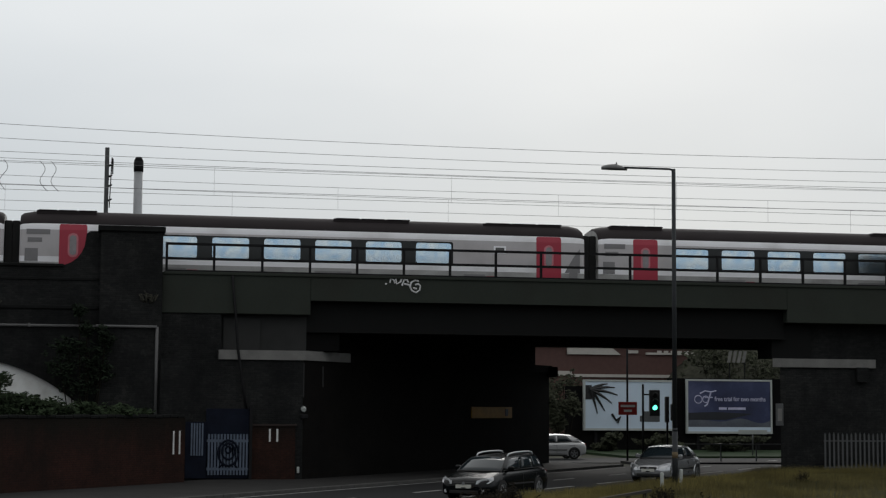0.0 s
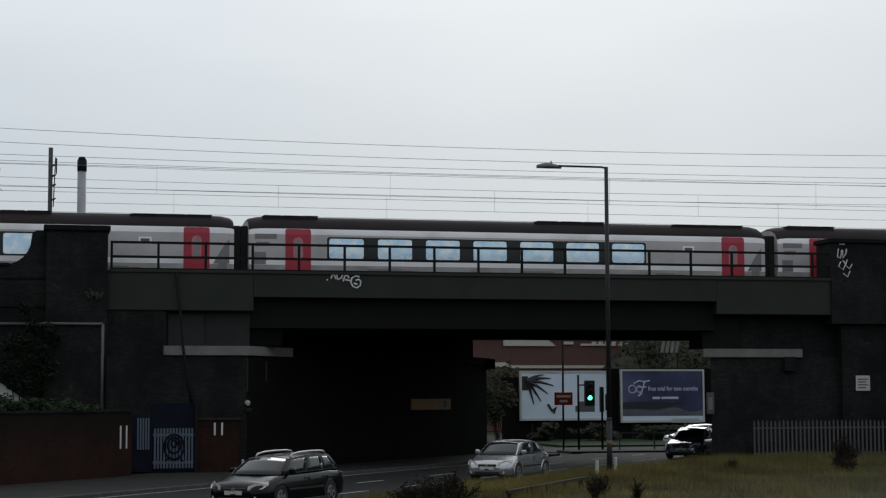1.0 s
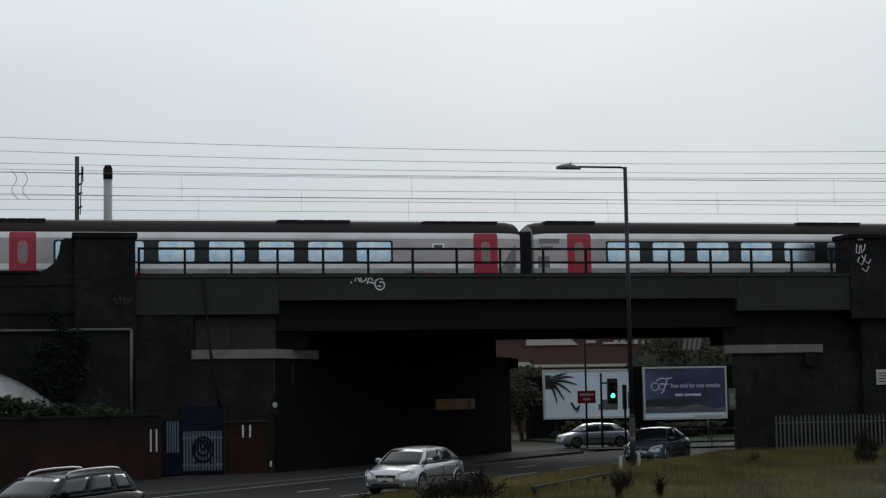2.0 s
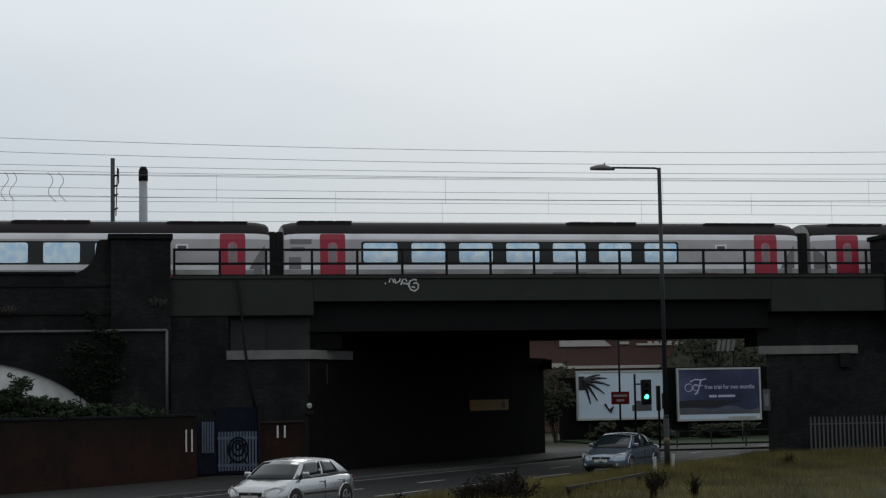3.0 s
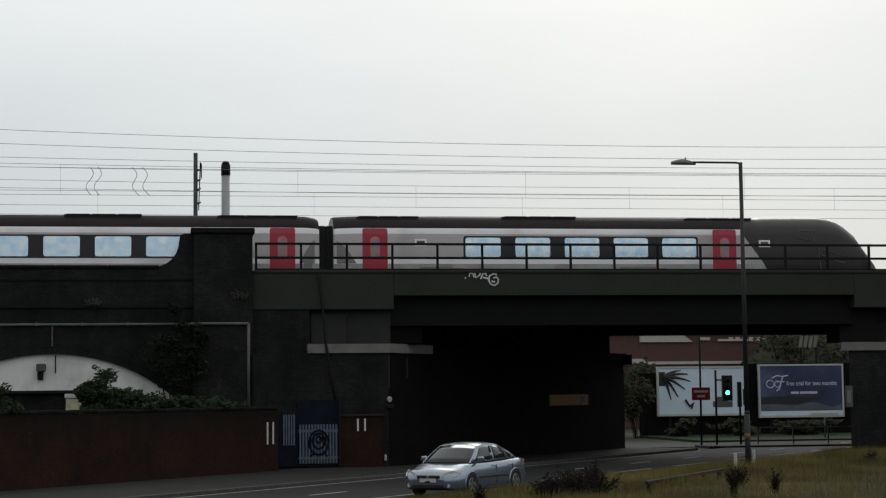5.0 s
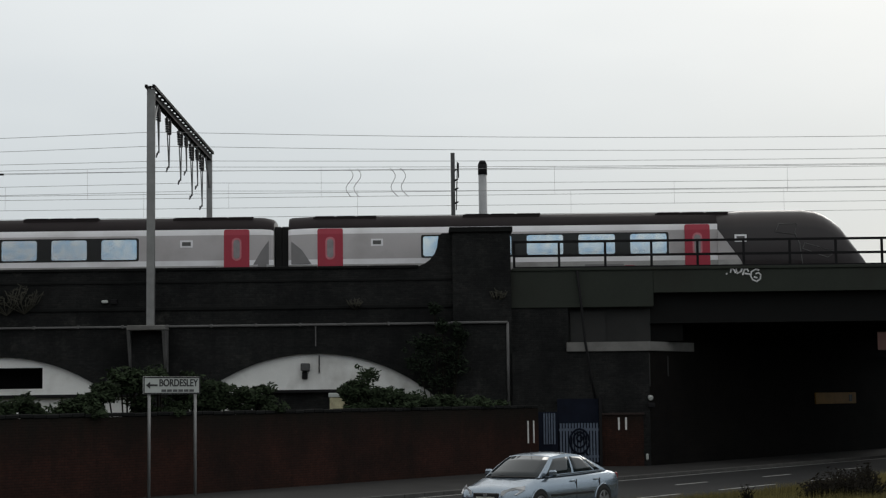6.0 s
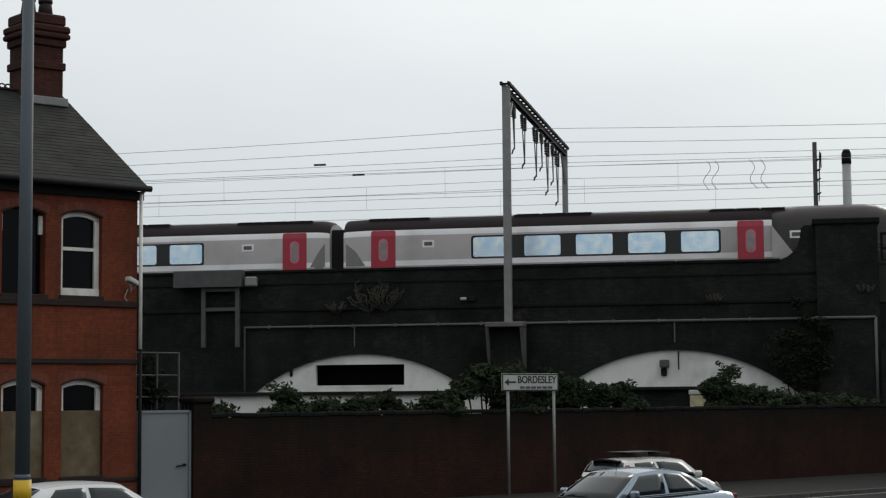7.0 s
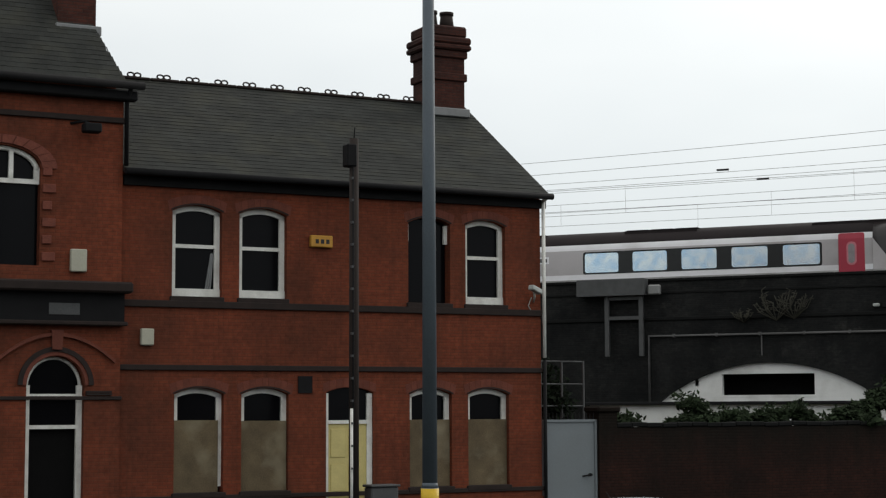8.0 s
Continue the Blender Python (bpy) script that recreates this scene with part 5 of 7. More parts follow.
def sash_window(owner, x0, x1, z0, z1, y=0.0, boarded=None, broken=False, rise=0.14, curtain=False):
    """A segment-headed sash window in an opening of the wall; y is the wall's face."""
    w = part("window", arch_fill(x0, x1, z1, rise, y), RED_BRICK, owner)
    fr = B()
    d0, d1 = y + 0.15, y + 0.22
    if not broken:
        box(fr, x0, x0 + 0.12, d0, d1, z0 + 0.14, z1 - rise - 0.02)
        box(fr, x1 - 0.12, x1, d0, d1, z0 + 0.14, z1 - rise - 0.02)
        top = arch_top(x0, x1, z1, rise)
        prism(fr, [(x, d0, z) for x, z in top] + [(x, d0, z - 0.11) for x, z in top[::-1]], (0, d1 - d0, 0))
        if boarded is None:
            zm = z0 + (z1 - z0) * 0.56
            box(fr, x0 + 0.12, x1 - 0.12, d0 + 0.01, d1, zm - 0.04, zm + 0.04)
            box(fr, x0, x1, d0 - 0.03, d1 + 0.02, z0 + 0.02, z0 + 0.2)
    else:
        rest = B()
        box(rest, x0, x0 + 0.08, d0, d1, z1 - 0.55, z1 - rise - 0.02)
        part("frame_remnant", rest, WHITE_PAINT, w, "splintered white frame")
        box(fr, x1 - 0.09, x1, d0, d1, z1 - 0.6, z1 - rise - 0.02)
    part("frame", fr, WHITE_PAINT, w, "flaking white sash frame")
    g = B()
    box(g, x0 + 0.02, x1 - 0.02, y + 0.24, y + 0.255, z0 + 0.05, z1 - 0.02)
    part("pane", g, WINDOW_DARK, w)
    s = B()
    box(s, x0 - 0.05, x1 + 0.05, y - 0.06, y + 0.14, z0 - 0.10, z0 + 0.02, 0, 0.015)
    part("sill", s, DARK_TRIM, w)
    n = 9
    vs = B()
    for k in range(n):
        a, b = (k + 0.03) / n, (k + 0.97) / n
        xa, xb = x0 - 0.08 + (x1 - x0 + 0.16) * a, x0 - 0.08 + (x1 - x0 + 0.16) * b
        za, zb = z1 - rise * (2 * a - 1) ** 2, z1 - rise * (2 * b - 1) ** 2
        prism(vs, [(xa, y - 0.006, za), (xb, y - 0.006, zb), (xb + (b - 0.5) * 0.08, y - 0.006, zb + 0.22), (xa + (a - 0.5) * 0.08, y - 0.006, za + 0.22)], (0, 0.03, 0))
    part("brick_head", vs, HEAD_BRICK, w)
    hd = B()
    top = arch_top(x0 - 0.03, x1 + 0.03, z1 + 0.008, rise)
    prism(hd, [(x, y - 0.02, z) for x, z in top] + [(x, y - 0.02, z + 0.035) for x, z in top[::-1]], (0, 0.04, 0))
    part("hood_mould", hd, DARK_TRIM, w)
    if boarded:
        bd = B()
        box(bd, x0 + 0.01, x1 - (0.09 if boarded > 2.65 else 0.01), y + 0.10, y + 0.135, z0 + 0.02, boarded, 0, 0.006)
        part("plywood_board", bd, PLYWOOD, w, "weathered plywood board")
    if curtain:
        c = B()
        for k in range(3):
            tube(c, (x1 - 0.2 - k * 0.05, y + 0.215, z0 + 0.2), (x1 - 0.13 - k * 0.02, y + 0.215, z0 + 1.0), 0.02, n=6)
        part("torn_curtain", c, LEAD, w)
    return w


def arch_fill(x0, x1, z1, rise, y):
    """The brick spandrels that turn a square opening into a segment-headed one."""
    bm = B()
    t = arch_top(x0, x1, z1, rise)
    m = len(t) // 2
    prism(bm, [(x, y + 0.002, z) for x, z in t[:m + 1]] + [(x0, y + 0.002, z1)], (0, 0.32, 0))
    prism(bm, [(x, y + 0.002, z) for x, z in t[m:]] + [(x1, y + 0.002, z1)], (0, 0.32, 0))
    return bm


house = thing("brick_building", "disused red-brick railway building with boarded lower windows", "building", STREET)
UP = [(-9.28, -8.14), (-7.73, -6.60), (-3.56, -2.46), (-2.05, -0.97)]
LOW = [(-9.20, -8.07), (-7.66, -6.54), (-3.53, -2.43), (-2.00, -0.90)]
holes = [(a, b, 5.33, 7.36) for a, b in UP] + [(a, b, 1.08, 3.36) for a, b in LOW] + [(-5.63, -4.46, 0.12, 3.39)]
bm = B()
wall_cells(bm, -10.45, -0.002, 0.0, 0.34, 0.0, 8.0, holes)
part("front_wall", bm, RED_BRICK, house)
bm = B()
box(bm, -0.34, 0.0, 0.342, 8.0, 0.0, 8.0)
prism(bm, [(-0.34, 0.0, 8.0), (-0.34, 8.0, 8.0), (-0.34, 4.0, 10.75)], (0.34, 0, 0))
part("gable_wall", bm, RED_BRICK, house)
bm = B()
box(bm, -10.45, -0.36, 7.66, 8.0, 0.0, 8.0)
part("rear_wall", bm, RED_BRICK, house)
# Black sheets stand in for the unlit rooms; their darkness is in the colour.
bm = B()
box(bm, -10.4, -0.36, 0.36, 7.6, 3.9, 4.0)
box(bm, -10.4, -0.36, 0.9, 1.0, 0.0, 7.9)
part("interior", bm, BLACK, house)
for k, (a, b) in enumerate(UP):
    sash_window(house, a, b, 5.33, 7.36, broken=(k == 2), curtain=(k == 0))
for k, (a, b) in enumerate(LOW):
    sash_window(house, a, b, 1.08, 3.36, boarded=2.66 if k == 0 else 2.64)
for z, h, d in ((5.10, 0.15, 0.07), (3.74, 0.12, 0.06), (0.94, 0.10, 0.05)):
    bm = B()
    box(bm, -10.45, 0.03, -d, 0.004, z, z + h, 0, 0.012)
    part("string_course", bm, DARK_TRIM, house)
bm = B()
box(bm, -10.45, 0.02, -0.04, 0.004, 0.0, 0.80)
part("plinth", bm, RED_BRICK, house)
# door
dr = part("front_door", arch_fill(-5.63, -4.46, 3.39, 0.12, 0.0), RED_BRICK, house)
bm = B()
box(bm, -5.63, -5.55, 0.06, 0.16, 0.12, 3.25)
box(bm, -4.59, -4.46, 0.06, 0.16, 0.12, 3.25)
box(bm, -5.55, -4.59, 0.06, 0.16, 2.56, 2.64)
part("door_frame", bm, WHITE_PAINT, dr, "cream painted frame")
bm = B()
box(bm, -5.55, -4.59, 0.10, 0.15, 0.14, 2.56)
for x in (-5.48, -5.04):
    for z0, z1 in ((0.3, 0.9), (1.05, 1.65), (1.8, 2.45)):
        box(bm, x, x + 0.36, 0.085, 0.10, z0, z1, 0, 0.012)
part("door_leaf", bm, YELLOW_DOOR, dr, "faded yellow panelled door")
bm = B()
box(bm, -5.55, -4.59, 0.12, 0.13, 2.64, 3.37)
part("fanlight", bm, WINDOW_DARK, dr)
bm = B()
box(bm, -5.78, -4.43, -0.35, 0.1, 0.0, 0.13, 0, 0.02)
part("doorstep", bm, STONE, dr)
bm = B()
for k in range(8):
    a, b = (k + 0.03) / 8, (k + 0.97) / 8
    xa, xb = -5.71 + 1.32 * a, -5.71 + 1.32 * b
    za, zb = 3.39 - 0.12 * (2 * a - 1) ** 2, 3.39 - 0.12 * (2 * b - 1) ** 2
    prism(bm, [(xa, -0.006, za), (xb, -0.006, zb), (xb, -0.006, zb + 0.2), (xa, -0.006, za + 0.2)], (0, 0.03, 0))
part("brick_head", bm, HEAD_BRICK, dr)


def slates(bm, x0, x1, y0, z0, y1, z1, rows, width=0.26, hip=0.0):
    """Overlapping slates up a slope from the eave (y0, z0) to the ridge (y1, z1)."""
    rng = random.Random(7)
    up = Vector((0, y1 - y0, z1 - z0))
    ln = up.length
    up.normalize()
    nrm = Vector((0, -up.z, up.y))
    step = ln / rows
    full = x1
    for r in range(rows):
        x1 = full - hip * r / rows
        off = (r % 2) * width / 2
        k = 0
        x = x0 - off
        while x < x1:
            a, b = max(x, x0), min(x + width - 0.006, x1)
            if b - a > 0.02:
                base = Vector((0, y0, z0)) + up * (r * step + rng.uniform(-0.008, 0.008))
                top = base + up * (step * 1.02)
                lift, t = nrm * (0.008 + rng.uniform(0, 0.006)), nrm * 0.004
                v = [bm.verts.new(p) for p in (Vector((a, 0, 0)) + base + lift, Vector((b, 0, 0)) + base + lift, Vector((b, 0, 0)) + top + t, Vector((a, 0, 0)) + top + t, Vector((a, 0, 0)) + base, Vector((b, 0, 0)) + base)]
                bm.faces.new((v[0], v[1], v[2], v[3]))
                bm.faces.new((v[4], v[5], v[1], v[0]))
            x += width
    return bm


roof = B()
for s in (0, 1):
    y0, y1 = (-0.28, 4.0) if s == 0 else (8.28, 4.0)
    prism(roof, [(-10.45, y0, 7.93), (0.08, y0, 7.93), (0.08, y1, 10.72), (-10.45, y1, 10.72)], (0, 0, 0.12))
rf = part("roof", roof, DARK_TRIM, house, "slate roof")
bm = B()
slates(bm, -10.45, 0.08, -0.30, 8.055, 4.0, 10.86, 27, 0.22)
part("slate_covering", bm, SLATE, rf, "worn dark slates", "stuff")
bm = B()
box(bm, -10.4, 0.12, -0.10, 0.002, 7.72, 7.93)
part("eaves_board", bm, IRON, house)
bm = B()
tube(bm, (-10.45, -0.36, 7.98), (0.16, -0.36, 7.98), 0.075, n=8)
part("gutter", bm, IRON, house, "black iron gutter")
bm = B()
tube(bm, (0.04, -0.10, 4.1), (0.04, -0.10, 7.9), 0.045, n=8)
tube(bm, (0.04, -0.10, 7.9), (0.06, -0.34, 7.98), 0.045, n=8)
part("downpipe", bm, WHITE_PAINT, house, "white downpipe")
bm = B()
tube(bm, (0.04, -0.10, 0.1), (0.04, -0.10, 4.05), 0.045, n=8)
part("downpipe", bm, IRON, house)
for k in range(13):
    bm = B()
    x = -10.42 + k * 0.74
    box(bm, x - 0.366, x + 0.366, 3.90, 4.10, 10.83, 10.90, 0, 0.02)
    rt = part("ridge_tile", bm, DARK_TRIM, rf)
    bm = B()
    for dx in (-0.1, 0.07):
        pts = [(x + dx + 0.085 * math.cos(a), 4.0, 10.95 + 0.055 * math.sin(a)) for a in [2 * math.pi * q / 8 for q in range(9)]]
        path_tube(bm, pts, 0.022, 5)
    part("cresting", bm, DARK_TRIM, rt)


def chimney_stack(owner, x0, x1, y0, y1, z0, z1, pots):
    """A corbelled stack: a shaft, bands that step out of it, and a capping course."""
    h = z1 - z0
    bm = B()
    box(bm, x0 + 0.12, x1 - 0.12, y0 + 0.1, y1 - 0.1, z0, z0 + h * 0.70)
    st = part("chimney", bm, RED_BRICK_DARK, owner, "corbelled sooty brick chimney stack")
    for out, low, high, bevel in ((0.06, 0.42, 0.50, 0.02), (0.07, 0.66, 0.74, 0.03), (0.15, 0.742, 0.80, 0.04), (0.15, 0.802, 0.88, 0.05), (0.06, 0.882, 1.0, 0.05)):
        bm = B()
        box(bm, x0 + 0.12 - out, x1 - 0.12 + out, y0 + 0.1 - out, y1 - 0.1 + out, z0 + h * low, z0 + h * high, 0, bevel)
        part("corbel_course", bm, RED_BRICK_DARK, st)
    for px, py in pots:
        bm = B()
        tube(bm, (px, py, z1), (px, py, z1 + 0.40), 0.21, 0.16, 12)
        tube(bm, (px, py, z1 + 0.38), (px, py, z1 + 0.46), 0.19, 0.19, 12)
        part("chimney_pot", bm, DARK_TRIM, st)
    bm = B()
    box(bm, x0 + 0.05, x1 - 0.02, y0 - 0.03, y1 + 0.03, z0 + 0.1, z0 + 0.32, 0, 0.02)
    part("flashing", bm, LEAD, st)


RED_BRICK_DARK = brick_mat("sooty_chimney_brick", (0.085, 0.030, 0.022), (0.055, 0.022, 0.018), (0.05, 0.03, 0.026), (0.024, 0.016, 0.015), 0.85)
chimney_stack(house, -1.36, -0.12, 3.3, 4.5, 10.35, 12.86, ((-0.98, 3.9), (-0.5, 3.9)))

# small fittings on the frontage
def fitting(name, label, category, x0, x1, z0, z1, d, material, y=0.0):
    t = thing(name, label, category, STREET)
    bm = B()
    box(bm, x0, x1, y - d, y - 0.003, z0, z1, 0, 0.02)
    part("casing", bm, material, t)
    return t


CREAM = mat("cream_plastic", (0.42, 0.41, 0.33), 0.5, var=0.12)
ab = fitting("alarm_box", "amber burglar alarm box on the brick wall", "alarm box", -6.06, -5.52, 6.54, 6.81, 0.12, AMBER)
for k in range(3):
    bm = B()
    box(bm, -5.95 + k * 0.13, -5.87 + k * 0.13, -0.126, -0.12, 6.62, 6.72)
    part("text_bar", bm, SIGN_BLACK, ab)
fitting("meter_box", "small cream meter box on the brick wall", "meter box", -9.99, -9.70, 4.27, 4.63, 0.12, CREAM)
vn = thing("air_vent", "dark iron air vent in the brick wall", "vent", STREET)
bm = B()
box(bm, -6.32, -5.98, -0.03, -0.003, 3.25, 3.63)
part("grille", bm, IRON, vn)
cc = thing("security_camera", "white security camera on the brick corner", "security camera", STREET)
bm = B()
box(bm, -0.08, 0.08, -0.20, 0.20, -0.06, 0.06, 0, 0.02)
o = part("housing", bm, SIGN_WHITE, cc)
o.matrix_basis = pose(-0.34, -0.34, 5.72, 15, 0, 115)
bm = B()
path_tube(bm, [(-0.3, -0.2, 5.66), (-0.22, -0.1, 5.55), (-0.2, 0.0, 5.45)], 0.025, 6)
path_tube(bm, [(-0.3, -0.08, 5.55), (-0.36, -0.03, 5.35), (-0.28, -0.02, 5.24)], 0.012, 5)
part("bracket", bm, SIGN_WHITE, cc)

# taller wing of the station building
wing = thing("station_wing", "taller red-brick wing with a round-arched doorway", "building", STREET)
wy = -0.14
bm = B()
wall_cells(bm, -22.0, -10.452, wy, 0.3, 0.0, 9.76, [(-12.44, -11.22, 0.1, 4.02), (-13.89, -12.22, 5.90, 8.40), (-17.5, -16.3, 0.1, 4.07)])
part("front_wall", bm, RED_BRICK, wing)
bm = B()
box(bm, -10.80, -10.452, 0.302, 8.0, 0.0, 9.76)
prism(bm, [(-10.62, wy, 9.78), (-10.62, 8.0, 9.78), (-11.62, 4.0, 14.26)], (-0.2, 0, 0))
part("gable_wall", bm, RED_BRICK, wing)
# Black sheet behind the wing's openings, painting in the dark of its rooms.
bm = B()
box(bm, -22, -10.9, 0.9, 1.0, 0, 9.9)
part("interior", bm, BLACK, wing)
bm = B()
prism(bm, [(-22.0, wy - 0.35, 9.74), (-10.54, wy - 0.35, 9.74), (-11.56, 4.0, 14.30), (-22, 4.0, 14.30)], (0, 0, 0.14))
prism(bm, [(-22.0, 8.3, 9.74), (-10.54, 8.3, 9.74), (-11.56, 4.0, 14.30), (-22, 4.0, 14.30)], (0, 0, 0.14))
wr = part("roof", bm, DARK_TRIM, wing)
bm = B()
slates(bm, -16.0, -10.52, wy - 0.37, 9.885, 4.0, 14.46, 36, 0.22, hip=1.03)
part("slate_covering", bm, SLATE, wr, "worn dark slates", "stuff")
bm = B()
box(bm, -22.0, -10.2, wy - 0.25, wy - 0.003, 9.50, 9.72, 0, 0.03)
part("eaves_cornice", bm, IRON, wing)
bm = B()
tube(bm, (-22.0, wy - 0.40, 9.80), (-10.12, wy - 0.40, 9.80), 0.09, n=10)
part("gutter", bm, IRON, wing, "black iron gutter")
bm = B()
path_tube(bm, [(-10.40, wy - 0.36, 9.74), (-10.40, wy - 0.08, 9.5), (-10.40, wy - 0.08, 8.1)], 0.05, 8)
part("downpipe", bm, IRON, wing, "black iron downpipe")
bm = B()
box(bm, -22.0, -10.42, wy - 0.07, wy + 0.003, 9.02, 9.14, 0, 0.012)
box(bm, -22.0, -10.42, wy - 0.05, wy + 0.003, 3.10, 3.18, 0, 0.012)
part("string_course", bm, DARK_TRIM, wing)
bm = B()
box(bm, -22.0, -10.42, wy - 0.16, wy + 0.002, 4.75, 5.35)
fs = part("fascia", bm, IRON, wing, "black shop fascia")
bm = B()
box(bm, -22.0, -10.3, wy - 0.42, wy + 0.002, 5.35, 5.58, 0, 0.04)
box(bm, -22.0, -10.36, wy - 0.24, wy + 0.002, 4.66, 4.75, 0, 0.02)
part("cornice", bm, DARK_TRIM, fs)
bm = B()
box(bm, -12.04, -11.39, wy - 0.175, wy - 0.16, 4.88, 5.12)
part("text_bar", bm, DULL_STEEL, fs)
# arched doorway
dw = thing("arched_doorway", "round-arched dark doorway with white transom bars", "doorway", STREET)
bm = B()
n = 14
arc = [(-11.83 + 0.605 * math.cos(math.pi * k / n), 3.41 + 0.605 * math.sin(math.pi * k / n)) for k in range(n + 1)]
m = n // 2
prism(bm, [(x, wy + 0.004, z) for x, z in arc[:m + 1]] + [(-11.22, wy + 0.004, 4.02)], (0, 0.3, 0))
prism(bm, [(x, wy + 0.004, z) for x, z in arc[m:]] + [(-12.44, wy + 0.004, 4.02)], (0, 0.3, 0))
part("spandrel", bm, RED_BRICK, dw)
# Outer dark ring: the arch recess's shadow is put into its colour.
for r0, r1, d, mt in ((0.62, 0.70, 0.03, TERRACOTTA), (0.70, 0.80, 0.06, DARK_TRIM)):
    bm = B()
    for k in range(20):
        a, b = math.pi * k / 20, math.pi * (k + 1) / 20
        prism(bm, [(-11.83 + q * math.cos(t), wy - d, 3.41 + q * math.sin(t)) for q, t in ((r0, a), (r1, a), (r1, b), (r0, b))], (0, d + 0.002, 0))
    part("arch_moulding", bm, mt, dw)
bm = B()
crest = [(-11.83 + 1.24 * k / 10, 4.43 - 0.55 * (k / 10) ** 2) for k in range(-10, 11)]
prism(bm, [(x, wy - 0.09, z) for x, z in crest] + [(x, wy - 0.09, z + 0.07) for x, z in crest[::-1]], (0, 0.092, 0))
part("hood_mould", bm, HEAD_BRICK, dw)
bm = B()
prism(bm, [(-11.93, wy - 0.11, 4.15), (-11.73, wy - 0.11, 4.15), (-11.70, wy - 0.11, 4.56), (-11.96, wy - 0.11, 4.56)], (0, 0.112, 0))
part("keystone", bm, HEAD_BRICK, dw)
bm = B()
box(bm, -12.44, -12.33, wy + 0.16, wy + 0.26, 0.1, 3.41)
box(bm, -11.34, -11.22, wy + 0.16, wy + 0.26, 0.1, 3.41)
for z in (2.54, 3.19):
    box(bm, -12.33, -11.34, wy + 0.16, wy + 0.26, z - 0.04, z + 0.04)
path_tube(bm, [(x * 1.0 + (-11.83 - x) * 0.06, wy + 0.21, z - 0.03) for x, z in arc], 0.04, 6)
part("door_frame", bm, WHITE_PAINT, dw, "white door frame")
bm = B()
box(bm, -12.33, -11.34, wy + 0.24, wy + 0.255, 2.58, 4.05)
part("fanlight", bm, WINDOW_DARK, dw)
# Black panel for the open doorway; the darkness inside is its colour.
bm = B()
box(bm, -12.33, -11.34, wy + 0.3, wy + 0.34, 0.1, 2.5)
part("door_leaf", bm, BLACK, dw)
bm = B()
for z in (3.2, 3.25):
    box(bm, -11.19, -10.64, wy - 0.06, wy + 0.002, z, z + 0.04)
part("impost", bm, DARK_TRIM, dw)
# upper wing window
uw = thing("wing_window", "tall arched upper window with dark panes and brick quoins", "window", STREET)
bm = B()
arc = [(-13.055 + 0.835 * math.cos(math.pi * k / n), 7.95 + 0.45 * math.sin(math.pi * k / n)) for k in range(n + 1)]
prism(bm, [(x, wy + 0.004, z) for x, z in arc[:m + 1]] + [(-12.22, wy + 0.004, 8.40)], (0, 0.3, 0))
prism(bm, [(x, wy + 0.004, z) for x, z in arc[m:]] + [(-13.89, wy + 0.004, 8.40)], (0, 0.3, 0))
part("spandrel", bm, RED_BRICK, uw)
bm = B()
path_tube(bm, [(x + (-13.055 - x) * 0.06, wy + 0.15, z - 0.04) for x, z in arc], 0.06, 6)
box(bm, -13.89, -12.22, wy + 0.1, wy + 0.2, 7.62, 7.72)
box(bm, -12.33, -12.22, wy + 0.1, wy + 0.2, 7.7, 7.98)
box(bm, -12.86, -12.77, wy + 0.1, wy + 0.2, 7.7, 8.35)
part("frame", bm, WHITE_PAINT, uw, "white arched frame")
bm = B()
box(bm, -13.89, -12.22, wy + 0.22, wy + 0.235, 5.90, 8.38)
part("pane", bm, WINDOW_DARK, uw)
for k in range(6):
    bm = B()
    box(bm, -12.18, -11.90 - 0.08 * (k % 2), wy - 0.05, wy + 0.002, 6.0 + k * 0.36, 6.18 + k * 0.36, 0, 0.01)
    part("quoin", bm, TERRACOTTA, uw)
bm = B()
for k in range(12):
    a, b = math.pi * (k + 0.03) / 12, math.pi * (k + 0.97) / 12
    prism(bm, [(-13.055 + q * math.cos(t), wy - 0.05, 7.95 + (q * 0.55 + 0.02) * math.sin(t)) for q, t in ((0.86, a), (1.18, a), (1.18, b), (0.86, b))], (0, 0.05, 0))
part("brick_head", bm, TERRACOTTA, uw)
fitting("meter_box", "cream meter box high on the brick wing", "meter box", -11.58, -11.23, 5.79, 6.27, 0.12, CREAM, wy)
fl = thing("floodlight", "dark floodlight bracketed on the brick wing", "floodlight", STREET)
bm = B()
box(bm, -11.43, -11.05, wy - 0.5, wy - 0.2, 8.72, 8.92, 0, 0.03)
part("housing", bm, IRON, fl)
bm = B()
path_tube(bm, [(-11.6, wy, 8.95), (-11.34, wy - 0.2, 8.98), (-11.2, wy - 0.3, 8.88)], 0.03, 6)
part("bracket", bm, IRON, fl)
chimney_stack(wing, -11.75, -10.66, 0.85, 2.0, 11.0, 16.4, ((-11.45, 1.4), (-10.95, 1.4)))

# gate beside the building
gate = thing("yard_gate", "pale grey steel yard gate with spikes on top", "gate", STREET)
bm = B()
box(bm, 0.06, 1.56, 0.04, 0.10, 0.12, 2.62, 0, 0.01)
gl = part("gate_leaf", bm, GATE_GREY, gate)
bm = B()
box(bm, 0.06, 0.12, 0.0, 0.04, 0.12, 2.62)
box(bm, 1.5, 1.56, 0.0, 0.04, 0.12, 2.62)
box(bm, 0.06, 1.56, 0.0, 0.04, 2.56, 2.62)
part("gate_frame", bm, GATE_GREY, gate)
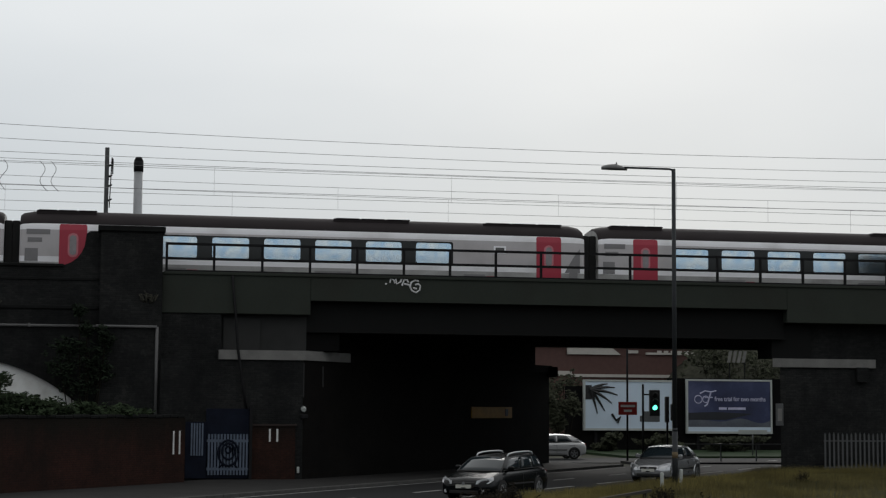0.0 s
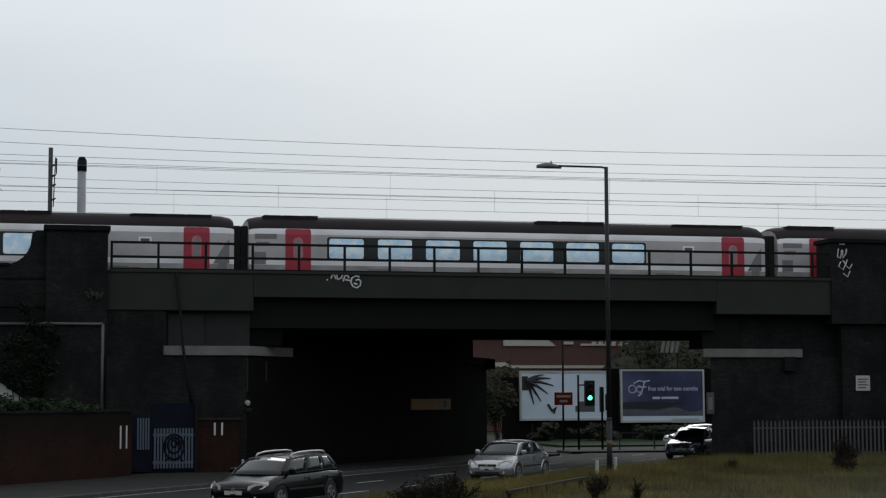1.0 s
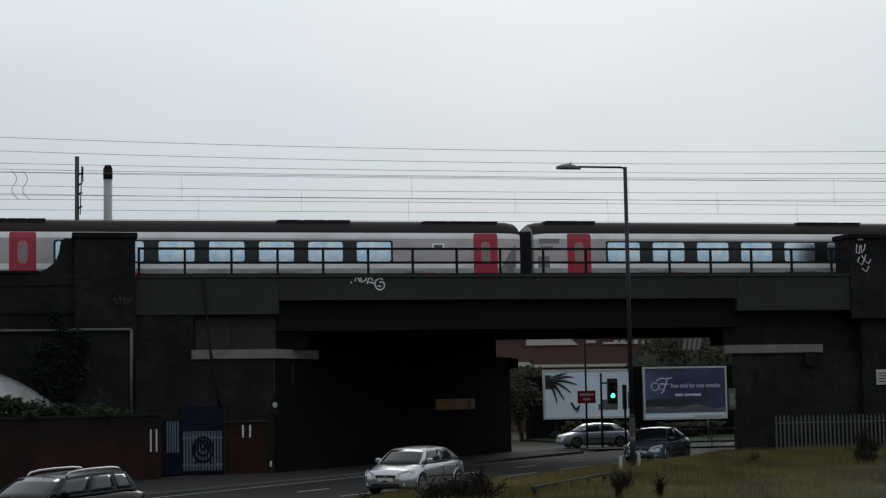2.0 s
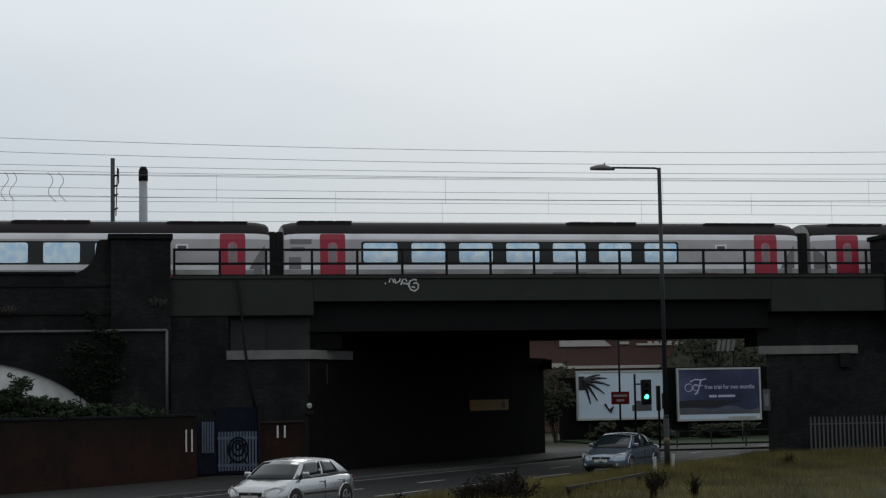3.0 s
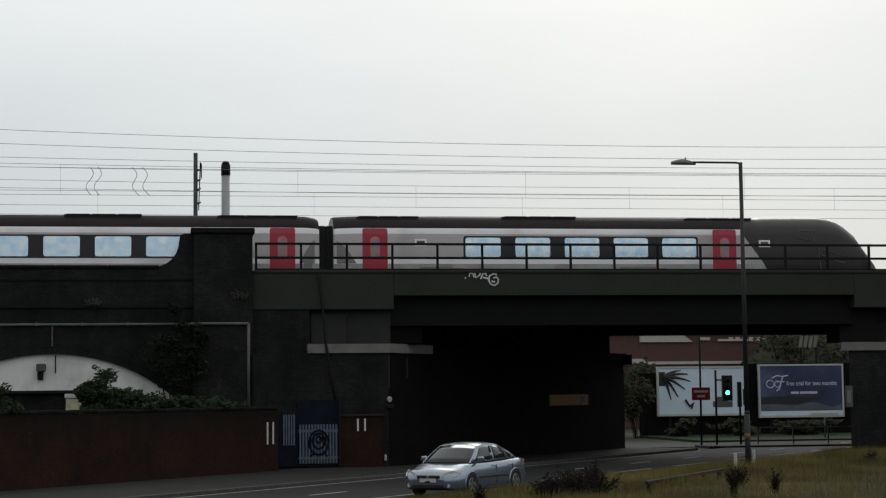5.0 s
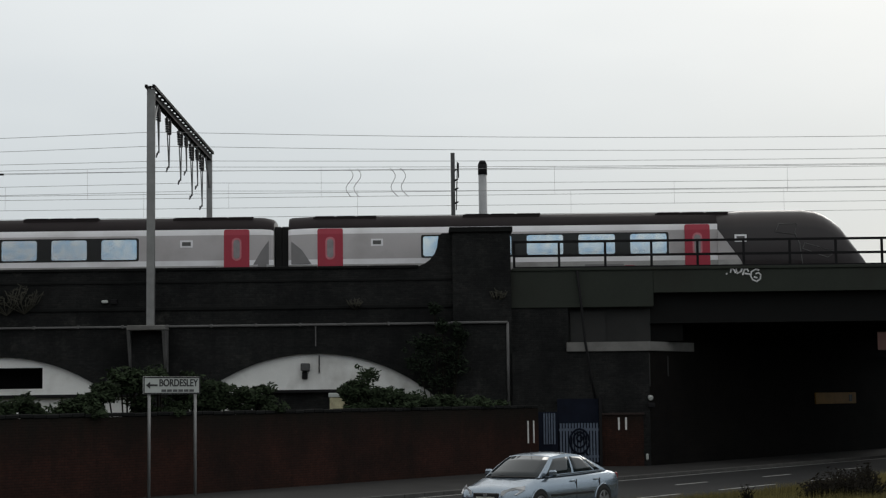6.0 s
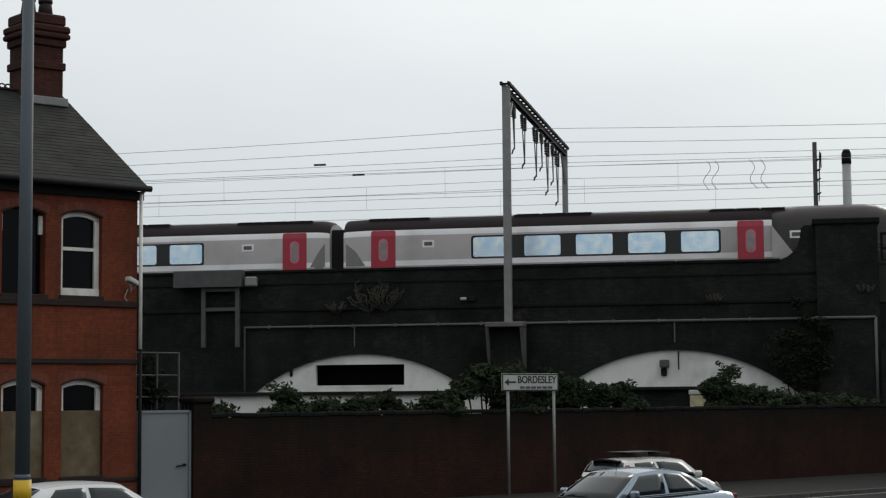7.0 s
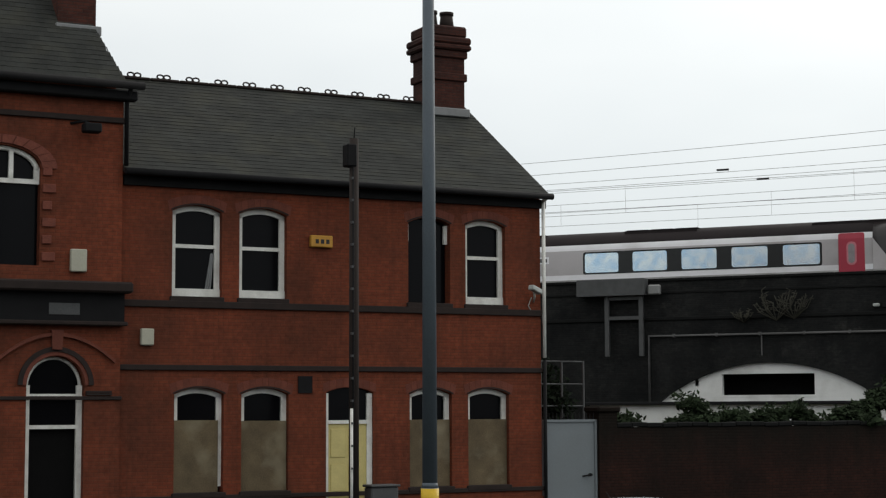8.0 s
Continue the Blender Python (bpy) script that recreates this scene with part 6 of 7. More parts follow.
for k in range(14):
    bm = B()
    tube(bm, (0.12 + k * 0.105, 0.05, 2.6), (0.12 + k * 0.105, 0.03, 2.78), 0.022, 0.008, 6)
    part("spike", bm, IRON, gate)
bm = B()
path_tube(bm, [(1.12, -0.03, 1.25), (1.36, -0.03, 1.28)], 0.02, 6)
tube(bm, (1.36, 0.04, 1.28), (1.36, -0.05, 1.28), 0.035, n=8)
part("handle", bm, IRON, gate)
cage = thing("wire_cage", "dark wire mesh frame behind the gate", "fence", STREET)
for z in (2.95, 3.5, 4.07):
    bm = B()
    tube(bm, (0.85, 1.5, z), (2.12, 1.5, z), 0.02, n=6)
    part("bar", bm, DULL_STEEL, cage)
for x in (0.86, 1.48, 2.12):
    bm = B()
    tube(bm, (x, 1.5, 0.0), (x, 1.5, 4.09), 0.03, n=6)
    part("post", bm, DULL_STEEL, cage)

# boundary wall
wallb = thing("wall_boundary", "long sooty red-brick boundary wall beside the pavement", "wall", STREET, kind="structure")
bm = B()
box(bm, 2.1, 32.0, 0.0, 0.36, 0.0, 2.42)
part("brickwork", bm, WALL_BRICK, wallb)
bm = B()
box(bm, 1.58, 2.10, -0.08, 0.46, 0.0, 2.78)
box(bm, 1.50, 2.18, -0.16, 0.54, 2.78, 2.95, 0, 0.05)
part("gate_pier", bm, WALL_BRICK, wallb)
for k in range(66):
    bm = B() if k == 0 else None
    if k == 0:
        box(bm, 0, 0.445, -0.04, 0.40, 2.42, 2.53, 0, 0.02)
        cp = part("coping_brick", bm, SOOT_COPING, wallb)
        cp.matrix_basis = pose(2.12, 0, 0)
    else:
        o = new("coping_brick", cp.data)
        o.parent = wallb
        o.matrix_basis = pose(2.12 + 0.452 * k, 0, 0.012 * math.sin(k * 1.7))
num = thing("painted_number", "white hand-painted marks on the brick wall", "wall marking", STREET)
for x in (31.25, 31.62):
    bm = B()
    box(bm, x, x + 0.09, -0.012, -0.003, 1.12, 1.95)
    part("paint_bar", bm, CHALK, num)


# unseen plain wall, added behind the camera to block low sky and darken reflections
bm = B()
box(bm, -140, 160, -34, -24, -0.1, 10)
tagged(part("unseen_wall_south", bm, WALL_BRICK, None), "unseen brick wall added behind the camera to darken reflections", "wall", "", "structure")

# ---------------------------------------------------------------- gateway under the bridge end
gw = thing("blue_gateway", "dark blue steel gateway beside the bridge abutment", "gate")
bm = B()
box(bm, 0.60, 1.36, 70.75, 70.82, 0.15, 2.25, 0, 0.01)
d1 = part("side_panel", bm, BLUE_PAINT, gw)
for k in range(5):
    bm = B()
    box(bm, 0.80 + k * 0.10, 0.86 + k * 0.10, 70.70, 70.75, 1.0, 2.2)
    part("pale", bm, BLUE_GATE, d1)
bm = B()
box(bm, 1.36, 2.98, 70.85, 70.92, 0.15, 2.75)
part("back_sheet", bm, BLUE_PAINT, gw)
for k in range(13):
    bm = B()
    box(bm, 1.44 + k * 0.118, 1.51 + k * 0.118, 70.76, 70.79, 0.28, 1.80)
    part("pale", bm, BLUE_GATE, gw)
bm = B()
box(bm, 1.4, 2.96, 70.79, 70.82, 0.45, 0.55)
part("cross_bar", bm, BLUE_GATE, gw)
bm = B()
box(bm, 1.4, 2.96, 70.79, 70.82, 1.5, 1.6)
part("cross_bar", bm, BLUE_GATE, gw)
bm = B()
for r0, z0 in ((0.38, 1.1), (0.24, 1.16), (0.10, 1.22)):
    path_tube(bm, [(2.2 + r0 * math.cos(a), 70.745, z0 + r0 * 1.25 * math.sin(a)) for a in [2 * math.pi * k / 16 for k in range(17)]], 0.04, 6)
for dx in (-0.34, 0.34):
    path_tube(bm, [(2.2 + dx, 70.745, 0.55), (2.2 + dx * 0.5, 70.745, 0.72), (2.2 + dx * 0.2, 70.745, 0.60)], 0.035, 6)
part("scroll", bm, BLUE_PAINT, gw)
bm = B()
box(bm, 2.98, 3.08, 70.7, 70.9, 0.1, 2.9)
part("gate_post", bm, IRON, gw)
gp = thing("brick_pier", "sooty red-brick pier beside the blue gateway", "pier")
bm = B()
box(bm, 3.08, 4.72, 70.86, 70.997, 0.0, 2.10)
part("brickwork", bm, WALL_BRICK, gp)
bm = B()
box(bm, 3.04, 4.76, 70.82, 70.997, 2.10, 2.18, 0, 0.01)
part("cap", bm, DARK_TRIM, gp)
num2 = thing("painted_number", "white hand-painted marks on the brick pier", "wall marking")
for x in (3.72, 4.0):
    bm = B()
    box(bm, x, x + 0.07, 70.848, 70.857, 1.52, 2.0)
    part("paint_bar", bm, CHALK, num2)
wl2 = thing("wall_light", "round white bulkhead light on the abutment", "light")
bm = B()
tube(bm, (5.03, 70.99, 2.76), (5.03, 70.86, 2.72), 0.11, 0.08, 12)
part("lens", bm, SIGN_WHITE, wl2)
bm = B()
box(bm, 4.9, 5.2, 70.86, 70.99, 2.38, 2.56, 0, 0.03)
part("bracket", bm, IRON, wl2)
bl = thing("post_marker", "small white marker on the abutment foot", "marker")
bm = B()
box(bm, 4.80, 4.90, 70.93, 70.99, 0.34, 0.58, 0, 0.02)
part("plate", bm, SIGN_WHITE, bl)
cb = thing("service_cable", "dark sagging service cable down the abutment", "cable")
bm = B()
path_tube(bm, [(2.28, 71.36, 7.8), (2.42, 71.3, 6.4), (2.5, 70.85, 5.0), (2.72, 70.88, 3.6), (2.86, 70.9, 2.75)], 0.05, 6)
part("cable_run", bm, IRON, cb)

# fittings in the underpass, on its left wall
ys = thing("height_warning_sign", "dirty yellow warning board on the dark underpass wall", "sign", STREET)
bm = B()
box(bm, 51.3, 55.7, -2.2, -2.09, 2.36, 2.88, 0, 0.01)
part("board", bm, SIGN_YELLOW, ys)
bm = B()
box(bm, 54.9, 55.2, -2.215, -2.2, 2.46, 2.78)
part("text_bar", bm, SIGN_BLACK, ys)

# palisade fence in front of the far abutment
fen = thing("palisade_fence", "grey galvanised palisade fence on the grass", "fence", pose(25.85, 70.4, 0))
pale_bm = B()
prism(pale_bm, [(0, 0, 0.25), (0.07, 0, 0.25), (0.07, 0, 1.86), (0.035, 0, 1.95), (0, 0, 1.86)], (0, 0.02, 0))
pale = part("pale", pale_bm, DULL_STEEL, fen)
for k in range(1, 70):
    o = new("pale", pale.data)
    o.parent = fen
    o.matrix_basis = pose(k * 0.187, 0, 0.02 * math.sin(k))
for z in (0.55, 1.6):
    bm = B()
    box(bm, 0, 13, 0.022, 0.06, z, z + 0.05)
    part("rail", bm, DULL_STEEL, fen)

# ---------------------------------------------------------------- lamps, poles and signs
lamp = thing("street_lamp", "tall grey street lamp on the grass verge", "street lamp", pose(15.45, 58.3, 0.25))
bm = B()
tube(bm, (0, 0, 0), (0, 0, 1.9), 0.094, 0.094, 14)
tube(bm, (0, 0, 1.9), (0, 0, 2.0), 0.094, 0.08, 14)
tube(bm, (0, 0, 2.0), (0, 0, 10.35), 0.08, 0.065, 14)
part("column", bm, LAMP_GREY, lamp)
bm = B()
path_tube(bm, [(0.02, 0, 10.30), (-0.15, 0, 10.34), (-1.55, 0.35, 10.39)], 0.035, 8)
part("arm", bm, LAMP_GREY, lamp)
bm = B()
rings = []
for x, w, h in ((-1.45, 0.05, 0.04), (-1.6, 0.10, 0.08), (-1.85, 0.16, 0.15), (-2.1, 0.15, 0.12), (-2.3, 0.06, 0.05)):
    rings.append([(x, 0.4 + w * math.cos(a), 10.36 + (h if math.sin(a) > 0 else 0.06) * math.sin(a)) for a in [2 * math.pi * k / 12 for k in range(12)]])
loft(bm, rings, 0)
tube(bm, (-1.8, 0.4, 10.48), (-1.8, 0.4, 10.56), 0.03, 0.02, 8)
part("lantern", bm, LAMP_HOOD, lamp)
bm = B()
tube(bm, (0, 0, 1.05), (0, 0, 1.25), 0.098, n=14)
part("band", bm, PLYWOOD, lamp)

lamp2 = thing("street_lamp", "blue-grey street lamp column with a yellow band", "street lamp", street(-9.98, -13.75))
bm = B()
tube(bm, (0, 0, 0), (0, 0, 1.75), 0.125, 0.125, 16)
tube(bm, (0, 0, 1.75), (0, 0, 1.82), 0.125, 0.108, 16)
tube(bm, (0, 0, 1.82), (0, 0, 10.2), 0.108, 0.08, 16)
part("column", bm, LAMP_BLUE, lamp2)
bm = B()
tube(bm, (0, 0, 1.42), (0, 0, 1.74), 0.129, n=16)
part("band", bm, BAND_YELLOW, lamp2, "yellow reflective band")
bm = B()
path_tube(bm, [(0, 0, 10.1), (0, 0.2, 10.25), (0, 1.8, 10.3)], 0.04, 8)
part("arm", bm, LAMP_BLUE, lamp2)
bm = B()
box(bm, -0.15, 0.15, 1.6, 2.3, 10.22, 10.38, 0, 0.05)
part("lantern", bm, LAMP_HOOD, lamp2)

pole = thing("telegraph_pole", "dark wooden pole with a box near its top", "pole", street(-5.85, -2.0))
bm = B()
tube(bm, (0, 0, 0), (0, 0, 8.75), 0.115, 0.10, 12)
part("shaft", bm, POLE_BROWN, pole)
bm = B()
box(bm, -0.22, 0.02, -0.14, 0.14, 8.12, 8.62, 0, 0.03)
part("cable_box", bm, IRON, pole)
bm = B()
tube(bm, (0, 0, 8.7), (0.02, 0, 9.0), 0.02, 0.01, 6)
part("tip", bm, IRON, pole)
for k in range(14):
    bm = B()
    box(bm, -0.12, -0.08, -0.16, -0.08, 1.6 + k * 0.48, 1.65 + k * 0.48)
    part("cable_clip", bm, DULL_STEEL, pole)
bm = B()
path_tube(bm, [(-0.06, -0.105, 0.1), (-0.06, -0.095, 8.2)], 0.022, 6)
part("cable_cover", bm, IRON, pole)
bm = B()
tube(bm, (-0.10, -0.1, 0.4), (-0.10, -0.1, 2.9), 0.035, n=8)
part("cable_guard", bm, WHITE_PAINT, pole)

cabt = thing("utility_cabinet", "dark grey utility cabinet on the pavement", "cabinet", street(-5.2, -2.0))
bm = B()
box(bm, -0.32, 0.32, -0.2, 0.2, 0.11, 1.22, 0, 0.03)
part("body", bm, DULL_STEEL, cabt)
bm = B()
box(bm, -0.35, 0.35, -0.23, 0.23, 1.22, 1.27, 0, 0.015)
part("lid", bm, DULL_STEEL, cabt)

place = thing("direction_sign", "white direction sign on two posts before the wall", "road sign", street(12.63, -0.5))
bm = B()
box(bm, -1.12, 1.12, -0.02, 0.02, 3.04, 3.55, 0, 0.02)
brd = part("board", bm, SIGN_WHITE, place)
bm = B()
for a, b, z0, z1 in ((-1.11, 1.11, 3.045, 3.085), (-1.11, 1.11, 3.505, 3.545), (-1.11, -1.07, 3.085, 3.505), (1.07, 1.11, 3.085, 3.505)):
    box(bm, a, b, -0.026, -0.02, z0, z1)
part("border", bm, SIGN_BLACK, brd)
bm = B()
prism(bm, [(-1.02, -0.028, 3.30), (-0.86, -0.028, 3.40), (-0.86, -0.028, 3.325), (-0.58, -0.028, 3.325), (-0.58, -0.028, 3.275), (-0.86, -0.028, 3.275), (-0.86, -0.028, 3.20)], (0, 0.006, 0))
part("arrow", bm, SIGN_BLACK, brd)
lettering("BORDESLEY", 0.29, SIGN_BLACK, brd, pose(0.25, -0.024, 3.36, 90, 0, 0), 1.0)
for k in range(6):
    bm = B()
    box(bm, -0.42 + k * 0.22, -0.24 + k * 0.22, -0.026, -0.02, 3.11, 3.18)
    part("text_bar", bm, DULL_STEEL, brd)
for x in (-0.83, 0.98):
    bm = B()
    tube(bm, (x, 0.05, 0.1), (x, 0.05, 3.5), 0.045, n=10)
    part("post", bm, GALV, place)

# ---------------------------------------------------------------- overhead line
gan = thing("catenary_gantry", "grey steel overhead-line gantry spanning the tracks", "gantry")
bm = B()
x0 = -14.52
box(bm, x0 - 0.15, x0 + 0.15, 70.72, 70.76, 5.8, 15.2)
box(bm, x0 - 0.15, x0 + 0.15, 70.92, 70.96, 5.8, 15.2)
box(bm, x0 - 0.02, x0 + 0.02, 70.76, 70.92, 5.8, 15.2)
part("near_mast", bm, GALV, gan, "pale grey steel mast")
bm = B()
box(bm, x0 - 0.13, x0 + 0.13, 88.8, 88.84, 6.6, 15.2)
box(bm, x0 - 0.13, x0 + 0.13, 89.0, 89.04, 6.6, 15.2)
box(bm, x0 - 0.02, x0 + 0.02, 88.84, 89.0, 6.6, 15.2)
part("far_mast", bm, GALV, gan)
bm = B()
box(bm, x0 - 0.2, x0 - 0.1, 70.5, 89.2, 15.2, 15.32)
box(bm, x0 + 0.1, x0 + 0.2, 70.5, 89.2, 15.2, 15.32)
for k in range(22):
    y = 70.7 + k * 0.85
    box(bm, x0 - 0.1, x0 + 0.1, y, y + 0.06, 15.22, 15.30)
    path_tube(bm, [(x0, y, 15.2), (x0, y + 0.42, 14.88), (x0, y + 0.85, 15.2)], 0.025, 4)
box(bm, x0 - 0.12, x0 + 0.12, 70.9, 88.9, 14.84, 14.92)
box(bm, x0 - 0.03, x0 + 0.03, 70.9, 88.9, 14.92, 15.2)
part("cross_beam", bm, IRON, gan, "dark lattice cross beam")
bm = B()
tube(bm, (x0, 70.95, 13.4), (x0 - 0.0, 72.4, 14.85), 0.05, n=6)
tube(bm, (x0, 88.9, 13.4), (x0, 87.5, 14.85), 0.05, n=6)
part("knee_brace", bm, GALV, gan)
for y, low, spread in ((72.6, 12.9, 0.25), (75.3, 12.65, 0.5), (78.75, 12.55, 0.5), (80.6, 13.2, 0.2), (82.4, 12.3, 0.5), (84.3, 13.0, 0.2), (85.9, 12.2, 0.5)):
    for s in (-1, 1):
        top, end = Vector((x0, y + s * spread, 14.86)), Vector((x0 + 0.03, y + 0.05, low))
        bm = B()
        tube(bm, top, end, 0.028, n=6)
        dp = part("hanger_rod", bm, DULL_STEEL, gan)
        for k in range(6):
            c = top.lerp(end, 0.08 + 0.045 * k)
            bm = B()
            tube(bm, c, c.lerp(end, 0.046), 0.085, 0.07, 8)
            part("insulator_disc", bm, WIRE_DARK, dp)
    bm = B()
    path_tube(bm, [(x0 + 0.03, y + 0.05, low + 0.1), (x0 - 0.15, y + 0.5, low - 0.1), (x0 - 0.2, y + 0.9, low - 0.05), (x0 - 0.2, y + 1.0, low + 0.12)], 0.03, 5)
    part("registration_arm", bm, DULL_STEEL, gan)
gb = thing("mast_bracket", "grey concrete bracket carrying the gantry mast", "bracket")
bm = B()
box(bm, -15.4, -13.9, 70.45, 71.5, 5.62, 5.82, 0, 0.03)
part("slab", bm, STONE, gb)
for x in (-15.35, -13.98):
    bm = B()
    prism(bm, [(x - 0.06, 70.5, 5.62), (x - 0.06, 71.47, 5.62), (x - 0.06, 71.47, 4.0), (x - 0.06, 71.2, 4.0)], (0.12, 0, 0))
    part("corbel", bm, PIPE_GREY, gb)
bm = B()
box(bm, -15.28, -14.05, 70.95, 71.47, 3.5, 5.62)
part("pilaster", bm, SOOT_BRICK, gb)

mast2 = thing("catenary_mast", "dark overhead-line mast behind the parapet", "mast", pose(-2.5, 78.0, 0))
bm = B()
box(bm, -0.09, 0.09, -0.09, 0.09, 6.6, 13.52)
part("pole", bm, DULL_STEEL, mast2)
for z in (12.75, 12.3, 11.9, 11.3):
    bm = B()
    tube(bm, (0.09, -0.1, z), (0.22, -0.2, z + 0.05), 0.05, 0.03, 8)
    part("insulator", bm, WIRE_DARK, mast2)
bm = B()
path_tube(bm, [(0.2, -0.15, 13.1), (0.13, -0.1, 11.0)], 0.025, 5)
path_tube(bm, [(0.24, -0.15, 13.05), (0.24, -0.15, 12.4)], 0.03, 5)
part("cable", bm, IRON, mast2)
flue = thing("metal_flue", "pale metal flue with a dark cap", "chimney", pose(-1.2, 78.0, 0))
bm = B()
tube(bm, (0, 0, 6.5), (0, 0, 12.55), 0.185, 0.185, 16)
part("pipe", bm, CHIMNEY_METAL, flue)
bm = B()
tube(bm, (0, 0, 12.55), (0, 0, 13.0), 0.20, 0.20, 16)
tube(bm, (0, 0, 13.0), (0, 0, 13.17), 0.20, 0.12, 16)
part("cap", bm, IRON, flue, "dark cap")

WIRES = [(72.2, 13.19, 0.0, 1.0), (72.4, 12.70, 0.0, 0.9), (75.35, 12.45, 0, 0.1), (75.3, 12.72, 0.0, 0.45), (75.35, 11.52, 0.0, 0.02), (78.75, 12.95, 0.0, 0.4), (78.8, 11.75, 0.0, 0.02), (82.4, 12.7, 0.0, 0.4), (82.4, 11.7, 0.0, 0.02), (85.9, 12.75, 0, 0.4), (85.9, 11.65, 0, 0.02), (86.8, 13.9, 0, 0.3)]
SUPPORTS = (-72.0, -14.5, 43.0, 100.0)


def wire_z(z, sag, x):
    for a, b in zip(SUPPORTS, SUPPORTS[1:]):
        if a <= x <= b:
            u = (x - a) / (b - a)
            return z + sag * 0.5 - sag * 2.0 * u * (1 - u)
    return z


for i, (y, z, _, sag) in enumerate(WIRES):
    w = thing("overhead_wire", "thin grey overhead railway wire above the tracks", "wire", group="overhead line")
    bm = B()
    xs = [-72 + 172 * k / 60 for k in range(61)]
    path_tube(bm, [(x, y, wire_z(z, sag, x)) for x in xs], 0.009, 4)
    part("conductor", bm, WIRE, w)
    if i in (5, 7, 9):
        y2, z2, _, sag2 = WIRES[i + 1]
        for k in range(15):
            x = -64 + k * 10.3 + i * 2.9
            bm = B()
            tube(bm, (x, y, wire_z(z, sag, x)), (x, y2, wire_z(z2, sag2, x)), 0.006, n=4)
            part("dropper", bm, WIRE, w)
for x, y, z in ((-23.4, 75.3, 12.93), (-21.7, 75.35, 12.45)):
    si = thing("section_insulator", "short black insulator in the overhead wire", "insulator")
    bm = B()
    tube(bm, (x - 0.26, y, z), (x + 0.26, y, z), 0.045, n=8)
    part("rod", bm, WIRE_DARK, si)
for x in (-7.05, -6.7, -5.25, -4.8):
    lp = thing("wire_loop", "thin hanging jumper loop under the overhead wire", "wire", group="jumper loops")
    bm = B()
    pts = [(x + 0.16 * math.sin(k * 0.75) + 0.03 * k * (1 if x > -6 else 0), 78.75, 12.98 - k * 0.14) for k in range(10)]
    path_tube(bm, pts, 0.013, 4)
    part("loop", bm, WIRE, lp)

# ---------------------------------------------------------------- beyond the bridge
for name, x0, x1, z0, z1, kind in (("billboard", 29.3, 35.35, 1.5, 4.62, 0), ("billboard", 36.5, 42.4, 1.32, 4.72, 1)):
    bd = thing(name, "billboard with dark palm leaves on pale blue" if kind == 0 else "navy blue billboard with pale lettering", "billboard", group="roadside billboards")
    for px in (x0 + 0.8, x1 - 0.8):
        bm = B()
        box(bm, px - 0.1, px + 0.1, 117.2, 117.28, 0.0, z1)
        part("support_post", bm, IRON, bd)
    bm = B()
    box(bm, x0, x1, 117.0, 117.2, z0, z1)
    part("panel", bm, BOARD_SKY if kind == 0 else BOARD_NAVY, bd)
    for a, b, c, d in ((x0 - 0.12, x1 + 0.12, z0 - 0.14, z0), (x0 - 0.12, x1 + 0.12, z1, z1 + 0.12), (x0 - 0.12, x0, z0, z1), (x1, x1 + 0.12, z0, z1)):
        bm = B()
        box(bm, a, b, 116.95, 117.2, c, d)
        part("frame", bm, SIGN_WHITE, bd)
    if kind == 0:
        px, pz = x0 + 0.35, z1 - 0.55
        bm = B()
        box(bm, x0 + 0.02, x0 + 0.45, 116.975, 117.0, z1 - 1.2, z1 - 0.25)
        part("palm_trunk", bm, SIGN_BLACK, bd)
        for k, (dx, dz) in enumerate(((1.7, 0.15), (1.9, -0.35), (1.5, -0.9), (1.0, -1.4), (0.5, -1.6), (1.2, 0.4))):
            bm = B()
            pts = [(px + dx * u, 116.98, pz + dz * u + 0.35 * u * (1 - u)) for u in (0, 0.25, 0.5, 0.75, 1)]
            for q, (a, b) in enumerate(zip(pts, pts[1:])):
                tube(bm, a, b, 0.15 - 0.03 * q, 0.125 - 0.03 * q, 5)
            part("palm_frond", bm, SIGN_BLACK, bd)
        bm = B()
        path_tube(bm, [(px + 1.5, 116.98, pz - 1.6), (px + 1.8, 116.98, pz - 2.05), (px + 2.1, 116.98, pz - 1.8), (px + 1.9, 116.98, pz - 2.2)], 0.09, 5)
        part("bird_shape", bm, SIGN_BLACK, bd)
        bm = B()
        box(bm, x0 + 3.8, x0 + 5.2, 116.975, 117.0, z0 + 0.45, z0 + 0.85, 0, 0.01)
        box(bm, x0 + 4.1, x0 + 4.9, 116.975, 117.0, z0 + 0.85, z0 + 1.15, 0, 0.01)
        part("poster_car", bm, DULL_STEEL, bd)
    else:
        bm = B()
        for cx, r in ((x0 + 0.72, 0.27), (x0 + 1.25, 0.22)):
            path_tube(bm, [(cx + r * math.cos(a), 116.98, z1 - 1.25 + r * math.sin(a)) for a in [2 * math.pi * k / 12 for k in range(13)]], 0.035, 4)
        path_tube(bm, [(x0 + 0.85, 116.98, z1 - 0.85), (x0 + 1.2, 116.98, z1 - 0.68), (x0 + 1.6, 116.98, z1 - 0.74), (x0 + 2.0, 116.98, z1 - 0.66)], 0.045, 4)
        path_tube(bm, [(x0 + 1.62, 116.98, z1 - 0.74), (x0 + 1.5, 116.98, z1 - 1.15), (x0 + 1.35, 116.98, z1 - 1.6), (x0 + 1.15, 116.98, z1 - 1.72)], 0.055, 4)
        path_tube(bm, [(x0 + 1.2, 116.98, z1 - 1.12), (x0 + 1.75, 116.98, z1 - 1.10)], 0.04, 4)
        part("emblem", bm, BOARD_TEXT, bd)
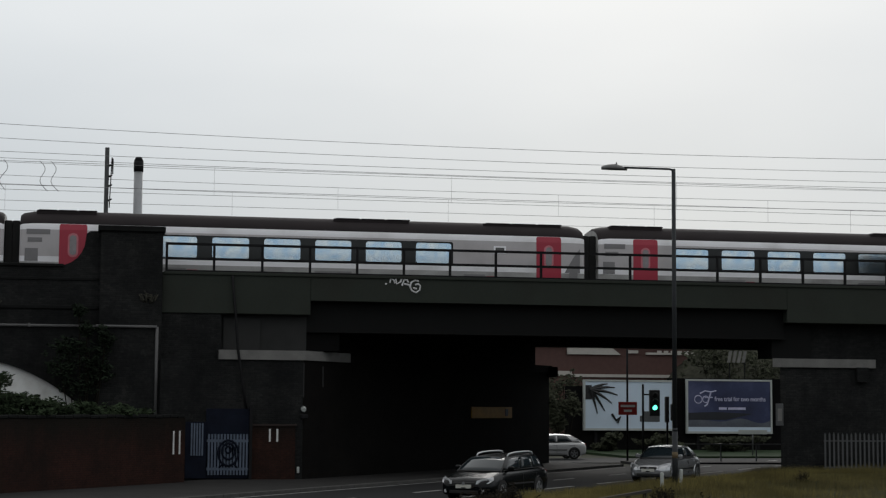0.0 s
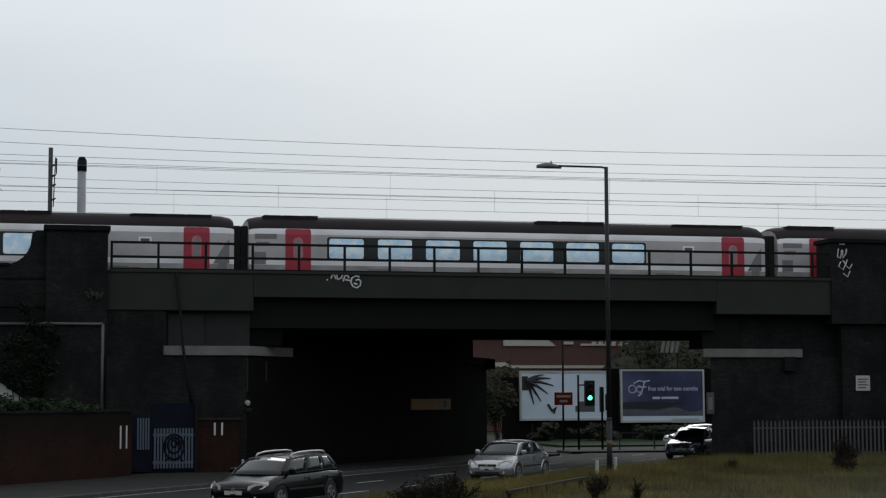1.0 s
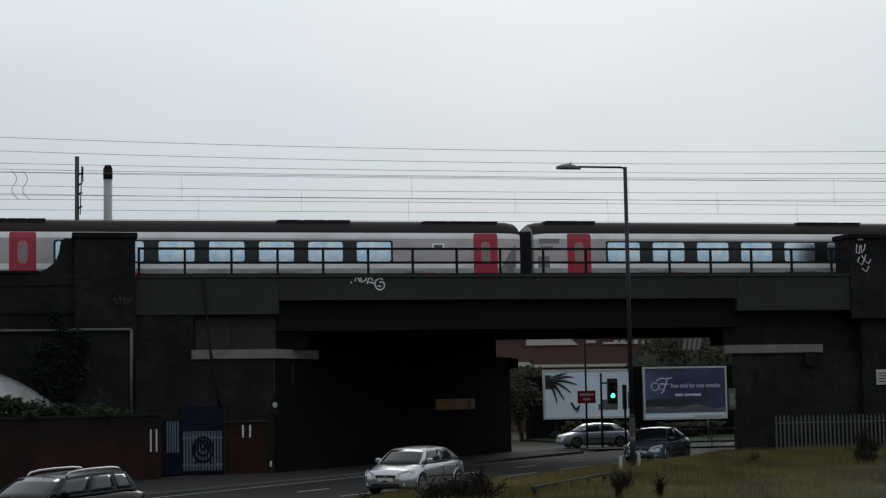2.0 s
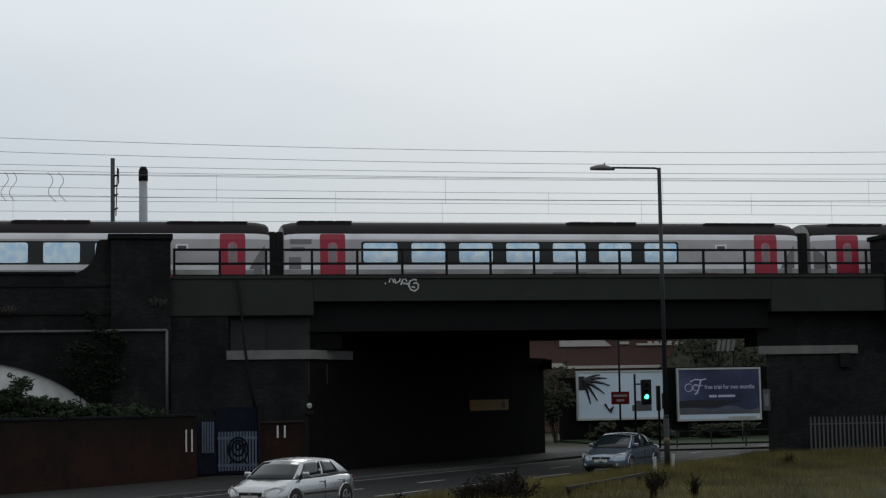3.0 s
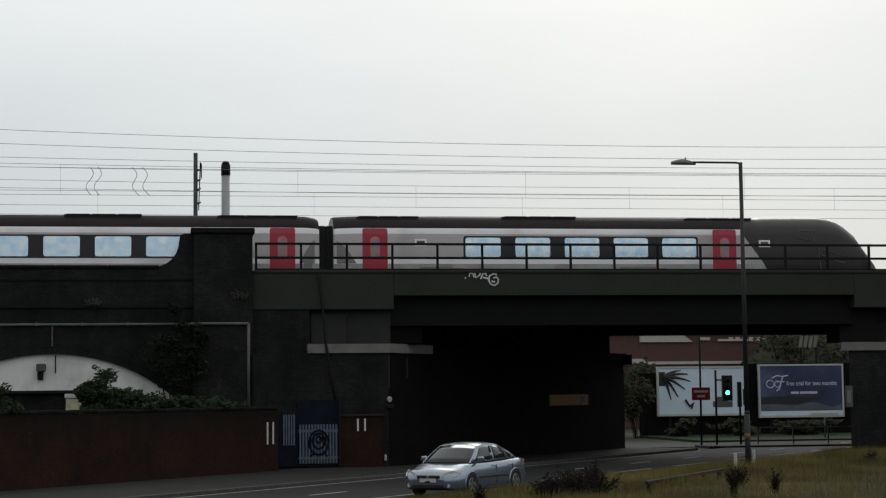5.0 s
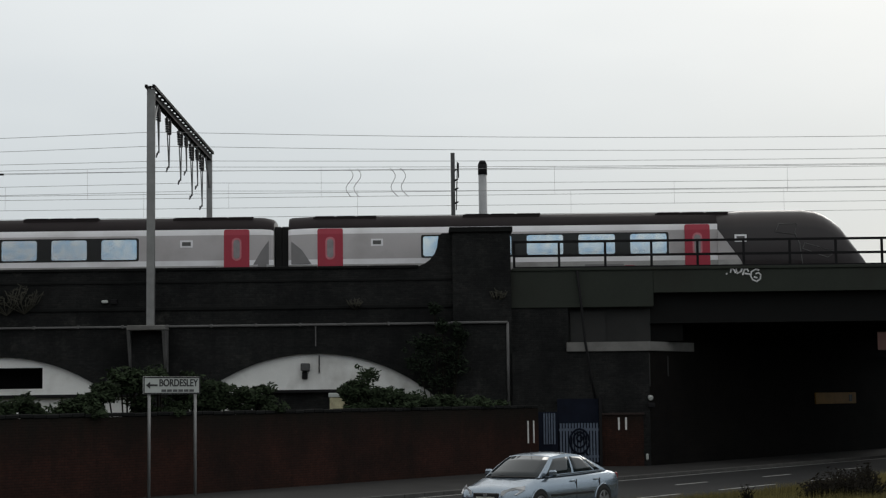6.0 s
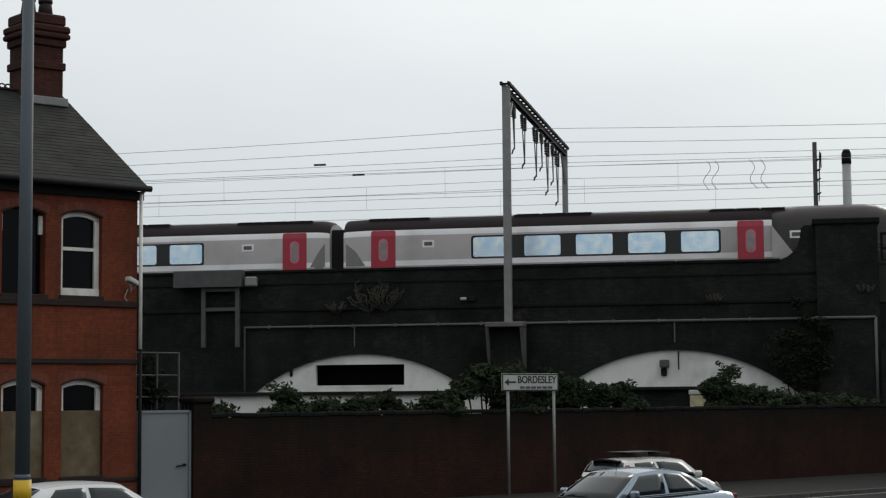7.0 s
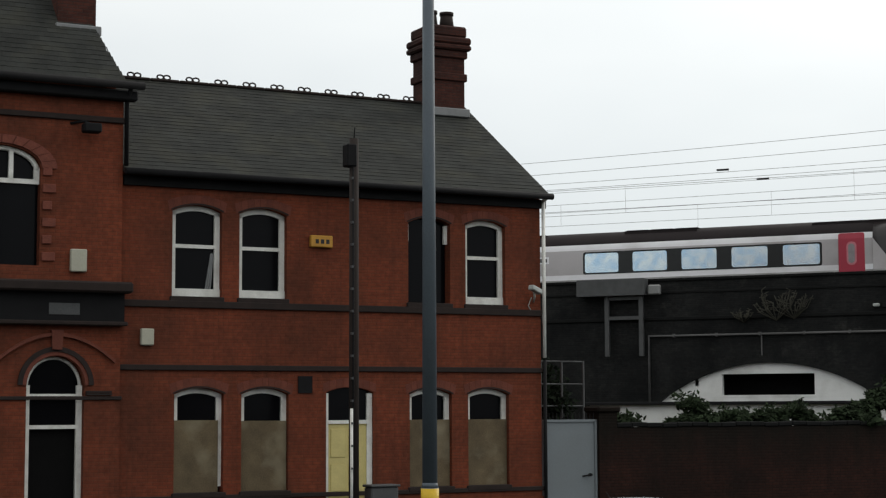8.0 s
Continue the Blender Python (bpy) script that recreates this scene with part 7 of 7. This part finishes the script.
        lettering("free trial for two months", 0.42, BOARD_TEXT, bd, pose(x0 + 3.72, 116.985, z1 - 1.22, 90, 0, 0), 0.86)
        for a, b, dz in ((2.2, 2.75, 1.85), (2.85, 4.1, 1.85)):
            bm = B()
            box(bm, x0 + a, x0 + b, 116.975, 117.0, z1 - dz - 0.08, z1 - dz + 0.08)
            part("text_bar", bm, BOARD_TEXT, bd)
        bm = B()
        crest = [(x0 + (x1 - x0) * k / 14, 116.99, z0 + 0.75 + 0.22 * math.sin(k * 0.9) * k / 14) for k in range(15)]
        prism(bm, [(x0, 116.99, z0 + 0.3), (x1, 116.99, z0 + 0.3)] + crest[::-1], (0, 0.005, 0))
        part("shore_band", bm, BOARD_SHORE, bd)
        bm = B()
        prism(bm, [(x0, 116.985, z0 + 0.78), (x0 + 2.7, 116.985, z0 + 0.78), (x0 + 4.6, 116.985, z0 + 1.2), (x0 + 2.0, 116.985, z0 + 1.32), (x0, 116.985, z0 + 1.25)], (0, 0.01, 0))
        part("dark_band", bm, BOARD_DUSK, bd)
        bm = B()
        box(bm, x0, x1, 116.985, 117.0, z0, z0 + 0.3)
        part("pale_border", bm, BOARD_SKY, bd)
bfen = thing("hoarding_fence", "black timber hoarding below the billboards", "fence")
for k in range(16):
    bm = B()
    box(bm, 28.0 + k * 1.02, 29.0 + k * 1.02, 117.3, 117.4, 0.0, 4.9 if k > 6 else 4.3)
    part("board", bm, SOFFIT, bfen)

fb = thing("far_building", "low red-brick building with white fascia bands", "building", pose(0, 150, 0))
bm = B()
box(bm, 26, 49, 0, 12, 0, 8.3)
part("wall", bm, FAR_BRICK, fb)
bm = B()
prism(bm, [(37.1, -0.2, 7.45), (41.9, -0.2, 7.45), (41.0, -0.2, 8.15), (37.1, -0.2, 8.15)], (0, 0.2, 0))
box(bm, 42.6, 43.5, -0.2, 0, 7.6, 7.85)
box(bm, 44.2, 47.0, -0.2, 0, 7.5, 7.68)
box(bm, 26, 37.5, -0.2, 0, 5.6, 6.0)
box(bm, 37.5, 49, -0.15, 0, 5.5, 5.75)
part("fascia", bm, FAR_WHITE, fb)
bm = B()
prism(bm, [(25.5, -0.4, 8.3), (49.5, -0.4, 8.3), (49.5, 6, 11.0), (25.5, 6, 11.0)], (0, 0, 0.15))
part("roof", bm, FAR_ROOF, fb)
for k in range(6):
    bm = B()
    box(bm, 45.2 + 0.62 * k, 45.6 + 0.62 * k, -0.25, -0.2, 7.5, 7.85)
    part("window", bm, FAR_WHITE, fb)
fs2 = thing("roof_sign", "small pale slatted sign on the far slope", "sign", pose(47.6, 139, 6.6))
for px in (0.2, 1.5):
    bm = B()
    box(bm, px, px + 0.08, 0.1, 0.18, -6.6, 0.8)
    part("post", bm, IRON, fs2)
for k in range(4):
    bm = B()
    prism(bm, [(k * 0.42, 0, 0), (k * 0.42 + 0.25, 0, 0), (k * 0.42 + 0.45, 0, 0.95), (k * 0.42 + 0.2, 0, 0.95)], (0, 0.1, 0))
    part("slat", bm, STONE, fs2)

hill = B()
hx, hy = 34, 9
hg = [[hill.verts.new((40 + i * 3.0, 141 + j * 7.0, max(-0.3, 11.5 * min(1.0, i / 3.5) * min(1.0, (j + 0.02) / 1.6) + 1.4 * noise.noise((i * 0.5, j * 0.6, 2)) - (0.6 if j == 0 else 0)))) for i in range(hx)] for j in range(hy)]
for j in range(hy - 1):
    for i in range(hx - 1):
        hill.faces.new((hg[j][i], hg[j][i + 1], hg[j + 1][i + 1], hg[j + 1][i])).smooth = True
tagged(part("far_embankment", hill, mat("scrubby_embankment", (0.022, 0.026, 0.018), 0.95, var=0.5, scale=0.25, fine=2.0, spec=0.1, tint=(0.042, 0.042, 0.032)), None), "grey-green scrubby embankment beyond the road", "embankment", "", "structure")

# traffic signal and signs at the junction
tl = thing("traffic_signal", "black traffic signal showing green", "traffic light", pose(26.85, 95.0, 0))
bm = B()
tube(bm, (-0.62, 0, 0), (-0.62, 0, 4.15), 0.06, n=10)
part("pole", bm, IRON, tl)
bm = B()
box(bm, -0.28, 0.30, -0.15, 0.05, 2.45, 3.85, 0, 0.03)
hd = part("signal_head", bm, SIGN_BLACK, tl)
for z, mt in ((3.55, IRON), (3.22, IRON), (2.9, GREEN_LIGHT)):
    bm = B()
    tube(bm, (0, -0.15, z), (0, -0.17, z), 0.13, n=14)
    part("lens", bm, mt, hd, "lit green lens" if mt is GREEN_LIGHT else "")
    bm = B()
    path_tube(bm, [(0.15 * math.cos(a), -0.26, z + 0.15 * math.sin(a)) for a in [math.pi * k / 8 for k in range(9)]], 0.02, 4)
    part("visor", bm, SIGN_BLACK, hd)
for x, z0, z1 in ((0.62, 2.1, 3.5), (0.95, 2.2, 3.1)):
    bm = B()
    box(bm, x, x + 0.22, -0.1, 0.1, z0, z1, 0, 0.03)
    part("side_signal", bm, SIGN_BLACK, tl)
bm = B()
tube(bm, (0.75, 0, 0), (0.75, 0, 3.5), 0.06, n=10)
tube(bm, (-0.62, 0, 3.6), (0, 0, 3.6), 0.04, n=8)
part("pole", bm, IRON, tl)
rs = thing("red_road_sign", "small red road sign on a tall dark pole", "road sign", pose(25.35, 95.0, 0))
bm = B()
tube(bm, (0, 0, 0), (0, 0, 7.0), 0.055, n=10)
part("pole", bm, IRON, rs)
bm = B()
box(bm, -0.52, 0.52, -0.09, -0.055, 2.5, 3.2, 0, 0.01)
rb = part("board", bm, SIGN_RED, rs)
for z, w in ((2.98, 0.4), (2.72, 0.22)):
    bm = B()
    box(bm, -w, w, -0.097, -0.09, z - 0.06, z + 0.06)
    part("text_bar", bm, SIGN_WHITE, rb)
for x, z, w in ((36.0, 1.6, 0.9),):
    sm = thing("small_sign", "small pale sign plate on a short post", "sign", pose(x, 104, 0))
    bm = B()
    tube(bm, (0, 0, 0), (0, 0, z), 0.04, n=8)
    part("post", bm, DULL_STEEL, sm)
    bm = B()
    box(bm, -w, w, -0.06, -0.04, z - 0.25, z)
    part("plate", bm, SIGN_WHITE, sm)
ws = thing("bracket_sign", "grey plate sign fixed beside the abutment", "sign", pose(24.35, 71.7, 0))
bm = B()
box(bm, -0.05, 0.28, -0.1, -0.04, 2.2, 3.1, 0, 0.02)
part("plate", bm, DULL_STEEL, ws)
bm = B()
box(bm, 0.02, 0.2, -0.105, -0.1, 2.4, 2.9)
part("text_bar", bm, STONE, ws)

lawn = B()
box(lawn, 27.5, 60, 101.5, 116, -0.2, 0.10)
tagged(part("far_lawn", lawn, mat("short_green_grass", (0.016, 0.030, 0.012), 0.95, var=0.4, scale=0.7, spec=0.1), None), "strip of green grass beyond the cross road", "grass", "", "structure")
fp = B()
box(fp, 24.5, 80, 90.9, 93.5, -0.2, 0.09)
tagged(part("far_pavement", fp, PAVING, None), "grey pavement at the junction", "pavement", "", "structure")
gr = thing("guard_rail", "low grey pedestrian guard rail at the junction", "railing", pose(28, 93.3, 0))
bm = B()
box(bm, 0, 18, -0.03, 0.03, 0.95, 1.02)
part("top_rail", bm, DULL_STEEL, gr)
for k in range(10):
    bm = B()
    box(bm, k * 2.0 - 0.03, k * 2.0 + 0.03, -0.03, 0.03, 0.05, 0.98)
    part("post", bm, DULL_STEEL, gr)

# low white sheds between wall and viaduct
for x0, x1, y0, top, coat in ((-26.3, -14.6, 66.5, 3.02, WHITE_WASH), (-9.8, -5.6, 68.4, 3.1, SOOT_BRICK)):
    sh = thing("low_shed", "low whitewashed shed with a dark felt roof" if coat is WHITE_WASH else "low sooty brick shed with a dark felt roof", "shed")
    bm = B()
    box(bm, x0, x1, y0, y0 + 2.6, 0, top)
    part("shed_body", bm, coat, sh)
    bm = B()
    box(bm, x0 - 0.25, x1 + 0.25, y0 - 0.25, y0 + 2.8, top, top + 0.12, 0, 0.02)
    part("roof", bm, IRON, sh)


crate = thing("yellow_container", "pale yellow upright container behind the brick wall", "container", pose(-6.95, 67.3, 0))
bm = B()
box(bm, -0.36, 0.36, -0.3, 0.3, 0.0, 2.92, 0, 0.03)
part("body", bm, mat("pale_yellow_plastic", (0.40, 0.37, 0.24), 0.6, var=0.35, scale=4, stain=(0.10, 0.09, 0.07), stain_amount=0.7, stain_scale=3), crate)
bm = B()
box(bm, -0.40, 0.40, -0.34, 0.34, 2.92, 3.08, 0, 0.02)
part("lid", bm, SIGN_WHITE, crate)

# ---------------------------------------------------------------- plants
WEED = mat("dead_weed", (0.052, 0.050, 0.038), 0.9, var=0.5)


def leaves(bm, rng, centre, radius, count, size):
    """A ragged clump of single leaves round a centre."""
    cx, cy, cz = centre
    rx, ry, rz = radius
    for _ in range(count):
        d = Vector((rng.gauss(0, 1), rng.gauss(0, 1), rng.gauss(0, 1))).normalized() * rng.uniform(0.35, 1.0)
        p = Vector((cx + d.x * rx, cy + d.y * ry, cz + d.z * rz))
        u = Vector((rng.gauss(0, 1), rng.gauss(0, 1), rng.gauss(0, 0.6))).normalized()
        w = u.orthogonal().normalized()
        s = size * rng.uniform(0.6, 1.3)
        v = [bm.verts.new(q) for q in (p - u * s, p + w * s * 0.42, p + u * s, p - w * s * 0.42)]
        bm.faces.new(v)
    return bm


def bush(name, label, pos, clumps, leaf_mat, seed, size=0.10, count=200, stem_to=0.0):
    """Stems that fork to several ragged clumps of leaves."""
    rng = random.Random(seed)
    t = thing(name, label, "bush", pose(*pos))
    st = B()
    fo = B()
    for (cx, cy, cz), (rx, ry, rz) in clumps:
        path_tube(st, [(cx * 0.3, cy * 0.5, stem_to), (cx * 0.7, cy * 0.8, stem_to + (cz - stem_to) * 0.6), (cx, cy, cz)], 0.025, 5)
        for _ in range(4):
            a = Vector((cx, cy, cz))
            b = a + Vector((rng.uniform(-rx, rx), rng.uniform(-ry, ry), rng.uniform(0, rz) * 1.25))
            tube(st, a, b, 0.012, 0.004, 4)
            leaves(fo, rng, b, (0.18, 0.18, 0.14), 14, size)
        leaves(fo, rng, (cx, cy, cz), (rx, ry, rz), count, size)
    part("branchwork", st, TWIG, t)
    part("foliage", fo, leaf_mat, t)
    return t


rng = random.Random(11)
# along the back of the boundary wall: x along it, tops
for k, (x, top, wide, count) in enumerate(((2.9, 2.8, 0.6, 120), (5.3, 3.25, 0.9, 220), (6.7, 3.05, 0.8, 200), (8.1, 3.1, 0.8, 200), (9.9, 3.1, 0.6, 160), (11.0, 3.7, 0.9, 280), (12.3, 3.95, 1.0, 300), (13.6, 4.0, 1.0, 300), (14.9, 3.9, 1.0, 300), (16.2, 3.75, 1.0, 280), (17.4, 3.78, 0.9, 260), (22.5, 3.5, 0.8, 230), (23.2, 3.85, 0.7, 230), (24.4, 3.4, 0.9, 230), (25.8, 3.1, 0.9, 200), (27.3, 2.95, 0.9, 160), (28.9, 2.9, 0.7, 70), (30.3, 2.85, 0.5, 40))):
    x, y, _ = street(x, 0.95).translation
    cl = []
    along = STREET.to_3x3() @ Vector((1, 0, 0))
    for q in range(9):
        u = rng.uniform(-wide, wide)
        rise = (1 - 0.55 * (u / wide) ** 2) * rng.uniform(0.15, 1.0)
        cl.append(((along.x * u, along.y * u + rng.uniform(-0.25, 0.3), 2.3 + rise * (top - 2.5)), (rng.uniform(0.28, 0.5), 0.32, rng.uniform(0.14, 0.26))))
    if k % 3 == 1:
        v = STREET.to_3x3() @ Vector((rng.uniform(-0.6, 0.6), -rng.uniform(0.55, 1.0), 0))
        cl.append(((v.x, v.y, rng.uniform(2.46, 2.62)), (0.4, 0.3, 0.12)))
    bush("bramble_bush", "dark bramble bush behind the brick wall", (x, y, 0), cl, LEAF, 100 + k, 0.085, count, 0.3)
vx, vy, _ = street(1.5, 2.3).translation
bush("ivy_bush", "dark ivy bush behind the wire cage", (vx, vy, 0), [((rng.uniform(-0.5, 0.5), rng.uniform(-0.5, 0.5), 2.6 + 0.2 * q), (0.45, 0.4, 0.25)) for q in range(7)], LEAF_DARK, 140, 0.09, 200, 0.3)
# shrub growing on the viaduct by the bridge pier
bush("buddleia_shrub", "dark straggly shrub growing against the viaduct", (-3.1, 70.75, 0), [((-0.7, 0, 5.0), (0.55, 0.25, 0.45)), ((0.1, 0, 4.7), (0.75, 0.3, 0.6)), ((-0.9, 0, 4.2), (0.6, 0.3, 0.5)), ((0.5, 0, 4.1), (0.6, 0.3, 0.5)), ((-0.2, 0, 3.5), (0.8, 0.3, 0.4)), ((0.7, 0, 5.3), (0.35, 0.2, 0.35)), ((0.0, 0, 5.6), (0.3, 0.2, 0.3)), ((-0.3, 0, 6.3), (0.2, 0.2, 0.2))], LEAF_DARK, 77, 0.09, 260, 0.3)
# far shrubs and woods
for k, (x, y, h, w) in enumerate(((27.0, 114, 4.4, 0.9), (25.5, 118, 5.2, 1.6), (29.0, 120, 5.6, 1.6), (22.5, 117, 5.0, 1.6), (27.3, 122, 5.4, 1.8), (29.5, 112.5, 1.2, 1.0), (33.0, 112, 1.2, 1.2), (38.0, 112, 1.1, 1.6), (49, 142, 8.5, 3.5), (54, 143, 9.2, 3.5), (60, 142, 8.6, 4.0), (66, 141, 9.0, 4), (44.5, 128, 5.6, 2.2), (24, 122, 6.5, 2.5))):
    cl = [((rng.uniform(-w, w), rng.uniform(-w, w) * 0.5, h * rng.uniform(0.25, 0.9)), (w * 0.5, w * 0.4, h * 0.16)) for _ in range(9)]
    bush("roadside_shrub", "grey-green shrub beyond the railway bridge", (x, y, -0.04), cl, LEAF_FAR, 300 + k, 0.16 if h < 7 else 0.26, 170, 0.0)
# dead weeds rooted in the viaduct's brickwork
for k, (x, z, h) in enumerate(((-20.3, 6.35, 1.15), (-19.6, 6.4, 0.9), (-21.6, 6.3, 0.5), (-6.5, 6.4, 0.4), (-0.9, 6.6, 0.5))):
    rg = random.Random(900 + k)
    t = thing("wall_weed", "pale dead weed rooted in the sooty brickwork", "plant", pose(x, 71.2 if x < -3 else 71.1, z))
    bm = B()
    for q in range(16):
        b = Vector((rg.uniform(-0.9, 0.9) * h, rg.uniform(-0.1, 0.1), h * rg.uniform(0.5, 1)))
        path_tube(bm, [(0, 0.24, -0.05), (b.x * 0.7, b.y, b.z * 0.45), b], 0.016, 4)
        for e in range(4):
            c = b * rg.uniform(0.5, 1.0)
            path_tube(bm, [c, c + Vector((rg.uniform(-0.2, 0.2), rg.uniform(-0.08, 0.02), rg.uniform(-0.05, 0.16))) * h], 0.013, 4)
    part("dead_stalk", bm, WEED, t)
# bare shrubs in the verge
for k, (x, y, h, wide) in enumerate(((5.55, 42.0, 0.62, 0.75), (6.25, 42.7, 0.68, 0.7), (5.0, 41.6, 0.45, 0.5), (9.3, 41.4, 0.55, 0.09), (10.6, 42.2, 0.52, 0.10), (3.0, 39.4, 0.45, 0.14), (10.7, 45.4, 0.55, 0.35), (23.1, 56.7, 0.75, 0.5), (26.5, 63.5, 1.1, 0.6), (20.5, 60.0, 0.5, 0.3))):
    rg = random.Random(500 + k)
    t = thing("bare_shrub", "dark leafless shrub in the rough grass", "bush", pose(x, y, 0.38 if y < 50 else 0.2))
    bm = B()
    fo = B()
    for q in range(int(20 + 80 * wide)):
        a = rg.uniform(0, 6.28)
        r = rg.uniform(0.15, 1.0) * wide
        b = Vector((r * math.cos(a), r * math.sin(a), h * rg.uniform(0.45, 1.0) * (1.25 - 0.5 * r / wide)))
        tube(bm, (0.05 * math.cos(a), 0.05 * math.sin(a), 0), b, 0.014, 0.005, 4)
        tube(bm, b * 0.7, b * 0.7 + Vector((rg.uniform(-0.2, 0.2), rg.uniform(-0.2, 0.2), 0.25)), 0.007, 0.003, 4)
        leaves(fo, rg, b, (0.07, 0.07, 0.16), 10 if wide > 0.4 else 3, 0.045)
        leaves(fo, rg, b * 0.65, (0.10, 0.10, 0.14), 8 if wide > 0.4 else 1, 0.045)
    part("branchwork", bm, TWIG, t)
    part("dead_foliage", fo, TWIG, t)

# grass blades over the bank
rg = random.Random(21)
gx, gf = [], []
for k in range(130000):
    x, y = rg.uniform(8, 58), -15.25 - (abs(rg.gauss(0, 1)) * 5.0 if k % 2 else rg.uniform(0, 17))
    if y < -34:
        continue
    z = verge_height(x, y) - 0.02
    tuft = noise.noise((x * 0.5, y * 0.5, 9))
    h = (0.16 + 0.22 * max(0.0, tuft + 0.3)) * rg.uniform(0.6, 1.4)
    a = rg.uniform(0, 6.28)
    dx, dy, w = math.cos(a) * 0.10 * rg.random(), math.sin(a) * 0.10 * rg.random(), 0.012
    n0 = len(gx)
    gx += [(x - w, y, z), (x + w, y, z), (x + dx, y + dy, z + h)]
    gf.append((n0, n0 + 1, n0 + 2))
me = bpy.data.meshes.new("verge_grass")
me.from_pydata(gx, [], gf)
me.materials.append(GRASS)
vg = tagged(new("verge_grass", me), "dry yellow-green rough grass on the verge", "grass", "", "stuff")
vg.matrix_basis = STREET
# low knee rail at the road edge
kr = thing("knee_rail", "low dark timber knee rail along the verge", "railing", street(0, 0))
for k in range(5):
    bm = B()
    x, y = 17.2 + k * 1.7, -21.12 + k * 0.165
    box(bm, x, x + 0.10, y - 0.05, y + 0.05, 0.1, 0.66)
    part("post", bm, POLE_BROWN, kr)
bm = B()
prism(bm, [(16.9, -21.25, 0.64), (24.4, -20.52, 0.64), (24.4, -20.44, 0.64), (16.9, -21.17, 0.64)], (0, 0, 0.075))
part("rail", bm, POLE_BROWN, kr)
for x, y in ((31.5, -18.3), (34.5, -17.9)):
    mk = thing("verge_marker", "short white marker post in the grass", "post", street(x, y))
    bm = B()
    box(bm, -0.07, 0.07, -0.04, 0.04, 0.1, 0.9, 0, 0.02)
    part("post", bm, SIGN_WHITE, mk)


# ---------------------------------------------------------------- movement
def drive(car_thing, rows, y, back=False):
    walk(car_thing, [(t, street(x, y, 0, 180 if back else 0)) for t, x in rows])


def motions():
    for k, c in enumerate([tail] + carriages):
        walk(c, [(t, pose(x - 23.3 * k, TRACKS[0], RAIL)) for t, x in TAIL_X])
    drive(estate_car, [(0.0, 28.75), (0.5, 23.55), (1.0, 18.45), (2.3, 3.9), (4.0, -15.0), (8.0, -60.0)], -13.25)
    drive(silver_hatch, [(0.0, 44.95), (0.5, 40.0), (1.0, 35.1), (2.5, 20.6), (3.0, 15.9), (3.5, 10.85), (5.0, -4.0), (8.0, -34.0)], -13.25)
    drive(blue_saloon, [(0.0, 68.0), (2.5, 44.9), (3.0, 40.55), (3.5, 35.4), (5.5, 16.2), (5.8, 13.2), (6.2, 9.6), (6.5, 6.68), (6.8, 3.75), (7.2, -0.12), (8.0, -7.6)], -13.25)
    drive(white_hatch, [(0.0, -71.0), (6.5, 4.4), (6.8, 8.1), (7.2, 13.1), (8.0, 22.9)], -8.0, True)
    drive(white_car, [(0.0, -83.0), (7.2, -2.1), (7.5, 1.7), (7.8, 5.8), (8.0, 8.8)], -8.0, True)
    walk(far_hatch, [(0.0, pose(40.7, 97, 0)), (1.0, pose(32.9, 97, 0)), (2.5, pose(21.2, 97, 0)), (8.0, pose(-21.7, 97, 0))])
    walk(nosing_car, [(0.0, pose(-6.0, 97.5, 0, 0, 0, 180)), (4.0, pose(16.9, 97.5, 0, 0, 0, 180)), (5.3, pose(21.15, 97.5, 0, 0, 0, 180)), (5.9, pose(21.75, 97.5, 0, 0, 0, 180)), (8.0, pose(23.6, 97.5, 0, 0, 0, 180))])
    walk(far_white, [(0.0, pose(21.0, 100, 0)), (1.0, pose(13.4, 100, 0)), (8.0, pose(-39.8, 100, 0))])


motions()
